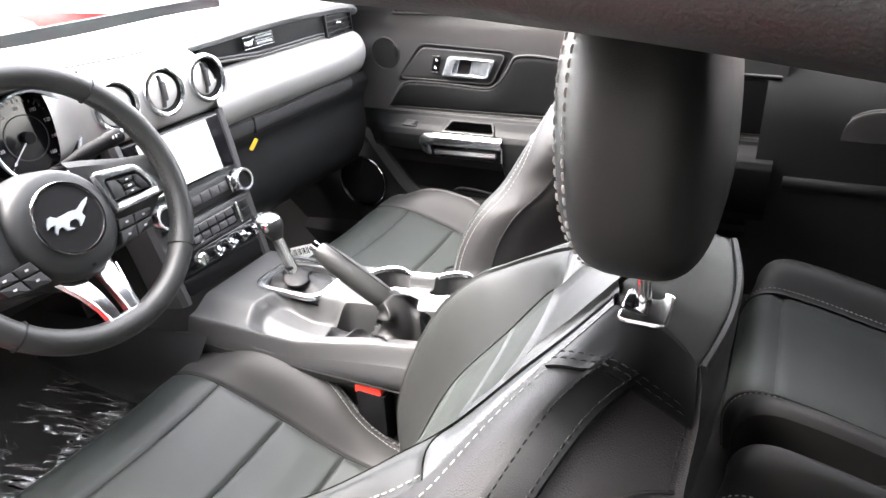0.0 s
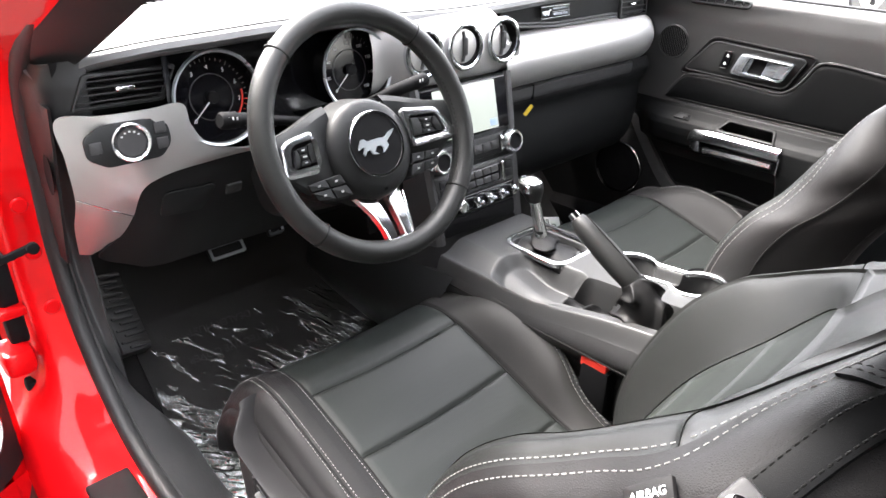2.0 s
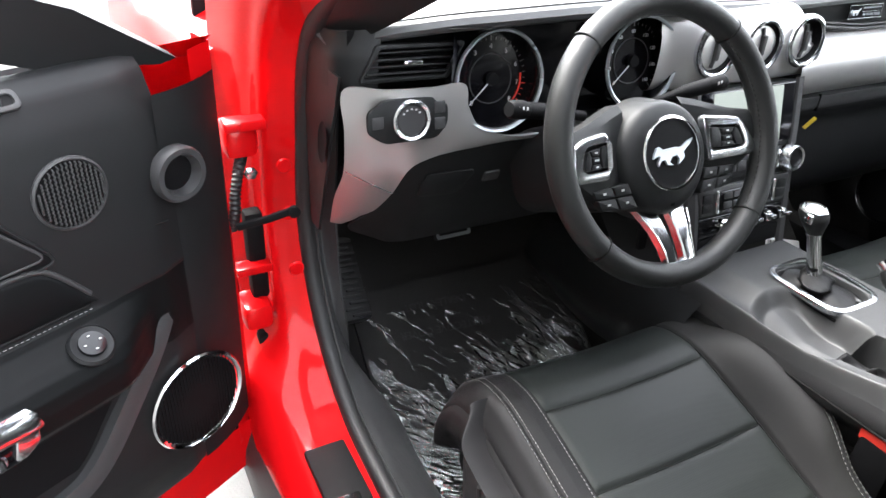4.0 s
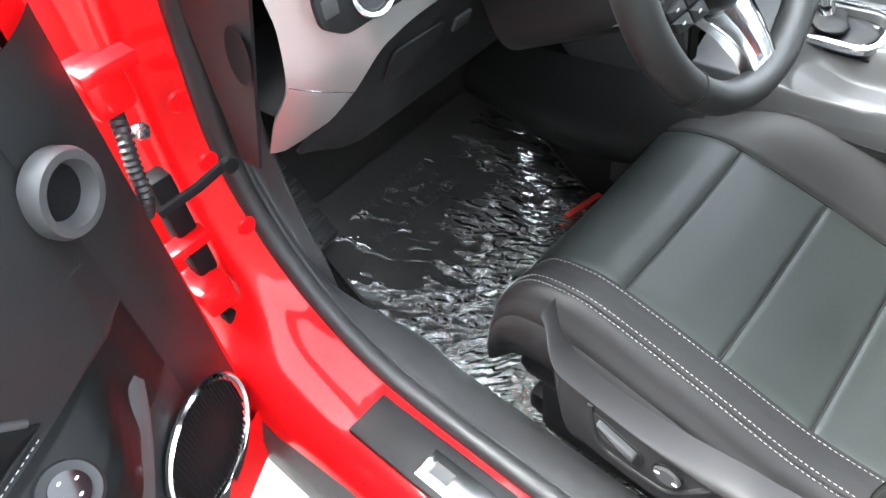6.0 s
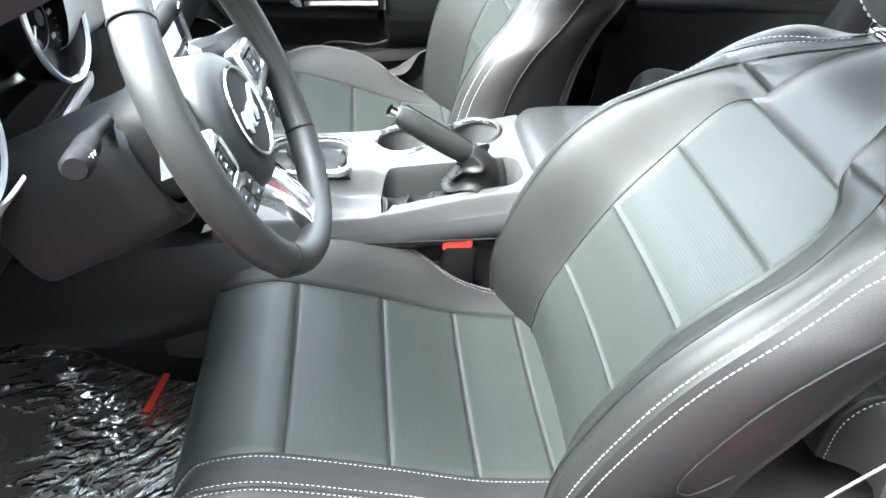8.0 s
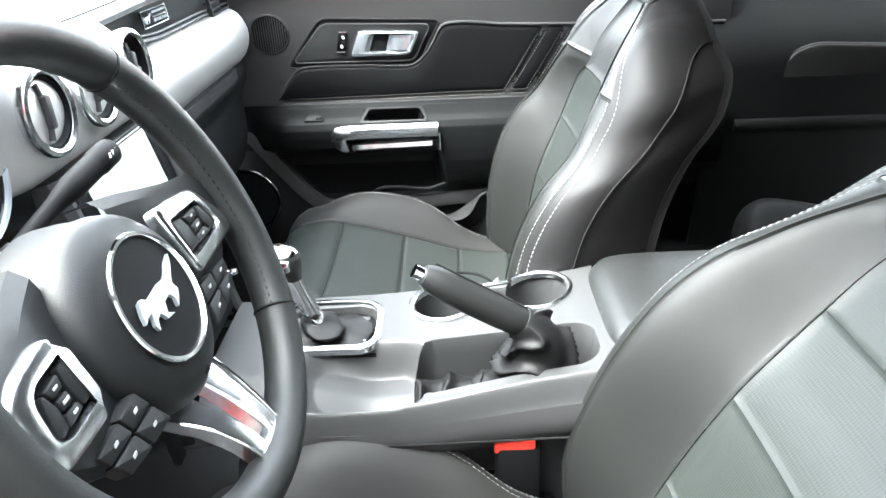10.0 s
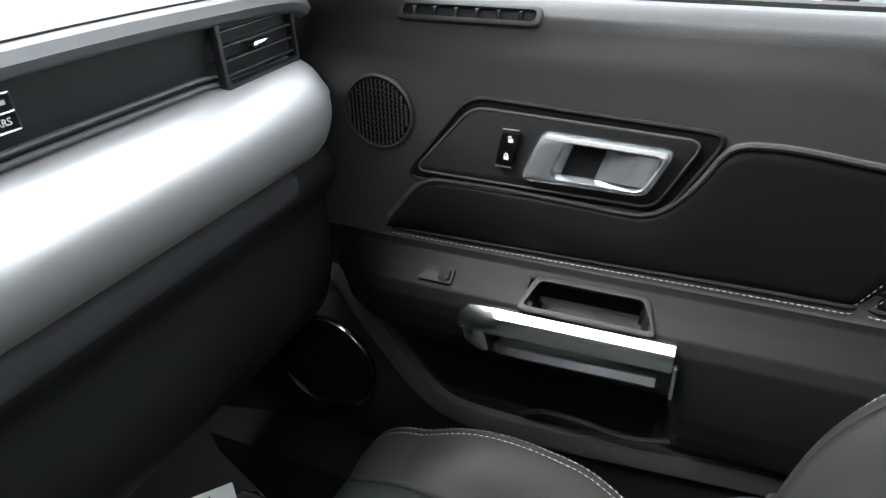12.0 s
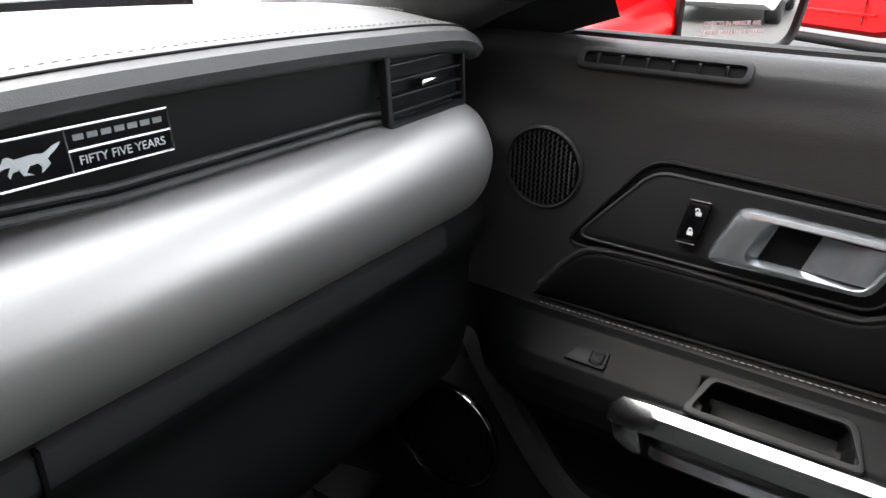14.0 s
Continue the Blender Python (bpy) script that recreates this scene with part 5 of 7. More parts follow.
    for k in ([(0.066, -0.044), (0.090, -0.0455), (0.086, -0.0585), (0.061, -0.0585)], [(0.092, -0.0455), (0.121, -0.047), (0.117, -0.0575), (0.088, -0.0585)],
              [(0.061, -0.060), (0.086, -0.060), (0.081, -0.0755), (0.054, -0.077)], [(0.088, -0.060), (0.116, -0.059), (0.110, -0.072), (0.083, -0.0755)]):
        kk = part("wheel_key", slab(round_poly([(s * x, y) for x, y in k], 0.002, 2), WM @ pose(0, 0, -0.020), 0.012, 0.0015), PLASTIC, arm)
        cx, cy = sum(p[0] for p in k) / 4, sum(p[1] for p in k) / 4
        part("key_mark", box(WM @ V(s * cx, cy, -0.0078), (0.0045, 0.0006, 0.003), 0), GREYT, arm)
    leg = part("lower_spoke", loft([[WM @ V(s * x0, y, h - 0.014), WM @ V(s * (x0 - 0.001), y, h - 0.001), WM @ V(s * (x0 - 0.004), y, h), WM @ V(s * (x1 + 0.002), y, h), WM @ V(s * x1, y, h - 0.002), WM @ V(s * x1, y, h - 0.014)]
                                    for y, x0, x1, h in ((-0.086, 0.041, 0.0095, -0.026), (-0.096, 0.037, 0.009, -0.020), (-0.115, 0.030, 0.0075, -0.009), (-0.140, 0.0245, 0.0065, 0.001), (-0.158, 0.0225, 0.0065, 0.005))]), SATIN, wheel, "satin silver lower spoke")
    part("spoke_edge", tube(spline([WM @ V(s * 0.0385, -0.094, -0.020), WM @ V(s * 0.0305, -0.115, -0.008), WM @ V(s * 0.0250, -0.140, 0.001), WM @ V(s * 0.0228, -0.160, 0.005)], 16), 0.0013, 6), CHROME, leg)
part("spoke_tip", slab(round_poly([(-0.0225, -0.169), (0.0225, -0.169), (0.0225, -0.154), (-0.0225, -0.154)], 0.004), WM @ pose(0, 0, -0.006), 0.0115, 0.003), SATIN, wheel)
part("spoke_slot", slab(round_poly([(-0.0068, -0.158), (0.0068, -0.158), (0.0098, -0.084), (-0.0098, -0.084)], 0.002), WM @ pose(0, 0.004, -0.026, 18, 0, 0), 0.004), DARK, wheel)
# column shroud and stalks
col = thing("steering_column", "black steering column shroud with stalks", "steering column")
rows = []
for h, rx, ry, oy in ((-0.034, 0.045, 0.044, -0.004), (-0.038, 0.054, 0.054, -0.006), (-0.070, 0.056, 0.058, -0.008), (-0.100, 0.057, 0.058, -0.008)):
    rows.append([WM @ V(rx * math.copysign(abs(math.cos(q)) ** 0.6, math.cos(q)), oy + ry * math.copysign(abs(math.sin(q)) ** 0.6, math.sin(q)), h) for q in (2 * math.pi * i / 40 for i in range(40))])
part("shroud", loft(rows, closed=True, caps=True), PLASTIC, col, "black plastic shroud")
for s in (-1, 1):
    st = part("stalk", tube(spline([WM @ V(s * 0.05, 0.045, -0.105), WM @ V(s * 0.10, 0.055, -0.095), WM @ V(s * 0.135, 0.060, -0.086), WM @ V(s * 0.158, 0.063, -0.080)], 14), lambda t: 0.007 + 0.004 * smooth01((t - 0.3) / 0.3), 12), DARK, col)
    part("stalk_end", tube([WM @ V(s * 0.156, 0.063, -0.080), WM @ V(s * 0.162, 0.0635, -0.0785), WM @ V(s * 0.182, 0.066, -0.074), WM @ V(s * 0.186, 0.0665, -0.073)], lambda t: 0.0120 - 0.003 * (t > 0.95) - 0.002 * (t < 0.05), 14), DARK, st)
    for k in range(3):
        part("stalk_mark", box(WM @ V(s * (0.164 + 0.006 * k), 0.0640 + 0.0008 * k, -0.0645), (0.002, 0.001, 0.004), 0), GREYT, st)
rows = []
for h, rx, ry, oy in ((-0.098, 0.056, 0.052, -0.020), (-0.096, 0.066, 0.062, -0.022), (-0.102, 0.071, 0.068, -0.024), (-0.130, 0.073, 0.068, -0.026), (-0.18, 0.076, 0.068, -0.028), (-0.26, 0.080, 0.068, -0.030)):
    rows.append([WM @ V(rx * math.copysign(abs(math.cos(q)) ** 0.6, math.cos(q)), oy + ry * math.copysign(abs(math.sin(q)) ** 0.6, math.sin(q)), h) for q in (2 * math.pi * i / 48 for i in range(48))])
part("collar", loft(rows, closed=True), PLASTIC, col, "black column collar")
part("column_ring", lathe([(0.03, -0.06), (0.045, -0.06), (0.048, -0.02), (0.03, -0.015)], WM, 32), DARK, col)

# ---- seats ----
def seat(cx, dy, tip, label, outer, slide=(0.0, 0.0, 0.0)):
    """A bucket seat: cx its middle, dy its shift forward, tip the degrees its back is turned upright, slide the shift of its back; outer: -1 or 1, its door side."""
    base = thing("front_seat", label, "car seat", group="front seats")
    # cushion: middle line, rear to front, in (y, z)
    mid = spline([(0.24, 0.53), (0.30, 0.534), (0.404, 0.546), (0.518, 0.582), (0.645, 0.618), (0.70, 0.621), (0.748, 0.606), (0.778, 0.566), (0.782, 0.50)], 160)
    ridge = [(0.24, 0.535), (0.34, 0.552), (0.40, 0.582), (0.45, 0.618), (0.53, 0.648), (0.62, 0.656), (0.68, 0.638), (0.73, 0.606), (0.79, 0.50)]

    def line_at(y):
        best = min(range(110), key=lambda i: abs(mid[i][0] - y))
        return best / 160

    def cushion(q, v):
        """q: -1..1 across, v: 0..1 rear to front."""
        f = v * 160
        i = min(159, int(f))
        y, z = mid[i].lerp(mid[i + 1], f - i)
        a = abs(q)
        s = math.copysign(1, q) if q else 1
        up = max(0.0, interp(y, ridge) - z) if v < 0.93 else 0.0
        nose = smooth01((v - 0.72) / 0.2)
        w0 = 0.155 + 0.035 * nose
        wr = 0.238 - 0.034 * smooth01((0.52 - y) / 0.14)
        if a <= 0.5:
            t = a / 0.5
            x, zz = w0 * t, z + 0.008 * t * t
        elif s == outer and outer < 0:
            # the entry side rolls over low
            t = min(1.0, (a - 0.5) / 0.25)
            x, zz = w0 + (0.228 + 0.010 * nose - w0) * t, z + 0.008 + 0.006 * math.sin(t * math.pi / 1.4) - 0.016 * max(0.0, (t - 0.68) / 0.32) ** 2
            if a > 0.75:
                t = (a - 0.75) / 0.25
                x, zz = x + 0.024 * math.sin(min(1.0, t * 1.1) * math.pi), zz + (0.475 - zz) * t ** 1.2
                y -= 0.02 * t * nose
        elif a <= 0.75:
            t = (a - 0.5) / 0.25
            x, zz = w0 + (wr - w0) * t, z + 0.008 + (up - 0.008) * math.sin(t * math.pi / 2) ** 1.2 if up > 0.008 else z + 0.008
        else:
            t = (a - 0.75) / 0.25
            top = z + max(up, 0.008)
            x = wr + 0.030 * math.sin(t * math.pi * 0.75)
            zz = top + (0.475 - top) * (t ** 1.7)
            y -= 0.02 * t * nose
        return V(cx + s * x, y + dy, zz)

    def patch(name, fn, q0, q1, v0, v1, mat, nu, nv, dip=0.004, label=""):
        def f(u, w):
            q, v = q0 + (q1 - q0) * u, v0 + (v1 - v0) * w
            p = fn(q, v)
            e = 1e-3
            n = (fn(q + e, v) - fn(q - e, v)).cross(fn(q, v + e) - fn(q, v - e))
            n = n.normalized() if n.length > 1e-12 else V(0, 0, 1)
            edge = min(u, 1 - u) * abs(q1 - q0) * 4.0, min(w, 1 - w) * abs(v1 - v0) * 6.0
            d = 1 - smooth01(min(edge[0], edge[1]) / 0.035)
            return p - n * (dip * d) + n * 0.002 * smooth01(min(edge) / 0.5)
        return part(name, sheet(f, nu, nv), mat, base, label, sharp=60)

    rows = [0.0] + [line_at(y) for y in (0.30, 0.404, 0.518, 0.645)] + [1.0]
    for a, b in zip(rows, rows[1:]):
        patch("cushion_panel", cushion, -0.5, 0.5, a, b, PERF, 44, 44 if b == 1.0 else 30)
        if a:
            part("panel_seam", tube([cushion(-0.5 + i / 30, a) - V(0, 0, 0.0035) for i in range(31)], 0.0016, 6), DTHREAD, base)
    for s in (-1, 1):
        low = s == outer and outer < 0
        split = 0.667 if low else 0.745
        patch("cushion_bolster", cushion, s * 0.5, s * split, 0.0, 0.93, CREASED if low else SMOOTH, 22, 90)
        part("bolster_seam", tube([cushion(s * 0.5, 0.9 * i / 60) - V(0, 0, 0.0035) for i in range(61)], 0.002, 6), DTHREAD, base)
        patch("cushion_bolster_edge", cushion, s * split, s * 0.80, 0.0, 0.93, CREASED, 12, 60, 0.003)
        patch("cushion_side", cushion, s * 0.80, s * 1.0, 0.0, 1.0, CREASED, 12, 60, 0.003)
        for q in ((0.525, 0.652, 0.684) if low else (0.735, 0.772, 0.787)):
            path = [cushion(s * q, v / 120) + V(0, 0, 0.0016 if low else 0.0) for v in range(2, 111)]
            part("cushion_stitching", stitches(path, lambda p: (s * 0.5, 0, 1), 0.0034 if low else 0.0044, 0.0028, 0.0004 if low else 0.0005), THREAD, base)
    # plastic skirt with its controls
    so = outer

    sk_top = [(0.15, 0.590), (0.178, 0.638), (0.210, 0.654), (0.270, 0.657), (0.320, 0.642), (0.353, 0.626), (0.376, 0.590), (0.442, 0.576), (0.541, 0.569), (0.640, 0.587), (0.678, 0.606), (0.700, 0.630)]
    sk_mid = [(0.15, 0.580), (0.165, 0.606), (0.180, 0.632), (0.217, 0.652), (0.270, 0.640), (0.330, 0.617), (0.366, 0.609), (0.394, 0.590), (0.436, 0.566), (0.508, 0.568), (0.600, 0.586), (0.663, 0.605), (0.700, 0.624)]
    sk_low = [(0.15, 0.570), (0.157, 0.530), (0.175, 0.505), (0.204, 0.476), (0.240, 0.450), (0.300, 0.444), (0.394, 0.440), (0.459, 0.438), (0.525, 0.434), (0.605, 0.448), (0.638, 0.460), (0.651, 0.518), (0.664, 0.575), (0.682, 0.608), (0.700, 0.622)]

    def skirt(side):
        def f(u, w):
            y = 0.151 + 0.548 * u
            hi, mid, lo = interp(y, sk_top), interp(y, sk_mid), interp(y, sk_low)
            if w < 0.4:
                t = w / 0.4
                xt = 0.262 - 0.015 * smooth01((y - 0.34) / 0.06)
                x, z = xt + (0.287 - xt) * math.sin(t * math.pi / 2), hi + (mid - hi) * t ** 1.3 + 0.004 * math.sin(t * math.pi)
            else:
                t = (w - 0.4) / 0.6
                x, z = 0.287 - 0.008 * smooth01(t / 0.10) + 0.003 * math.sin(math.pi * t) - 0.024 * smooth01((t - 0.82) / 0.18), mid + (lo - mid) * t
            x -= 0.038 * smooth01((y - 0.63) / 0.07) ** 2
            return V(cx + side * x, y + dy, z)
        return sheet(f, 80, 40)
    for side in (-1, 1):
        sk = part("seat_skirt", skirt(side), GREYPL, base, "charcoal plastic skirt")
    m = basis(V(cx + so * 0.2815, dy, 0.0), V(0, 1, 0), V(0, 0, 1), V(so, 0, 0))
    ridge_line = spline([(0.606, 0.570), (0.598, 0.524), (0.586, 0.496), (0.560, 0.489), (0.520, 0.488), (0.500, 0.491), (0.482, 0.512), (0.455, 0.556)], 40)
    panel = part("control_rim", tube([m @ V(p[0], p[1], -0.001) for p in ridge_line], 0.0042, 8), GREYPL, base)
    part("control_recess", slab(round_poly([(0.602, 0.562), (0.592, 0.520), (0.582, 0.506), (0.536, 0.502), (0.532, 0.536)], 0.008), m, 0.0015, 0.0005), PLASTIC, panel)
    part("seat_switch", slab(round_poly([(0.594, 0.556), (0.584, 0.533), (0.542, 0.517), (0.540, 0.534)], 0.006), m @ pose(0, 0, 0.001), 0.010, 0.004), PLASTIC2, panel)
    part("lumbar_button", lathe([(0.0, 0.0), (0.0165, 0.0), (0.0165, 0.004), (0.014, 0.006), (0.0, 0.005)], m @ pose(0.503, 0.529, 0.0)), PLASTIC2, panel)
    part("button_rim", lathe([(0.0165, 0.0), (0.0185, 0.0), (0.0185, 0.003), (0.0165, 0.003)], m @ pose(0.503, 0.529, 0.0)), DARK, panel)
    for sx in (-1, 1):
        part("button_mark", box(m @ V(0.503 + sx * 0.011, 0.529 + sx * 0.002, 0.0062), (0.001, 0.006, 0.002)), WHITEP, panel)
    # raised flange that carries the lever
    part("skirt_flange", slab(round_poly([(0.459, 0.449), (0.433, 0.476), (0.373, 0.542), (0.340, 0.564), (0.334, 0.596), (0.300, 0.596), (0.215, 0.560), (0.222, 0.516), (0.300, 0.513), (0.367, 0.503), (0.425, 0.467)], 0.010, 4), m @ pose(0, 0, -0.004), 0.012, 0.006), GREYPL, base)
    # recline lever over the hinge
    lever = round_poly([(0.334, 0.626), (0.305, 0.590), (0.270, 0.568), (0.240, 0.550), (0.200, 0.545), (0.178, 0.560), (0.176, 0.590), (0.178, 0.628), (0.195, 0.650), (0.220, 0.654), (0.280, 0.640)], 0.018, 5)
    lv = part("recline_lever", slab(lever, m @ pose(0, 0, -0.002), 0.022, 0.010), GREYPL, base, "charcoal recline lever")
    part("lever_slot", slab(round_poly([(0.250, 0.588), (0.244, 0.556), (0.202, 0.554), (0.200, 0.590)], 0.006), m @ pose(0, 0, 0.0185), 0.003, 0.001), DARK, lv)
    part("lever_key", slab(round_poly([(0.244, 0.582), (0.232, 0.553), (0.200, 0.556), (0.207, 0.589)], 0.006), m @ pose(0, 0, 0.019), 0.008, 0.003), PLASTIC2, lv)
    part("seat_bracket", box((cx + so * 0.245, 0.235 + dy, 0.385), (0.02, 0.075, 0.10), 0.008), PLASTIC2, base)
    # rails
    for s in (-1, 1):
        part("seat_rail", box((cx + s * 0.19, 0.47 + dy, 0.33), (0.035, 0.56, 0.05), 0.008), DARK, base)
        part("seat_base", box((cx + s * 0.19, 0.47 + dy, 0.40), (0.10, 0.48, 0.13), 0.02), DARK, base)
    part("seat_pan", box((cx, 0.50 + dy, 0.47), (0.47, 0.50, 0.05), 0.02), DARK, base)

    # backrest: middle line, bottom to top, in (y, z)
    turn = Matrix.Translation((slide[0], 0.27 + dy + slide[1], 0.55 + slide[2])) @ Matrix.Rotation(radians(tip), 4, "X") @ Matrix.Translation((0, -0.27, -0.55))
    bmid = spline([(0.27, 0.53), (0.262, 0.60), (0.236, 0.67), (0.182, 0.777), (0.108, 0.87), (0.045, 0.955), (0.012, 1.000), (-0.018, 1.030), (-0.045, 1.056)], 200)
    seamw = [(0.53, 0.118), (0.67, 0.125), (0.78, 0.127), (0.87, 0.135), (0.915, 0.134), (0.935, 0.127), (0.948, 0.114), (0.957, 0.098), (0.97, 0.088), (1.00, 0.078), (1.03, 0.060), (1.056, 0.036)]
    frontw = [(0.53, 0.212), (0.65, 0.216), (0.75, 0.217), (0.81, 0.217), (0.86, 0.210), (0.90, 0.200), (0.94, 0.180), (0.96, 0.168), (0.98, 0.150), (1.00, 0.128), (1.03, 0.085), (1.056, 0.048)]
    mainw = [(0.53, 0.242), (0.65, 0.247), (0.75, 0.249), (0.846, 0.244), (0.888, 0.231), (0.917, 0.221), (0.95, 0.215), (0.968, 0.206), (1.0, 0.168), (1.03, 0.112), (1.056, 0.068)]
    rearw = [(0.53, 0.225), (0.75, 0.238), (0.90, 0.226), (0.96, 0.200), (1.0, 0.165), (1.03, 0.130), (1.056, 0.105)]
    puff = [(0.53, 0.055), (0.62, 0.076), (0.74, 0.084), (0.84, 0.076), (0.89, 0.056), (0.94, 0.034), (0.98, 0.016), (1.03, 0.004), (1.07, 0.0)]
    depth = [(0.53, 0.20), (0.69, 0.215), (0.85, 0.20), (0.95, 0.172), (1.0, 0.132), (1.03, 0.100), (1.056, 0.068)]
    if outer > 0:
        # the upright back shows its fuller shoulders
        puff = puff[:5] + [(0.94, 0.046), (0.98, 0.038), (1.03, 0.026), (1.07, 0.014)]
        frontw = frontw[:8] + [(0.98, 0.158), (1.00, 0.146), (1.03, 0.116), (1.056, 0.086)]
        mainw = mainw[:8] + [(1.0, 0.178), (1.03, 0.136), (1.056, 0.100)]
    swell = [(0.53, 0.014), (0.75, 0.022), (0.90, 0.030), (0.96, 0.040), (1.0, 0.030), (1.03, 0.012), (1.056, 0.004)]

    def back(q, v):
        f = v * 200
        i = min(199, int(f))
        y, z = bmid[i].lerp(bmid[i + 1], f - i)
        j, k = max(0, i - 3), min(200, i + 4)
        t = bmid[k] - bmid[j]
        n = Vector((t[1], -t[0])).normalized()
        sw, fw, mw, pf = interp(z, seamw), interp(z, frontw), interp(z, mainw), interp(z, puff)
        a, s = abs(q), math.copysign(1, q) if q else 1
        if a <= 0.42:
            u = a / 0.42
            x, off = sw * u, 0.006 * u * u
        elif a <= 0.68:
            u = (a - 0.42) / 0.26
            x, off = sw + (fw - sw) * (0.75 * u + 0.25 * math.sin(u * math.pi / 2)), 0.006 + (pf - 0.006) * (math.sin(u * math.pi / 2) ** 1.25 if pf > 0.006 else u)
        elif a <= 0.76:
            u = (a - 0.68) / 0.08
            x, off = fw + (mw - fw) * u, pf - 0.012 * u * u * (1 - smooth01((z - 0.93) / 0.09)) + 0.004 * math.sin(u * math.pi)
        else:
            u = (a - 0.76) / 0.24
            b = interp(z, swell) * math.sin(math.pi * u ** 0.7)
            c = smooth01((z - 0.93) / 0.09)
            x, off = mw + (interp(z, rearw) - mw) * u * u + b * (1 - 0.5 * c), pf - 0.012 * (1 - c)
            y -= interp(z, depth) * u
            z += b * c * 0.9 - 0.012 * u * u * c
        return turn @ V(cx + s * x, y + n[0] * off, z + n[1] * off)

    def out(q, v, h=0.0):
        """A point h off the backrest's skin, and the skin's outward direction there."""
        e = 2e-3
        n = (back(q + e, v) - back(q - e, v)).cross(back(q, min(1, v + e)) - back(q, v - e)).normalized()
        if n.dot(back(q, v) - turn @ V(cx, 0.05, 0.85)) < 0:
            n = -n
        return back(q, v) + n * h, n

    def v_at(z):
        i = max(0, min(199, next((k for k in range(200) if bmid[k + 1][1] >= z), 199)))
        return max(0.0, min(1.0, (i + (z - bmid[i][1]) / (bmid[i + 1][1] - bmid[i][1])) / 200))
    bands = [0.0, v_at(0.67), v_at(0.777), v_at(0.87), v_at(0.955)]
    for a, b in zip(bands, bands[1:]):
        patch("back_panel", back, -0.42, 0.42, a, b, PERF, 40, 30, 0.0026)
        part("panel_seam", tube([back(-0.42 + 0.84 * i / 30, b) - V(0, 0.003, 0.001) for i in range(31)], 0.0016, 6), DTHREAD, base)
    top = bands[-1]
    patch("back_upper_panel", back, -0.42, 0.42, top, 1.0, LEATHER, 26, 30)
    for s in (-1, 1):
        patch("back_bolster", back, s * 0.42, s * 0.68, 0.0, v_at(0.972), BACKLTH, 26, 90)
        part("bolster_seam", tube([back(s * 0.42, 0.8 * i / 60) - V(0, 0.003, 0.001) for i in range(61)], 0.002, 6), DTHREAD, base)
        patch("back_shoulder", back, s * 0.42, s * 0.68, v_at(0.972), 1.0, LEATHER, 14, 40)
        patch("back_bolster_edge", back, s * 0.68, s * 0.76, 0.0, v_at(0.965), BACKLTH, 8, 80, 0.003)
        patch("back_shoulder_edge", back, s * 0.68, s * 0.76, v_at(0.965), 1.0, LEATHER, 6, 30, 0.002)
        patch("back_side", back, s * 0.76, s * 1.0, 0.0, 1.0, CREASED, 26, 110, 0.003)
        part("edge_seam", tube([out(s * 0.76, 0.99 * i / 90, -0.002)[0] for i in range(91)], 0.0018, 6), DTHREAD, base)
        for q, z1 in ((0.685, 0.962), (0.7475, 1.05), (0.7685, 1.03)):
            n1 = int(170 * v_at(z1))
            path = [out(s * q, max(0.006, v / 170), 0.0006)[0] for v in range(2, n1)]
            part("back_stitching", stitches(path, lambda p: (s * 0.8, 0.5, 0.2), 0.0046, 0.0030, 0.00055), THREAD, base)
        # curved seam on the side
        line = spline([(0.960, 0.640), (0.905, 0.628), (0.862, 0.660), (0.850, 0.74), (0.852, 0.84), (0.872, 0.92), (0.905, 0.965), (0.950, 0.988), (0.992, 0.996)], 60)
        path = [out(s * p[0], v_at(p[1]), 0.0003)[0] for p in line]
        part("side_seam", tube(path, 0.0014, 6), DTHREAD, base)
        part("rear_seam_stitching", stitches([out(s * 0.985, 0.3 + 0.68 * i / 60, 0.0008)[0] for i in range(61)], lambda p: (s * 0.8, -0.3, 0.4), 0.005, 0.003, 0.0008), DTHREAD, base)
    # hard back shell
    def shell(u, w):
        q = -1 + 2 * u
        v = w
        p = back(math.copysign(1.0, q) if abs(q) > 0.999 else (1.0 if q >= 0 else -1.0), v)
        e = back(-1.0, v).lerp(back(1.0, v), u)
        bulge = 0.012 * math.sin(math.pi * u)
        return e + (turn.to_3x3() @ V(0, -bulge, 0))
    part("back_top", sheet(lambda u, w: back(-0.76 + 1.52 * u, 1.0).lerp(shell(u, 1.0), w) + V(0, 0, 0.008 * math.sin(math.pi * w)), 24, 12), SMOOTH, base)
    part("top_piping", tube([shell(i / 30, 1.0) for i in range(31)], 0.0035, 6), GREYPL, base)
    part("back_shell", sheet(shell, 16, 30), PLASTIC, base, "black moulded seat back shell")
    # belt guide: leather strap with a stud, and the flap that holds it, on the driver's shoulder
    if outer < 0:
        o1 = -1
        line = [(0.846 + 0.028 * i / 30, v_at(0.968) + (v_at(1.034) - v_at(0.968)) * i / 30) for i in range(31)]
        pts = [out(o1 * q, v, 0.0015 + 0.005 * math.sin(math.pi * i / 30)) for i, (q, v) in enumerate(line)]
        rows = []
        for i, (p, o) in enumerate(pts):
            d = (pts[min(30, i + 1)][0] - pts[max(0, i - 1)][0]).normalized()
            w = d.cross(o).normalized()
            o = w.cross(d)
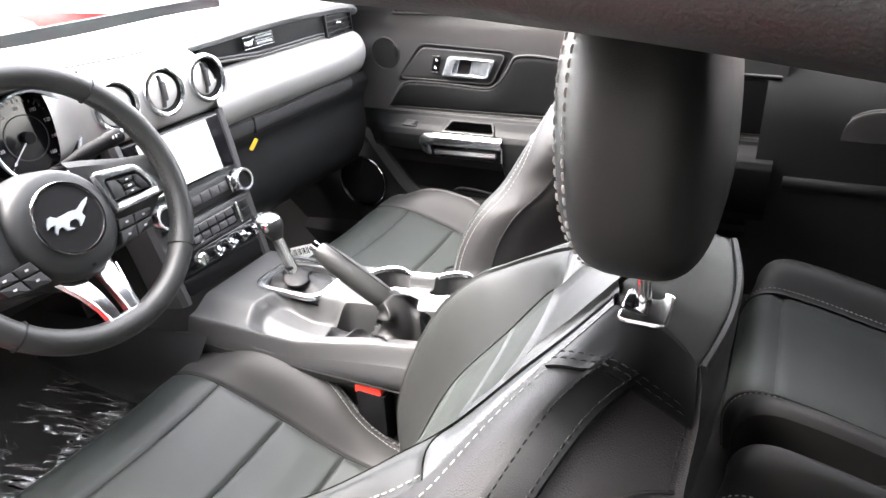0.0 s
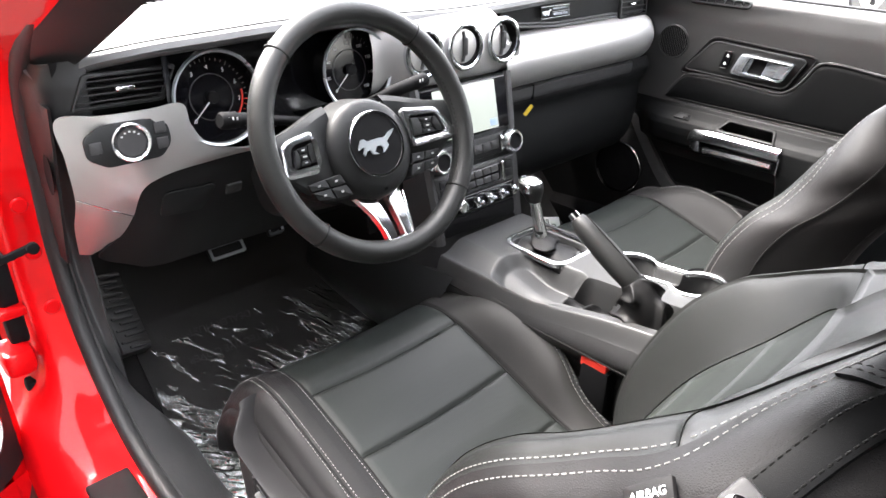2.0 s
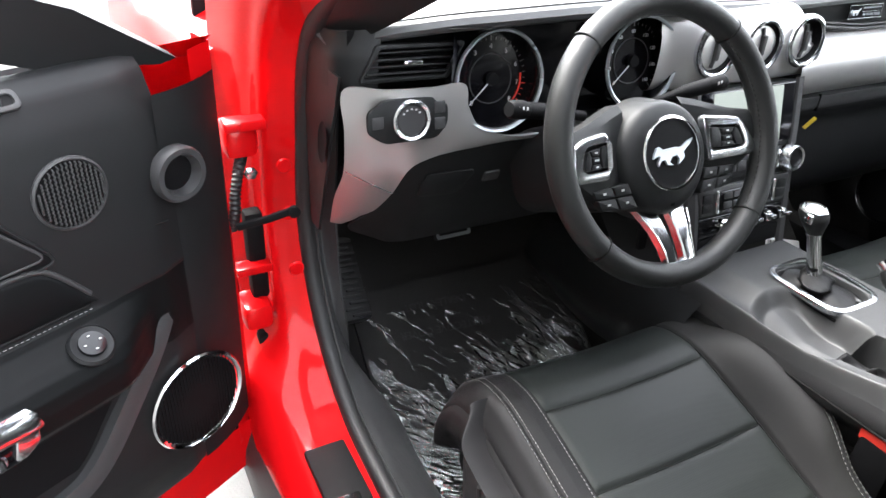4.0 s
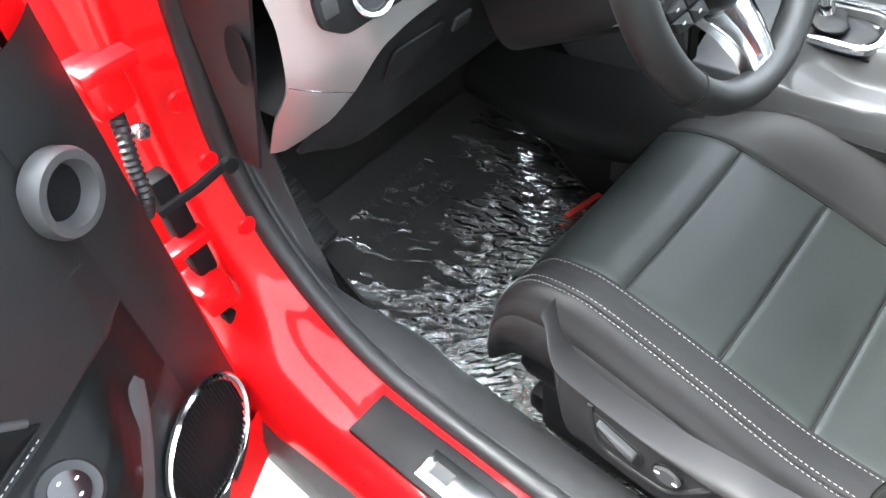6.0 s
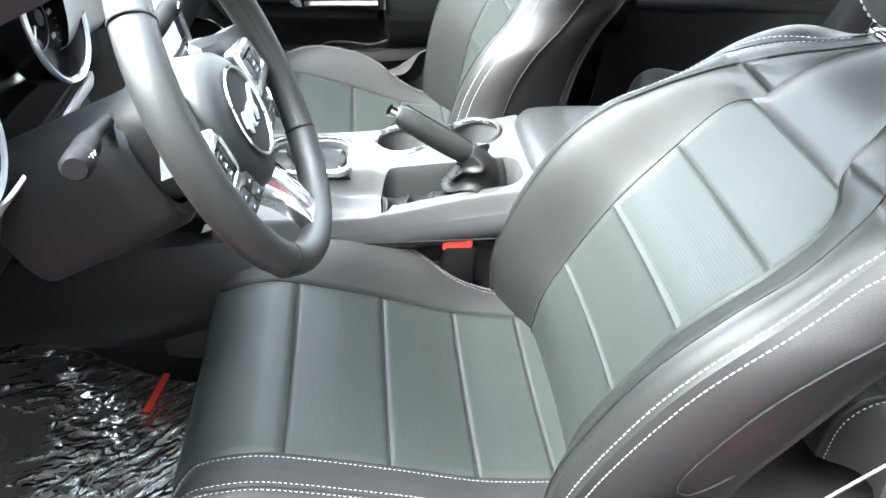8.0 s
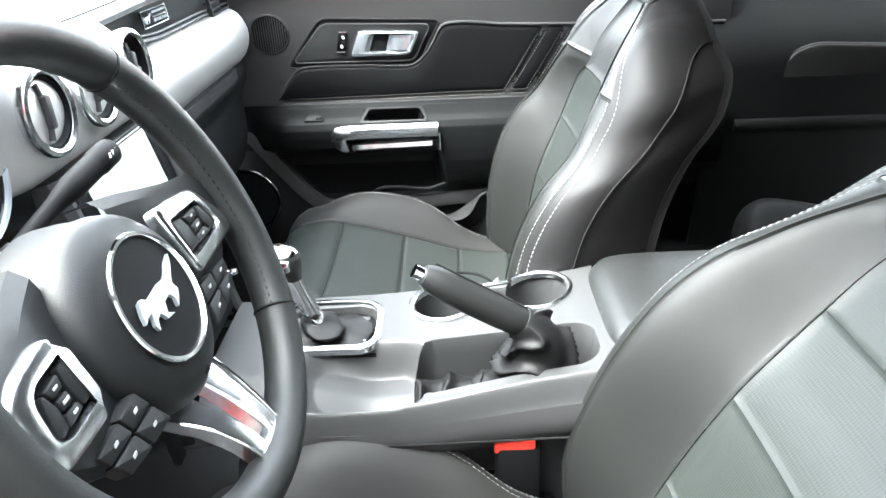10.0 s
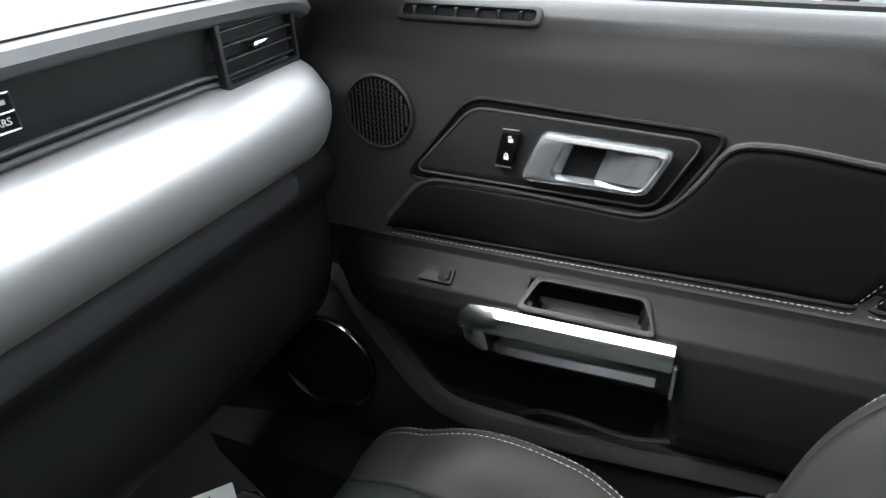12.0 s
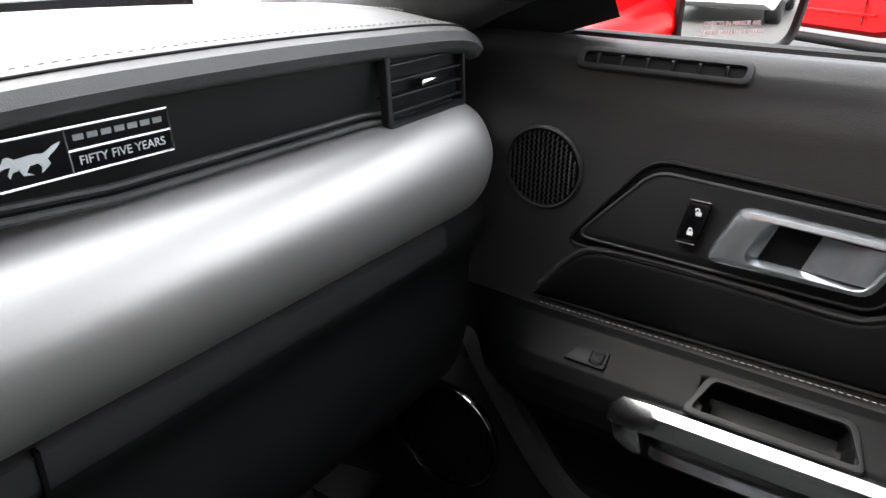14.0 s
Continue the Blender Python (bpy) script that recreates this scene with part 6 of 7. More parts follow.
            rows.append([p - w * 0.0145 - o * 0.002, p - w * 0.0138 + o * 0.002, p - w * 0.0100 + o * 0.0030, p + o * 0.0024, p + w * 0.0100 + o * 0.0030, p + w * 0.0138 + o * 0.002, p + w * 0.0145 - o * 0.002, p - o * 0.003])
        part("belt_guide_strap", loft(rows, closed=True, caps=True), INSERT, base, "black leather belt guide strap")
        for q in (2, 4):
            part("strap_stitching", stitches([r[q] for r in rows], lambda p: (o1 * 0.7, 0, 0.8), 0.004, 0.0025, 0.0008), DTHREAD, base)

        def flap(u, w):
            v = v_at(1.024) + (0.995 - v_at(1.024)) * u
            return out(o1 * (0.765 + 0.225 * w), v, 0.003 + 0.005 * math.sin(math.pi * min(1, max(0, (w - 0.25) / 0.45))) * (1 - u) ** 2)[0]
        part("shoulder_flap", sheet(flap, 16, 30, 0.003), INSERT, base, "stitched leather shoulder flap")
        for q in (0.06, 0.16):
            part("flap_stitching", stitches([flap(q, 0.02 + 0.96 * i / 30) + V(0, 0, 0.003) for i in range(31)], lambda p: (0, 0, 1), 0.005, 0.003, 0.0009), DTHREAD, base)
        p, n = pts[0]
        e1 = (p - pts[4][0]).normalized()
        e2 = n.cross(e1).normalized()
        mb = basis(p + n * 0.002, e1, e2, e1.cross(e2).normalized())
        part("strap_end", slab(round_poly([(-0.012, -0.0145), (0.013, -0.0135), (0.017, 0.0), (0.013, 0.0135), (-0.012, 0.0145)], 0.006), mb, 0.006, 0.0025), PLASTIC2, base)
        part("press_stud", lathe([(0, 0.0), (0.0095, 0.0), (0.0095, 0.003), (0.006, 0.0055), (0, 0.006)], mb @ pose(0.006, 0, 0.005)), CHROME, base)
        vt = v_at(0.943)
        p, n = out(o1 * 0.795, vt, 0.0015)
        d = (out(o1 * 0.800, vt + 0.04)[0] - out(o1 * 0.800, vt - 0.04)[0])
        d = (d - n * d.dot(n)).normalized()
        mt = basis(p, d, n.cross(d).normalized(), n)
        tg = part("airbag_tag", slab(round_poly([(-0.021, -0.0095), (0.021, -0.0095), (0.021, 0.0095), (-0.021, 0.0095)], 0.002), mt, 0.004, 0.0006), GREYPL, base, "grey woven airbag tag")
        part("lettering", words("AIRBAG", 0.0092, mt @ pose(0, 0, 0.0044)), WHITEP, tg)
    # headrest on two posts
    hc = turn @ V(cx, -0.052, 1.180)

    def head(u, w):
        a, b = 2 * math.pi * u, math.pi * (w - 0.5)
        se = lambda t, k: math.copysign(abs(t) ** k, t)
        cw = se(math.cos(b), 0.62)
        x, y, z = 0.116 * cw * se(math.cos(a), 0.6), 0.054 * cw * se(math.sin(a), 0.65), 0.102 * se(math.sin(b), 0.72)
        y += 0.006 * (z / 0.1) + 0.012 * (1 - (x / 0.116) ** 2) * (1 if y > 0 else 0)
        x *= 1.0 - 0.12 * max(0, z / 0.1)
        return hc + turn.to_3x3() @ V(x, y, z)
    hr = part("headrest", sheet(head, 48, 28), LEATHER, base, "padded black leather headrest")
    for s in (-1, 1):
        for o in (0.100, 0.145):
            path = [head(0.25 - s * o, 0.08 + 0.84 * i / 60) for i in range(61)]
            path = [p + (p - hc).normalized() * 0.001 for p in path]
            part("headrest_stitching", stitches(path, lambda p: p - hc, 0.006, 0.003, 0.0011), THREAD, hr)
        part("headrest_post", tube([turn @ V(cx + s * 0.062, -0.066, 1.03), turn @ V(cx + s * 0.062, -0.058, 1.13)], 0.006, 12), CHROME, base)
        g = turn @ Matrix.Translation((cx + s * 0.062, -0.066, 1.054))
        gd = part("post_guide", slab(round_poly([(-0.024, -0.018), (0.024, -0.018), (0.024, 0.018), (-0.024, 0.018)], 0.008), g, 0.007, 0.003), SATIN, base)
        part("release_button", box(g @ V(0.0, 0.012, 0.008), (0.016, 0.008, 0.005), 0.002), GLOSSB, gd)
    return base


seat(-0.357, 0.0, 0.0, "black leather driver bucket seat with pale stitching", -1)
seat(0.404, 0.045, -17.0, "black leather passenger bucket seat with pale stitching", 1, (-0.014, -0.015, -0.058))

# ---- centre console ----
con = thing("centre_console", "black centre console with cup holders", "console", kind="structure")


def well(x, y, cx, cy, r, soft=0.005):
    return smooth01((r - math.hypot(x - cx, y - cy)) / soft + 0.5)


def rbox(x, y, x0, x1, y0, y1, r=0.015, soft=0.007):
    dx, dy = max(x0 + r - x, 0, x - x1 + r), max(y0 + r - y, 0, y - y1 + r)
    return smooth01((r - math.hypot(dx, dy)) / soft + 0.5)


def deck(u, w):
    x = -0.135 + 0.275 * u
    y = 0.26 + 0.52 * w
    z = interp(y, [(0.26, 0.742), (0.34, 0.727), (0.45, 0.715), (0.55, 0.706), (0.70, 0.700), (0.78, 0.698)])
    z -= 0.020 * smooth01((-0.06 - x) / 0.05) * smooth01((y - 0.34) / 0.2)
    z -= 0.035 * smooth01((-0.116 - x) / 0.018) + 0.03 * smooth01((x - 0.120) / 0.018)
    d = 0.075 * max(well(x, y, 0.078, 0.475, 0.043), well(x, y, 0.080, 0.345, 0.043))
    d = max(d, 0.02 * rbox(x, y, 0.06, 0.10, 0.36, 0.46))
    d = max(d, 0.085 * rbox(x, y, -0.098, -0.016, 0.288, 0.515, 0.03))
    d = max(d, 0.045 * rbox(x, y, -0.106, -0.016, 0.50, 0.655, 0.035, 0.03) * (1 - 0.5 * smooth01((y - 0.56) / 0.1)))
    d = max(d, 0.022 * rbox(x, y, -0.008, 0.088, 0.572, 0.698, 0.03))
    return V(x, y, z - d)


part("console_top", sheet(deck, 190, 340), CONSOLE, con, "charcoal console deck")
for s, x0 in ((-1, -0.135), (1, 0.140)):
    def flank(u, w):
        y = 0.02 + 0.90 * u
        z = interp(y, [(0.02, 0.70), (0.26, 0.706), (0.45, 0.68), (0.55, 0.662), (0.78, 0.655), (0.92, 0.60)]) * (1 - w) + 0.30 * w
        tuck = smooth01((w - 0.10) / 0.12) * (0.034 if y < 0.60 else 0.034 * (1 - smooth01((y - 0.60) / 0.08)))
        deep = smooth01((y - 0.55) / 0.10) * smooth01((w - 0.38) / 0.10) * (0.075 if s < 0 else 0.0)
        return V(x0 + s * (0.004 * math.sin(math.pi * min(1, w * 8)) - tuck - deep), y, z)
    part("console_side", sheet(flank, 50, 40), PLASTIC2, con, "black console side")
    part("console_crease", tube([V(x0 + s * 0.004, 0.10 + 0.02 * i, 0.660 - 0.0006 * i) for i in range(36)], 0.0014, 6), DTHREAD, con)
part("console_knee", sheet(lambda u, w: V(-0.140 - 0.05 * math.sin(math.pi * w), 0.72 + 0.45 * u, 0.66 - 0.05 * u - (0.15 + 0.05 * math.sin(math.pi * u)) * w), 16, 10), PLASTIC, con)
ring = [V(0.078 + 0.045 * math.cos(q), 0.475 + 0.045 * math.sin(q), 0) for q in [radians(a) for a in range(-50, 231, 8)]] + [V(0.080 + 0.045 * math.cos(q), 0.345 + 0.045 * math.sin(q), 0) for q in [radians(a) for a in range(130, 411, 8)]]
part("cup_ring", loft([[V(p.x * 1.0 + nx * a, p.y + ny * a, interp(p.y, [(0.26, 0.742), (0.34, 0.727), (0.45, 0.715), (0.55, 0.706)]) + b) for a, b in ((-0.003, -0.004), (-0.002, 0.003), (0.002, 0.0045), (0.006, 0.003), (0.007, -0.001))]
                       for p, nx, ny in ((p, *(lambda c: ((p.x - c[0]) / 0.045, (p.y - c[1]) / 0.045))((0.078, 0.475) if i < 36 else (0.080, 0.345))) for i, p in enumerate(ring + ring[:1]))]), SATIN, con, "satin chrome cup holder ring")
g_o = round_poly([(-0.022, 0.560), (0.100, 0.560), (0.108, 0.64), (0.100, 0.712), (-0.022, 0.712)], 0.035, 6)
g_i = round_poly([(-0.012, 0.570), (0.091, 0.570), (0.098, 0.64), (0.091, 0.702), (-0.012, 0.702)], 0.028, 6)
part("gate_ring", slab(g_o, Matrix.Translation((0, 0, 0.698)), 0.010, 0.003, hole=g_i), SATIN, con, "satin chrome shifter surround")
part("gate_floor", box((0.04, 0.636, 0.690), (0.11, 0.14, 0.004), 0.001), DARK, con)
for i in range(4):
    part("gate_mark", box((-0.006 + 0.012 * i, 0.586, 0.6935), (0.003, 0.005, 0.001)), WHITEP, con)
part("gate_slot", box((0.068, 0.636, 0.694), (0.010, 0.11, 0.006), 0.002), PLASTIC2, con)

# armrest lid
lid = thing("armrest", "black leather console armrest lid", "armrest")
def lidf(u, w):
    a = 2 * math.pi * u
    se = lambda t, k: math.copysign(abs(t) ** k, t)
    r = [0.0, 0.5, 0.85, 0.95, 0.99, 1.0, 0.99, 0.95][int(round(w * 7))]
    h = [0.768, 0.767, 0.764, 0.757, 0.745, 0.732, 0.718, 0.712][int(round(w * 7))]
    return V(0.010 + 0.122 * r * se(math.cos(a), 0.35), 0.095 + 0.178 * r * se(math.sin(a), 0.35), h)


part("lid_pad", sheet(lidf, 72, 7), LEATHER, lid)
part("lid_base", box((0.01, 0.09, 0.66), (0.24, 0.34, 0.12), 0.02), PLASTIC, lid)

# shifter
sh = thing("gear_shifter", "leather and chrome gear shift lever with gaiter", "shifter")
base, tip = V(0.034, 0.645, 0.70), V(0.024, 0.680, 0.815)
ax = (tip - base).normalized()
part("stem", tube([base.lerp(tip, t) for t in (0.15, 0.45, 0.7, 0.85)], lambda t: 0.0105 + 0.003 * abs(2 * t - 1), 18), CHROME, sh, "chrome stem")
m = basis(tip, ax.cross(V(0, 1, 0)).normalized() * -1, V(0, 1, 0), ax)
kn = part("shift_knob", lathe([(0.0, -0.026), (0.013, -0.026), (0.0165, -0.018), (0.0225, -0.004), (0.024, 0.006), (0.022, 0.015), (0.014, 0.0205), (0.0, 0.0215)], m, 32), LEATHER, sh, "black leather knob")
part("knob_cap", lathe([(0.0, 0.023), (0.010, 0.022), (0.0175, 0.0185), (0.0205, 0.0145), (0.019, 0.013), (0.0, 0.016)], m, 32, 1.15), CHROME, kn, "chrome cap")
part("knob_button", box(tip + V(-0.022, -0.006, 0.004), (0.008, 0.014, 0.016), 0.003), CHROME, kn)


def gaiter(c0, c1, r0, r1, n, depth, name, parent, seed):
    """A creased leather boot from an oval at c0 to a collar at c1."""
    def f(u, w):
        a = 2 * math.pi * u
        c = c0.lerp(c1, w)
        rx, ry = r0[0] + (r1 - r0[0]) * smooth01(w * 1.1), r0[1] + (r1 - r0[1]) * smooth01(w * 1.1)
        fold = 1 + depth * math.sin(w * n * math.pi + 1.6 * math.sin(a * 2 + seed) + seed) * (1 - w) ** 0.5 + 0.5 * depth * noise.noise(V(math.cos(a) * 2 + seed, math.sin(a) * 2, w * 6))
        return V(c.x + rx * fold * math.cos(a), c.y + ry * fold * math.sin(a), c.z)
    return part(name, sheet(f, 60, 40), BOOT, parent, "creased black leather gaiter", sharp=180)


gaiter(V(0.040, 0.636, 0.690), base.lerp(tip, 0.30), (0.040, 0.052), 0.012, 4, 0.30, "gaiter", sh, 1.0)
# handbrake
hk = thing("handbrake", "raised black handbrake lever with leather gaiter", "handbrake")
tip, coll = V(-0.082, 0.494, 0.848), V(-0.072, 0.378, 0.772)
d = (tip - coll).normalized()
part("grip", tube([coll.lerp(tip, t) for t in (0, 0.06, 0.25, 0.5, 0.75, 0.92, 1.0)], lambda t: 0.0165 + 0.0035 * math.sin(math.pi * min(1, t * 1.2)) - 0.004 * smooth01((t - 0.9) / 0.1), 20), LEATHER, hk, "black leather grip")
part("release_button", tube([tip, tip + d * 0.012], 0.0085, 16), CHROME, hk, "chrome release button")
part("collar", tube([coll - d * 0.012, coll + d * 0.004], 0.021, 20), PLASTIC, hk)
part("grip_seam", tube([coll.lerp(tip, t) + V(0.0, -0.010, 0.0175) for t in (0.05, 0.3, 0.6, 0.95)], 0.0012, 6), DTHREAD, hk)


BAXIS = spline([(-0.058, 0.385, 0.618), (-0.058, 0.375, 0.645), (-0.060, 0.362, 0.690), (-0.064, 0.357, 0.728), (-0.069, 0.366, 0.757), (-0.074, 0.382, 0.775)], 60)


def boot(u, w):
    a = 2 * math.pi * u
    c = BAXIS[int(round(w * 60))]
    d = (BAXIS[min(60, int(round(w * 60)) + 1)] - BAXIS[max(0, int(round(w * 60)) - 1)]).normalized()
    ey = V(1, 0, 0).cross(d).normalized()
    rx = interp(w, [(0, 0.044), (0.12, 0.045), (0.35, 0.040), (0.7, 0.031), (1, 0.0195)])
    ry = interp(w, [(0, 0.100), (0.12, 0.085), (0.35, 0.056), (0.7, 0.035), (1, 0.0195)])
    f = 1 - smooth01((w - 0.78) / 0.22) * 0.9
    p = c + V(1, 0, 0) * rx * math.cos(a) - ey * ry * math.sin(a)
    n1 = noise.noise(V(p.x * 13 + 3, p.y * 13, p.z * 9))
    fold = math.sin(w * 11 + 1.6 * math.sin(a + 0.8) + 2.6 * n1 + 0.8 * math.sin(3 * a + 5 * w))
    k = f * (0.014 * (1 - abs(fold)) ** 2.5 - 0.005 + 0.010 * n1)
    return p + (V(1, 0, 0) * math.cos(a) - ey * math.sin(a)) * k


part("gaiter", sheet(boot, 100, 60), BOOT, hk, "creased black leather gaiter", sharp=180)


def loose(y0, y1, seed, pleat):
    """A slack end of the gaiter lying in the tray."""
    def f(u, w):
        x, y = -0.0965 + 0.079 * u, y0 + (y1 - y0) * w
        n1 = noise.noise(V(x * 22 + seed, y * 22, seed))
        ridge = (1 - abs(math.sin(pleat * w * math.pi + 1.5 * n1 + 0.6 * u))) ** 1.6
        arch = math.sin(math.pi * u) ** 0.6
        return V(x, y, 0.648 + 0.022 * arch + 0.013 * ridge + 0.012 * n1)
    return sheet(f, 40, 50)


part("gaiter_front_fold", loose(0.395, 0.513, 2.0, 3.0), BOOT, hk, sharp=180)
part("gaiter_rear_pleats", loose(0.292, 0.350, 7.0, 4.0), BOOT, hk, sharp=180)
# seat belt buckle
bu = thing("belt_buckle", "black belt buckle with red release button", "belt buckle")
part("buckle_body", box((-0.122, 0.388, 0.570), (0.034, 0.056, 0.13), 0.008), DARK, bu)
part("release_button", box((-0.122, 0.393, 0.636), (0.028, 0.050, 0.020), 0.003), REDP, bu, "red release button")
part("buckle_stalk", box((-0.122, 0.36, 0.47), (0.022, 0.040, 0.14), 0.006), DARK, bu)

# passenger buckle lying on the cushion, with its cable
pb = thing("belt_buckle", "bright belt tongue and black cable on the passenger cushion", "belt buckle")
mb = basis(V(0.300, 0.372, 0.602), V(0.35, 0.80, 0.48).normalized(), V(-0.9, 0.43, 0.0).normalized(), V(-0.21, -0.42, 0.88).normalized())
part("belt_tongue", slab(round_poly([(-0.020, -0.014), (0.020, -0.012), (0.024, 0.0), (0.020, 0.012), (-0.020, 0.014)], 0.005), mb, 0.006, 0.002), CHROME, pb)
part("tongue_grip", slab(round_poly([(-0.022, -0.016), (-0.004, -0.016), (-0.004, 0.016), (-0.022, 0.016)], 0.004), mb @ pose(0, 0, 0.004), 0.008, 0.002), SATIN, pb)
for k, path in enumerate(([(0.300, 0.38, 0.598), (0.325, 0.41, 0.615), (0.345, 0.455, 0.612), (0.330, 0.480, 0.605), (0.310, 0.455, 0.603), (0.300, 0.41, 0.598)], [(0.290, 0.37, 0.597), (0.315, 0.40, 0.598), (0.330, 0.44, 0.594)])):
    part("cable", tube(spline(path, 24), 0.0028, 6), DARK, pb)

# pedals and footrest
for n, c, s, lab in (("brake_pedal", (-0.375, 1.19, 0.612), (0.080, 0.018, 0.030), "brake pedal with bright metal edge"), ("accelerator_pedal", (-0.225, 1.25, 0.600), (0.040, 0.016, 0.040), "accelerator pedal with bright metal edge")):
    p = thing(n, lab, "pedal")
    mt = Matrix.Rotation(radians(-38), 4, "X")
    part("pad", box(c, s, 0.006, mt), RUBBER, p)
    ox, oz = s[0] / 2, s[2] / 2
    pm = Matrix.Translation(c) @ mt @ basis(V(0, 0, 0), V(1, 0, 0), V(0, 0, 1), V(0, -1, 0))
    part("metal_edge", slab(round_poly([(-ox, -oz), (ox, -oz), (ox, oz), (-ox, oz)], 0.006), pm @ pose(0, 0, s[1] / 2), 0.004, 0.0015, hole=round_poly([(-ox + 0.006, -oz + 0.007), (ox - 0.006, -oz + 0.007), (ox - 0.006, oz - 0.004), (-ox + 0.006, oz - 0.004)], 0.003)), EMBLEM, p)
    part("pedal_arm", tube([Vector(c) + V(0, 0.01, 0), Vector(c) + V(0.01, 0.09, 0.10), Vector(c) + V(0.01, 0.12, 0.22)], 0.008, 8), DARK, p)
fr = thing("footrest", "ribbed black rubber footrest", "footrest")
fm = Matrix.Translation((-0.628, 1.15, 0.575)) @ Matrix.Rotation(radians(44), 4, "X") @ Matrix.Rotation(radians(20), 4, "Y")
part("footrest_base", box((0, 0, 0), (0.066, 0.17, 0.03), 0.008, fm), RUBBER, fr)
for i in range(13):
    part("rib", box(fm @ V(0.006 * (-1) ** i, -0.075 + i * 0.0125, 0.016), (0.044, 0.006, 0.007), 0.002, fm.to_3x3().to_4x4()), RUBBER, fr)

# floor mats under crinkled film
FILM = bpy.data.materials.new("crinkled_clear_film")
FILM.use_nodes = True
nt = FILM.node_tree
tr, gl, mx = nt.nodes.new("ShaderNodeBsdfTransparent"), nt.nodes.new("ShaderNodeBsdfGlossy"), nt.nodes.new("ShaderNodeMixShader")
gl.inputs["Roughness"].default_value = 0.10
gl.inputs["Color"].default_value = (0.9, 0.92, 0.9, 1)
tr.inputs[0].default_value = (0.94, 0.94, 0.94, 1)
co, nz, wv, bp = nt.nodes.new("ShaderNodeTexCoord"), nt.nodes.new("ShaderNodeTexNoise"), nt.nodes.new("ShaderNodeTexWave"), nt.nodes.new("ShaderNodeBump")
nz.noise_type = "RIDGED_MULTIFRACTAL"
nz.inputs["Scale"].default_value, nz.inputs["Detail"].default_value, nz.inputs["Distortion"].default_value = 30, 6, 1.6
mpf = nt.nodes.new("ShaderNodeMapping")
mpr = nt.nodes.new("ShaderNodeMapping")
mpr.inputs["Rotation"].default_value, mpf.inputs["Scale"].default_value = (0, 0, 0.665), (0.75, 2.0, 1)
bp.inputs["Strength"].default_value, bp.inputs["Distance"].default_value = 1.0, 0.010
nt.links.new(co.outputs["Object"], mpr.inputs["Vector"])
nt.links.new(mpr.outputs[0], mpf.inputs["Vector"])
nt.links.new(mpf.outputs[0], nz.inputs["Vector"])
nt.links.new(nz.outputs["Fac"], bp.inputs["Height"])
slack, slk = nt.nodes.new("ShaderNodeTexNoise"), nt.nodes.new("ShaderNodeMapRange")
slack.inputs["Scale"].default_value, slack.inputs["Detail"].default_value = 9.0, 3
slk.inputs["From Min"].default_value, slk.inputs["From Max"].default_value = 0.42, 0.66
slk.inputs["To Min"].default_value, slk.inputs["To Max"].default_value = 0.70, 1.0
nt.links.new(co.outputs["Object"], slack.inputs["Vector"])
nt.links.new(slack.outputs["Fac"], slk.inputs["Value"])
nt.links.new(slk.outputs["Result"], bp.inputs["Strength"])
fr2 = nt.nodes.new("ShaderNodeFresnel")
fr2.inputs[0].default_value = 1.55
for n in (gl, fr2):
    nt.links.new(bp.outputs[0], n.inputs["Normal"])
haze, mx2 = nt.nodes.new("ShaderNodeBsdfDiffuse"), nt.nodes.new("ShaderNodeMixShader")
haze.inputs[0].default_value, mx2.inputs[0].default_value = (0.6, 0.6, 0.58, 1), 0.075
lift = nt.nodes.new("ShaderNodeMath")
lift.operation, lift.inputs[1].default_value = "ADD", 0.10
nt.links.new(fr2.outputs[0], lift.inputs[0])
nt.links.new(lift.outputs[0], mx.inputs[0])
nt.links.new(tr.outputs[0], mx2.inputs[1])
nt.links.new(haze.outputs[0], mx2.inputs[2])
nt.links.new(mx2.outputs[0], mx.inputs[1])
nt.links.new(gl.outputs[0], mx.inputs[2])
nt.links.new(mx.outputs[0], nt.nodes["Material Output"].inputs[0])


def film(x0, x1, y0, y1, z, seed):
    """A thin clear sheet with long fine crinkles."""
    def f(u, w):
        x, y = x0 + (x1 - x0) * u, y0 + (y1 - y0) * w
        h = 0.0
        for k, (s, a) in enumerate(((9, 0.0022), (24, 0.0032), (56, 0.0038), (104, 0.0026))):
            p = V((0.79 * x - 0.62 * y) * s * 0.30 + seed, (0.62 * x + 0.79 * y) * s * 1.9 + 0.8 * noise.noise(V(x * 9, y * 9, seed)), k * 3.1 + seed)
            h += a * (1 - abs(noise.noise(p)) * 2.4)
        calm = 0.55 + 0.45 * smooth01(0.5 + 1.6 * noise.noise(V(x * 5 + seed, y * 5, 2.0)))
        calm *= 0.92 + 0.08 * smooth01((1.00 - y) / 0.26)
        return V(x, y, z + max(0.004, 0.012 + h * calm) + toe(y))
    return sheet(f, 260, 300)


def film_end(x, y):
    """A crumpled handful of film standing up beside the seat."""
    def f(u, w):
        a, r = 2 * math.pi * u, 0.075 * (0.15 + 0.85 * w)
        n1 = noise.noise(V(math.cos(a) * 2.2, math.sin(a) * 2.2, 3.0 + w * 3))
        n2 = noise.noise(V(math.cos(a) * 6.0, math.sin(a) * 6.0, 9.0 + w * 7))
        return V(x + r * (1 + 0.35 * n1) * math.cos(a), y + 0.8 * r * (1 + 0.35 * n2) * math.sin(a), 0.290 + (1 - w) * 0.040 + 0.030 * abs(n1) + 0.022 * n2)
    return sheet(f, 90, 24)


mat = thing("floor_mat", "black carpet mat under crinkled clear film", "floor mat")
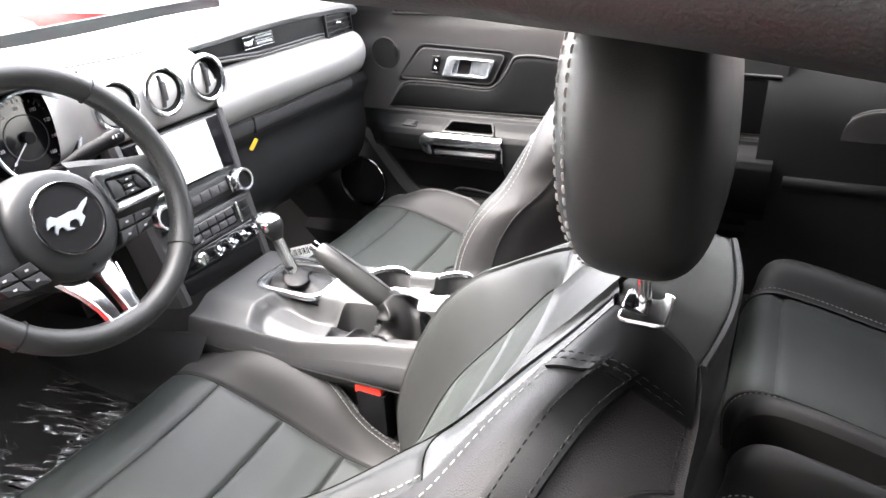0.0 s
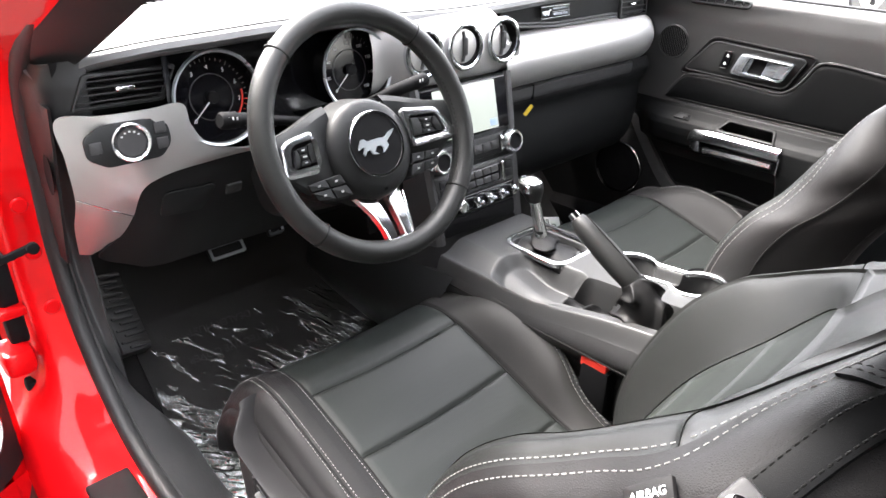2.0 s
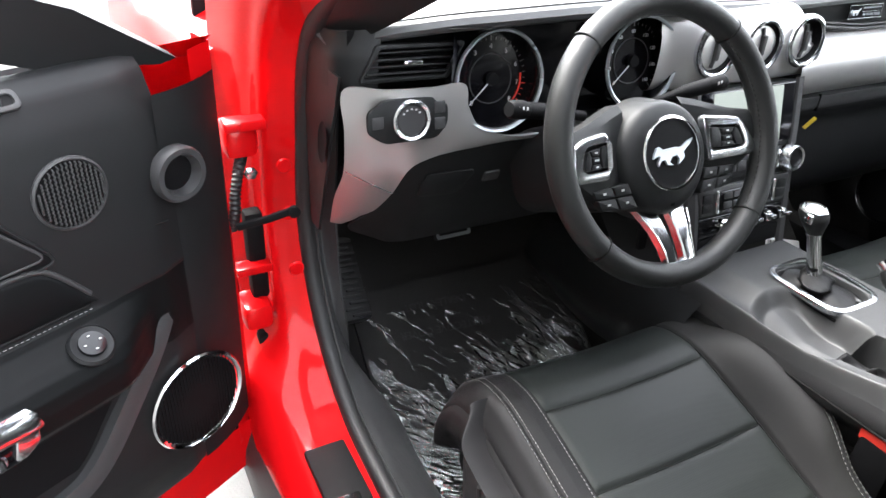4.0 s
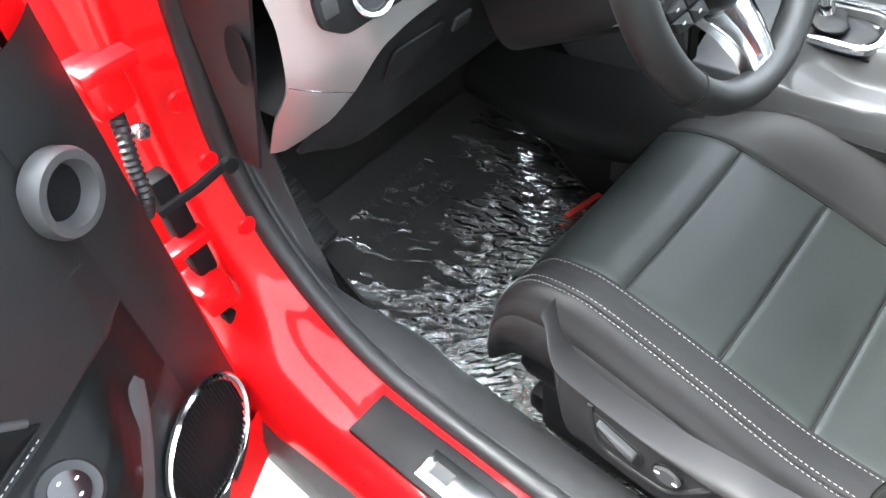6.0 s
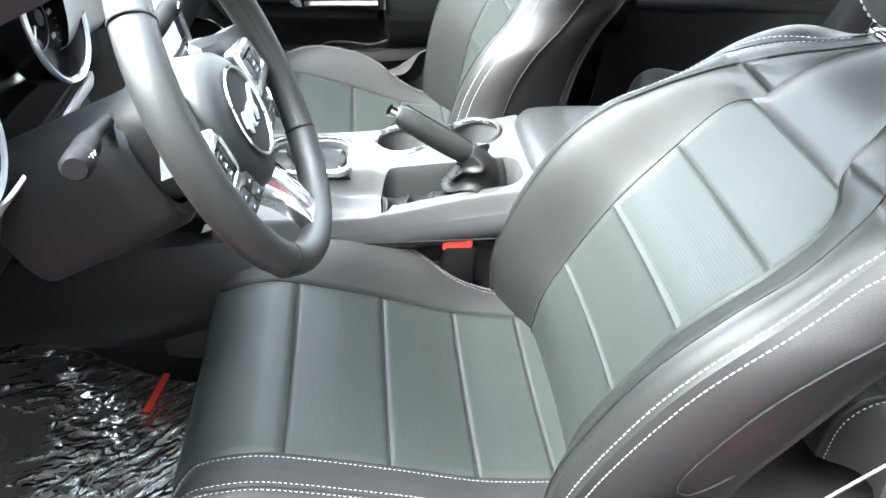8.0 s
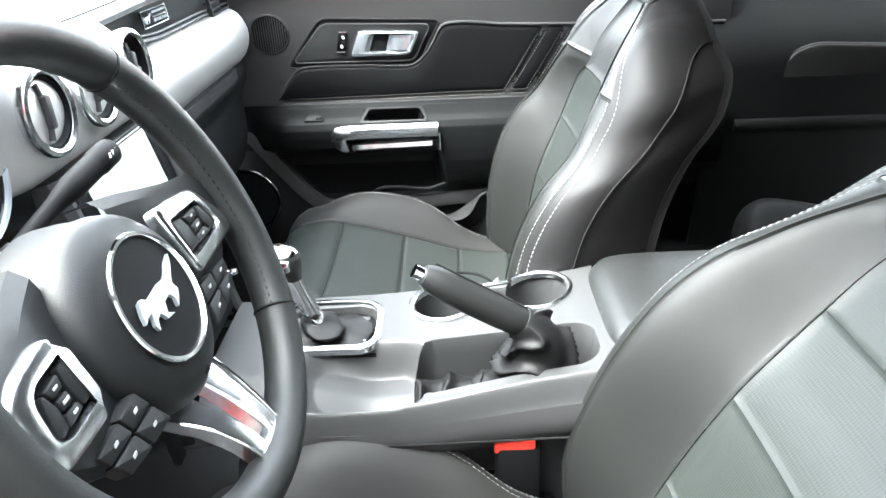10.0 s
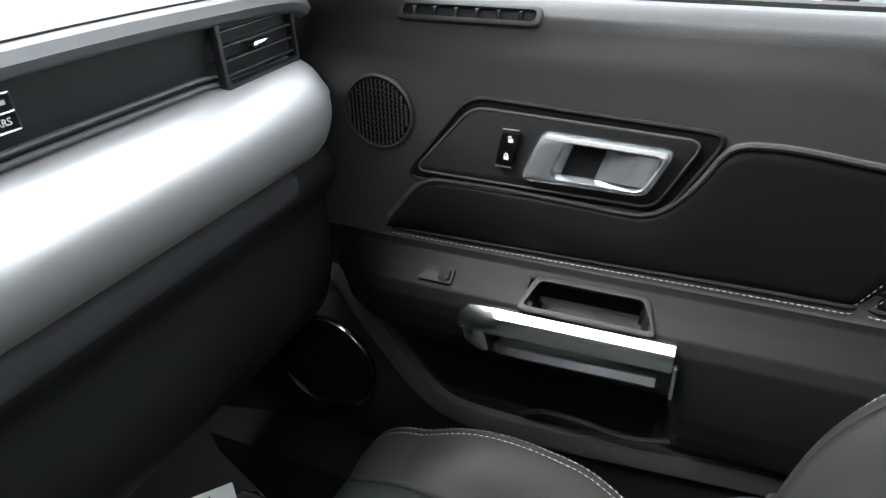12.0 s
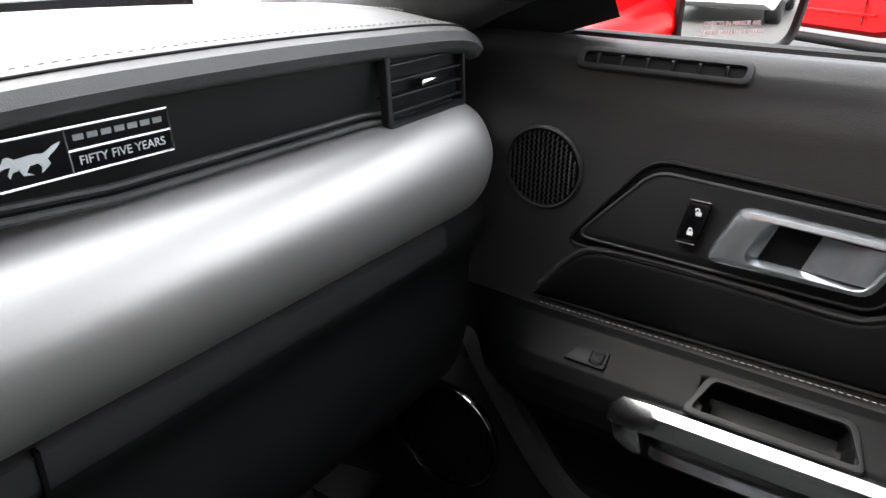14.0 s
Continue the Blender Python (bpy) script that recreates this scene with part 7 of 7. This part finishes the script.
part("mat", sheet(lambda u, w: V(-0.615 + 0.515 * u, 0.52 + 0.66 * w, 0.280 + toe(0.52 + 0.66 * w)), 16, 30, 0.010), MATBLACK, mat)
part("protective_film", film(-0.61, -0.105, 0.48, 1.135, 0.278, 1.0), FILM, mat, "crinkled clear protective film", sharp=180)
part("film_end", film_end(-0.520, 0.735), FILM, mat, "bunched end of the film", sharp=180)
part("printed_arrow", slab(round_poly([(-0.006, -0.045), (0.006, -0.045), (0.006, 0.045), (-0.006, 0.045)], 0.002), Matrix.Translation((-0.150, 0.922, 0.322)) @ Matrix.Rotation(radians(78), 4, "Z"), 0.001), REDP, mat, "red printed mark")
PRINT = material("black_print", (0.004, 0.004, 0.004), 0.7, blotch=0.2)
for txt, x, y, a in (("DEALER MUST", -0.500, 0.985, -5), ("PROTECTIVE COVER", -0.470, 0.950, -5), ("MUST BE REMOVED", -0.500, 0.915, -5), ("DEALER MUST", -0.44, 1.125, 175), ("PROTECTIVE COVER", -0.43, 1.085, 175), ("DEALER MUST", -0.48, 0.79, -5), ("PROTECTIVE COVER", -0.46, 0.755, -5)):
    part("lettering", words(txt, 0.022, Matrix.Translation((x, y, 0.312 + toe(y))) @ Matrix.Rotation(radians(a), 4, "Z") @ Matrix.Rotation(math.atan((toe(y + 0.01) - toe(y - 0.01)) / 0.02) * (1 if abs(a) < 90 else -1), 4, "X")), PRINT, mat)
mat2 = thing("floor_mat", "black carpet mat under clear film with label", "floor mat")
part("mat", sheet(lambda u, w: V(0.23 + 0.43 * u, 0.60 + 0.60 * w, 0.280 + toe(0.60 + 0.60 * w)), 16, 30, 0.010), MATBLACK, mat2)
part("protective_film", film(0.24, 0.66, 0.62, 1.22, 0.276, 5.0), FILM, mat2, "crinkled clear protective film", sharp=180)
LBM = Matrix.Translation((0.570, 1.056, 0.318 + toe(1.056))) @ Matrix.Rotation(radians(-38), 4, "Z") @ Matrix.Rotation(radians(24), 4, "X")
lb = part("paper_label", slab(round_poly([(-0.045, -0.03), (0.045, -0.03), (0.045, 0.03), (-0.045, 0.03)], 0.002), LBM @ Matrix.Rotation(radians(10), 4, "X"), 0.001), WHITEP, mat2, "white paper label with black print")
part("label_letter", words("B", 0.030, LBM @ Matrix.Rotation(radians(10), 4, "X") @ pose(0.026, -0.006, 0.0016)), PRINT, lb)
for i in range(12):
    part("label_bar", slab([(-0.038 + i * 0.0042, 0.0), (-0.0365 + i * 0.0042 + 0.0008 * (i % 3), 0.0), (-0.0365 + i * 0.0042 + 0.0008 * (i % 3), 0.022), (-0.038 + i * 0.0042, 0.022)], LBM @ Matrix.Rotation(radians(10), 4, "X") @ pose(0, 0, 0.0012), 0.0006), PRINT, lb)

# ---- outside ----
def wheel_at(parent, c, r, w, axis=1):
    m = basis(Vector(c), V(0, 1, 0), V(0, 0, 1), V(1, 0, 0))
    t = part("wheel", lathe([(r * 0.62, -w / 2), (r * 0.9, -w / 2), (r, -w * 0.36), (r, w * 0.36), (r * 0.9, w / 2), (r * 0.62, w / 2)], m, 40), TYRE, parent)
    part("rim", lathe([(r * 0.5, -w * 0.40), (r * 0.63, -w * 0.46), (r * 0.65, -w * 0.5), (r * 0.63, w * 0.3), (r * 0.5, w * 0.2)], m, 36), ALLOY, t)
    part("rim_back", lathe([(0, -w * 0.1), (r * 0.62, -w * 0.1), (r * 0.62, 0), (0, 0)], m, 24), DARK, t)
    for i in range(6):
        a = i * math.pi / 3
        part("rim_spoke", loft([[m @ V(q * math.cos(a) - s * math.sin(a), q * math.sin(a) + s * math.cos(a), h) for s, h in ((-ww, -w * 0.34), (0, -w * 0.42), (ww, -w * 0.34), (ww, -w * 0.2), (-ww, -w * 0.2))] for q, ww in ((0.0, r * 0.12), (r * 0.3, r * 0.10), (r * 0.62, r * 0.14))], closed=True, caps=True), ALLOY, t)
    return t


def pickup(x, y, paint, label):
    """A parked pickup seen from its flank; x: its near side, y: its rear wheel."""
    t = thing("pickup_truck", label, "pickup truck", group="parked vehicles")
    rows = []
    for yy, z0, z1 in ((-1.5, 0.55, 1.25), (-1.0, 0.5, 1.28), (0.9, 0.48, 1.28), (1.0, 0.46, 1.32), (2.9, 0.46, 1.30), (3.0, 0.5, 1.28), (4.6, 0.52, 1.22), (4.85, 0.6, 1.1)):
        rows.append([V(x + 0.10, y + yy, z0), V(x + 0.01, y + yy, z0 + 0.05), V(x - 0.015, y + yy, (z0 + z1) / 2), V(x + 0.03, y + yy, z1 - 0.06), V(x + 0.10, y + yy, z1), V(x + 1.9, y + yy, z1), V(x + 1.97, y + yy, z0)])
    part("body", loft(rows, closed=True, caps=True), paint, t)
    part("cab", loft([[V(x + 0.08 + i, y + yy, z), V(x + 1.92 - i, y + yy, z)] for yy, z, i in ((1.0, 1.30, 0), (1.15, 1.85, 0.14), (2.3, 1.88, 0.14), (3.0, 1.30, 0.02))]), GLOSSB, t)
    part("side_step", tube([V(x - 0.06, y + 0.75, 0.40), V(x - 0.06, y + 2.75, 0.40)], 0.045, 10), DARK, t)
    for yy in (0.0, 3.1):
        wheel_at(t, (x + 0.06, y + yy, 0.40), 0.40, 0.27)
        part("wheel_arch", tube([V(x - 0.005, y + yy + 0.50 * math.cos(q), 0.42 + 0.50 * math.sin(q)) for q in [radians(8 * k - 4) for k in range(24)]], 0.035, 8), DARK, t)
        # Black disc paints the arch's shade; the body has no wheel opening.
        part("arch_shade", lathe([(0, 0), (0.49, 0), (0.49, 0.02), (0, 0.02)], basis(V(x - 0.008, y + yy, 0.44), V(0, 1, 0), V(0, 0, 1), V(-1, 0, 0)), 30), DARK, t)
    for yy in (1.12, 2.0, 2.9):
        part("door_gap", box((x - 0.014, y + yy, 0.85), (0.006, 0.008, 0.6)), DARK, t)
    part("sill_line", box((x - 0.016, y + 1.9, 0.64), (0.02, 1.8, 0.02), 0.006), paint, t)
    return t


XF[0] = Matrix.Translation((6.55, 0.14, 0)) @ Matrix.Rotation(radians(-36), 4, "Z")
PK = pickup(0.0, 0.0, RED, "glossy red pickup truck parked on asphalt")
sheet_of_paper = part("price_sheet", slab([(-1.45, 0.48), (-0.50, 0.48), (-0.50, 1.02), (-1.45, 1.02)], basis(V(-0.035, 0, 0), V(0, 1, 0), V(0, 0, 1), V(-1, 0, 0)), 0.006), WHITEP, PK, "white printed sheet")
for i in range(9):
    part("print_line", box((-0.043, -0.97 - 0.02 * (i % 3), 0.54 + i * 0.048), (0.002, 0.66 - 0.09 * (i % 3), 0.012)), PLASTIC2, sheet_of_paper)
XF[0] = None
WHITEPAINT = material("white_vehicle_paint", (0.75, 0.76, 0.77), 0.3, coat=0.8, blotch=0.04)
DARKPAINT = material("dark_vehicle_paint", (0.05, 0.055, 0.06), 0.3, coat=0.8, blotch=0.04)
ORANGE = material("orange_vehicle_paint", (0.75, 0.20, 0.03), 0.3, coat=0.8, blotch=0.04)


def car(x, y, turn_deg, paint, label):
    """A low parked car: lower body, glasshouse, wheels, lamps."""
    t = thing("parked_car", label, "car", group="parked vehicles")
    XF[0] = Matrix.Translation((x, y, 0)) @ Matrix.Rotation(radians(turn_deg), 4, "Z")
    rows = []
    for yy, z0, z1, hw in ((-2.3, 0.42, 0.78, 0.72), (-2.2, 0.28, 0.92, 0.86), (-1.4, 0.22, 0.98, 0.92), (0.0, 0.22, 0.96, 0.93), (1.2, 0.22, 0.94, 0.92), (2.0, 0.24, 0.82, 0.88), (2.3, 0.34, 0.66, 0.76)):
        rows.append([V(-hw * 0.92, yy, z0), V(-hw, yy, z0 + 0.15), V(-hw, yy, (z0 + z1) / 2), V(-hw * 0.96, yy, z1 - 0.08), V(-hw * 0.80, yy, z1), V(hw * 0.80, yy, z1), V(hw * 0.96, yy, z1 - 0.08), V(hw, yy, (z0 + z1) / 2), V(hw, yy, z0 + 0.15), V(hw * 0.92, yy, z0)])
    part("body", loft(rows, closed=True, caps=True), paint, t)
    part("glasshouse", loft([[V(-w, yy, z), V(w, yy, z)] for yy, z, w in ((-1.75, 0.96, 0.74), (-0.95, 1.34, 0.58), (0.1, 1.38, 0.58), (1.0, 0.95, 0.74))]), GLOSSB, t)
    for s in (-1, 1):
        part("side_glass", loft([[V(s * 0.76, yy, 0.95), V(s * 0.58, yy2, z)] for yy, yy2, z in ((-1.7, -0.95, 1.34), (-0.6, -0.5, 1.37), (0.9, 0.1, 1.37))]), GLOSSB, t)
        for yy in (-1.36, 1.36):
            wheel_at(t, (s * 0.80, yy, 0.34), 0.34, 0.24)
        part("tail_lamp", box((s * 0.55, -2.29, 0.70), (0.30, 0.06, 0.10), 0.02), REDP, t)
        part("exhaust_pipe", tube([V(s * 0.48, -2.18, 0.34), V(s * 0.48, -2.34, 0.34)], 0.05, 16), CHROME, t)
    part("rear_diffuser", box((0, -2.24, 0.36), (1.3, 0.12, 0.18), 0.03), DARK, t)
    XF[0] = None
    return t


car(6.9, -5.2, 90, WHITEPAINT, "white car parked in a row")
car(-5.5, 6.5, 20, ORANGE, "orange car parked beyond the open door")
car(17.0, 26.5, 70, WHITEPAINT, "white car parked at the far side")
car(32, 26, 80, DARKPAINT, "dark car parked at the far side")
car(2.2, -12.5, 12, WHITEPAINT, "white car parked in a row behind")
car(5.4, -13.0, 12, DARKPAINT, "dark car parked in a row behind")
GRASS = material("dry_grass", (0.040, 0.042, 0.017), 0.95, grain=1.0, grain_size=60, blotch=0.4, blotch_size=6)
verge = part("grass_verge", sheet(lambda u, w: V(8 + 40 * u + 1.2 * w, 34 - 26 * u + 5.0 * w + 0.5 * noise.noise(V(u * 14, 0, 3)), 0.01 + 1.9 * math.sin(min(1, w * 1.1) * math.pi / 2) + 0.14 * noise.noise(V(u * 60, w * 10, 0)) * min(1, w * 6)), 160, 30), GRASS)
tagged(verge, "dry grass bank at the edge of the car park", "grass", kind="stuff")

# door mirror on the far door
mi = thing("door_mirror", "red door mirror with clear glass", "door mirror")
A, B = V(0.985, 0.800, 1.135), V(1.135, 0.690, 1.135)
ex = (B - A).normalized()
nn = V(ex.y, -ex.x, 0)
nn = nn if nn.y < 0 else -nn
mm = basis((A + B) / 2, ex, V(0, 0, 1), ex.cross(V(0, 0, 1)))
if (mm.to_3x3() @ V(0, 0, 1)).y > 0:
    mm = basis((A + B) / 2, -ex, V(0, 0, 1), (-ex).cross(V(0, 0, 1)))
o = round_poly([(-0.092, -0.066), (0.080, -0.066), (0.094, 0.0), (0.085, 0.066), (-0.092, 0.066)], 0.025, 6)
rows = []
inward = -1 if (mm.to_3x3() @ V(1, 0, 0)).x > 0 else 1
for h, k in ((0.006, 0.97), (0.004, 1.04), (-0.02, 1.09), (-0.06, 1.08), (-0.11, 0.98), (-0.15, 0.76), (-0.175, 0.42)):
    rows.append([mm @ V(p[0] * k - inward * h * 0.42, p[1] * k, h) for p in o])
part("housing", loft(rows, closed=True, caps=True), RED, mi, "glossy red mirror housing")
part("bezel", slab([(p[0] * 1.03, p[1] * 1.04) for p in o], mm @ pose(0, 0, 0.002), 0.010, 0.002, hole=[(p[0] * 0.95, p[1] * 0.94) for p in o]), PLASTIC, mi)
part("glass", slab([(p[0] * 0.96, p[1] * 0.95) for p in o], mm @ pose(0, 0, 0.004), 0.003), MIRROR, mi)
for txt, h in (("OBJECTS IN MIRROR ARE", -0.036), ("CLOSER THAN THEY APPEAR", -0.046)):
    part("lettering", words(txt, 0.0075, mm @ pose(-0.012, h, 0.0073), 0.0001), GREYT, mi)
part("mirror_foot", tube([V(0.86, 0.86, 1.07), V(0.93, 0.84, 1.085), V(0.99, 0.82, 1.10)], 0.028, 12), RED, mi)

# unseen wall added beyond the open door to block low light from the west
WALL = material("tan_render", (0.17, 0.16, 0.145), 0.9, grain=0.6, grain_size=90, blotch=0.2, blotch_size=1.5)
wall = part("unseen_wall_west", box((-8.0, 2.0, 6.5), (0.4, 60, 13.0), 0.05), WALL)
tagged(wall, "unseen tan rendered wall added to block light from the west", "wall", kind="structure")
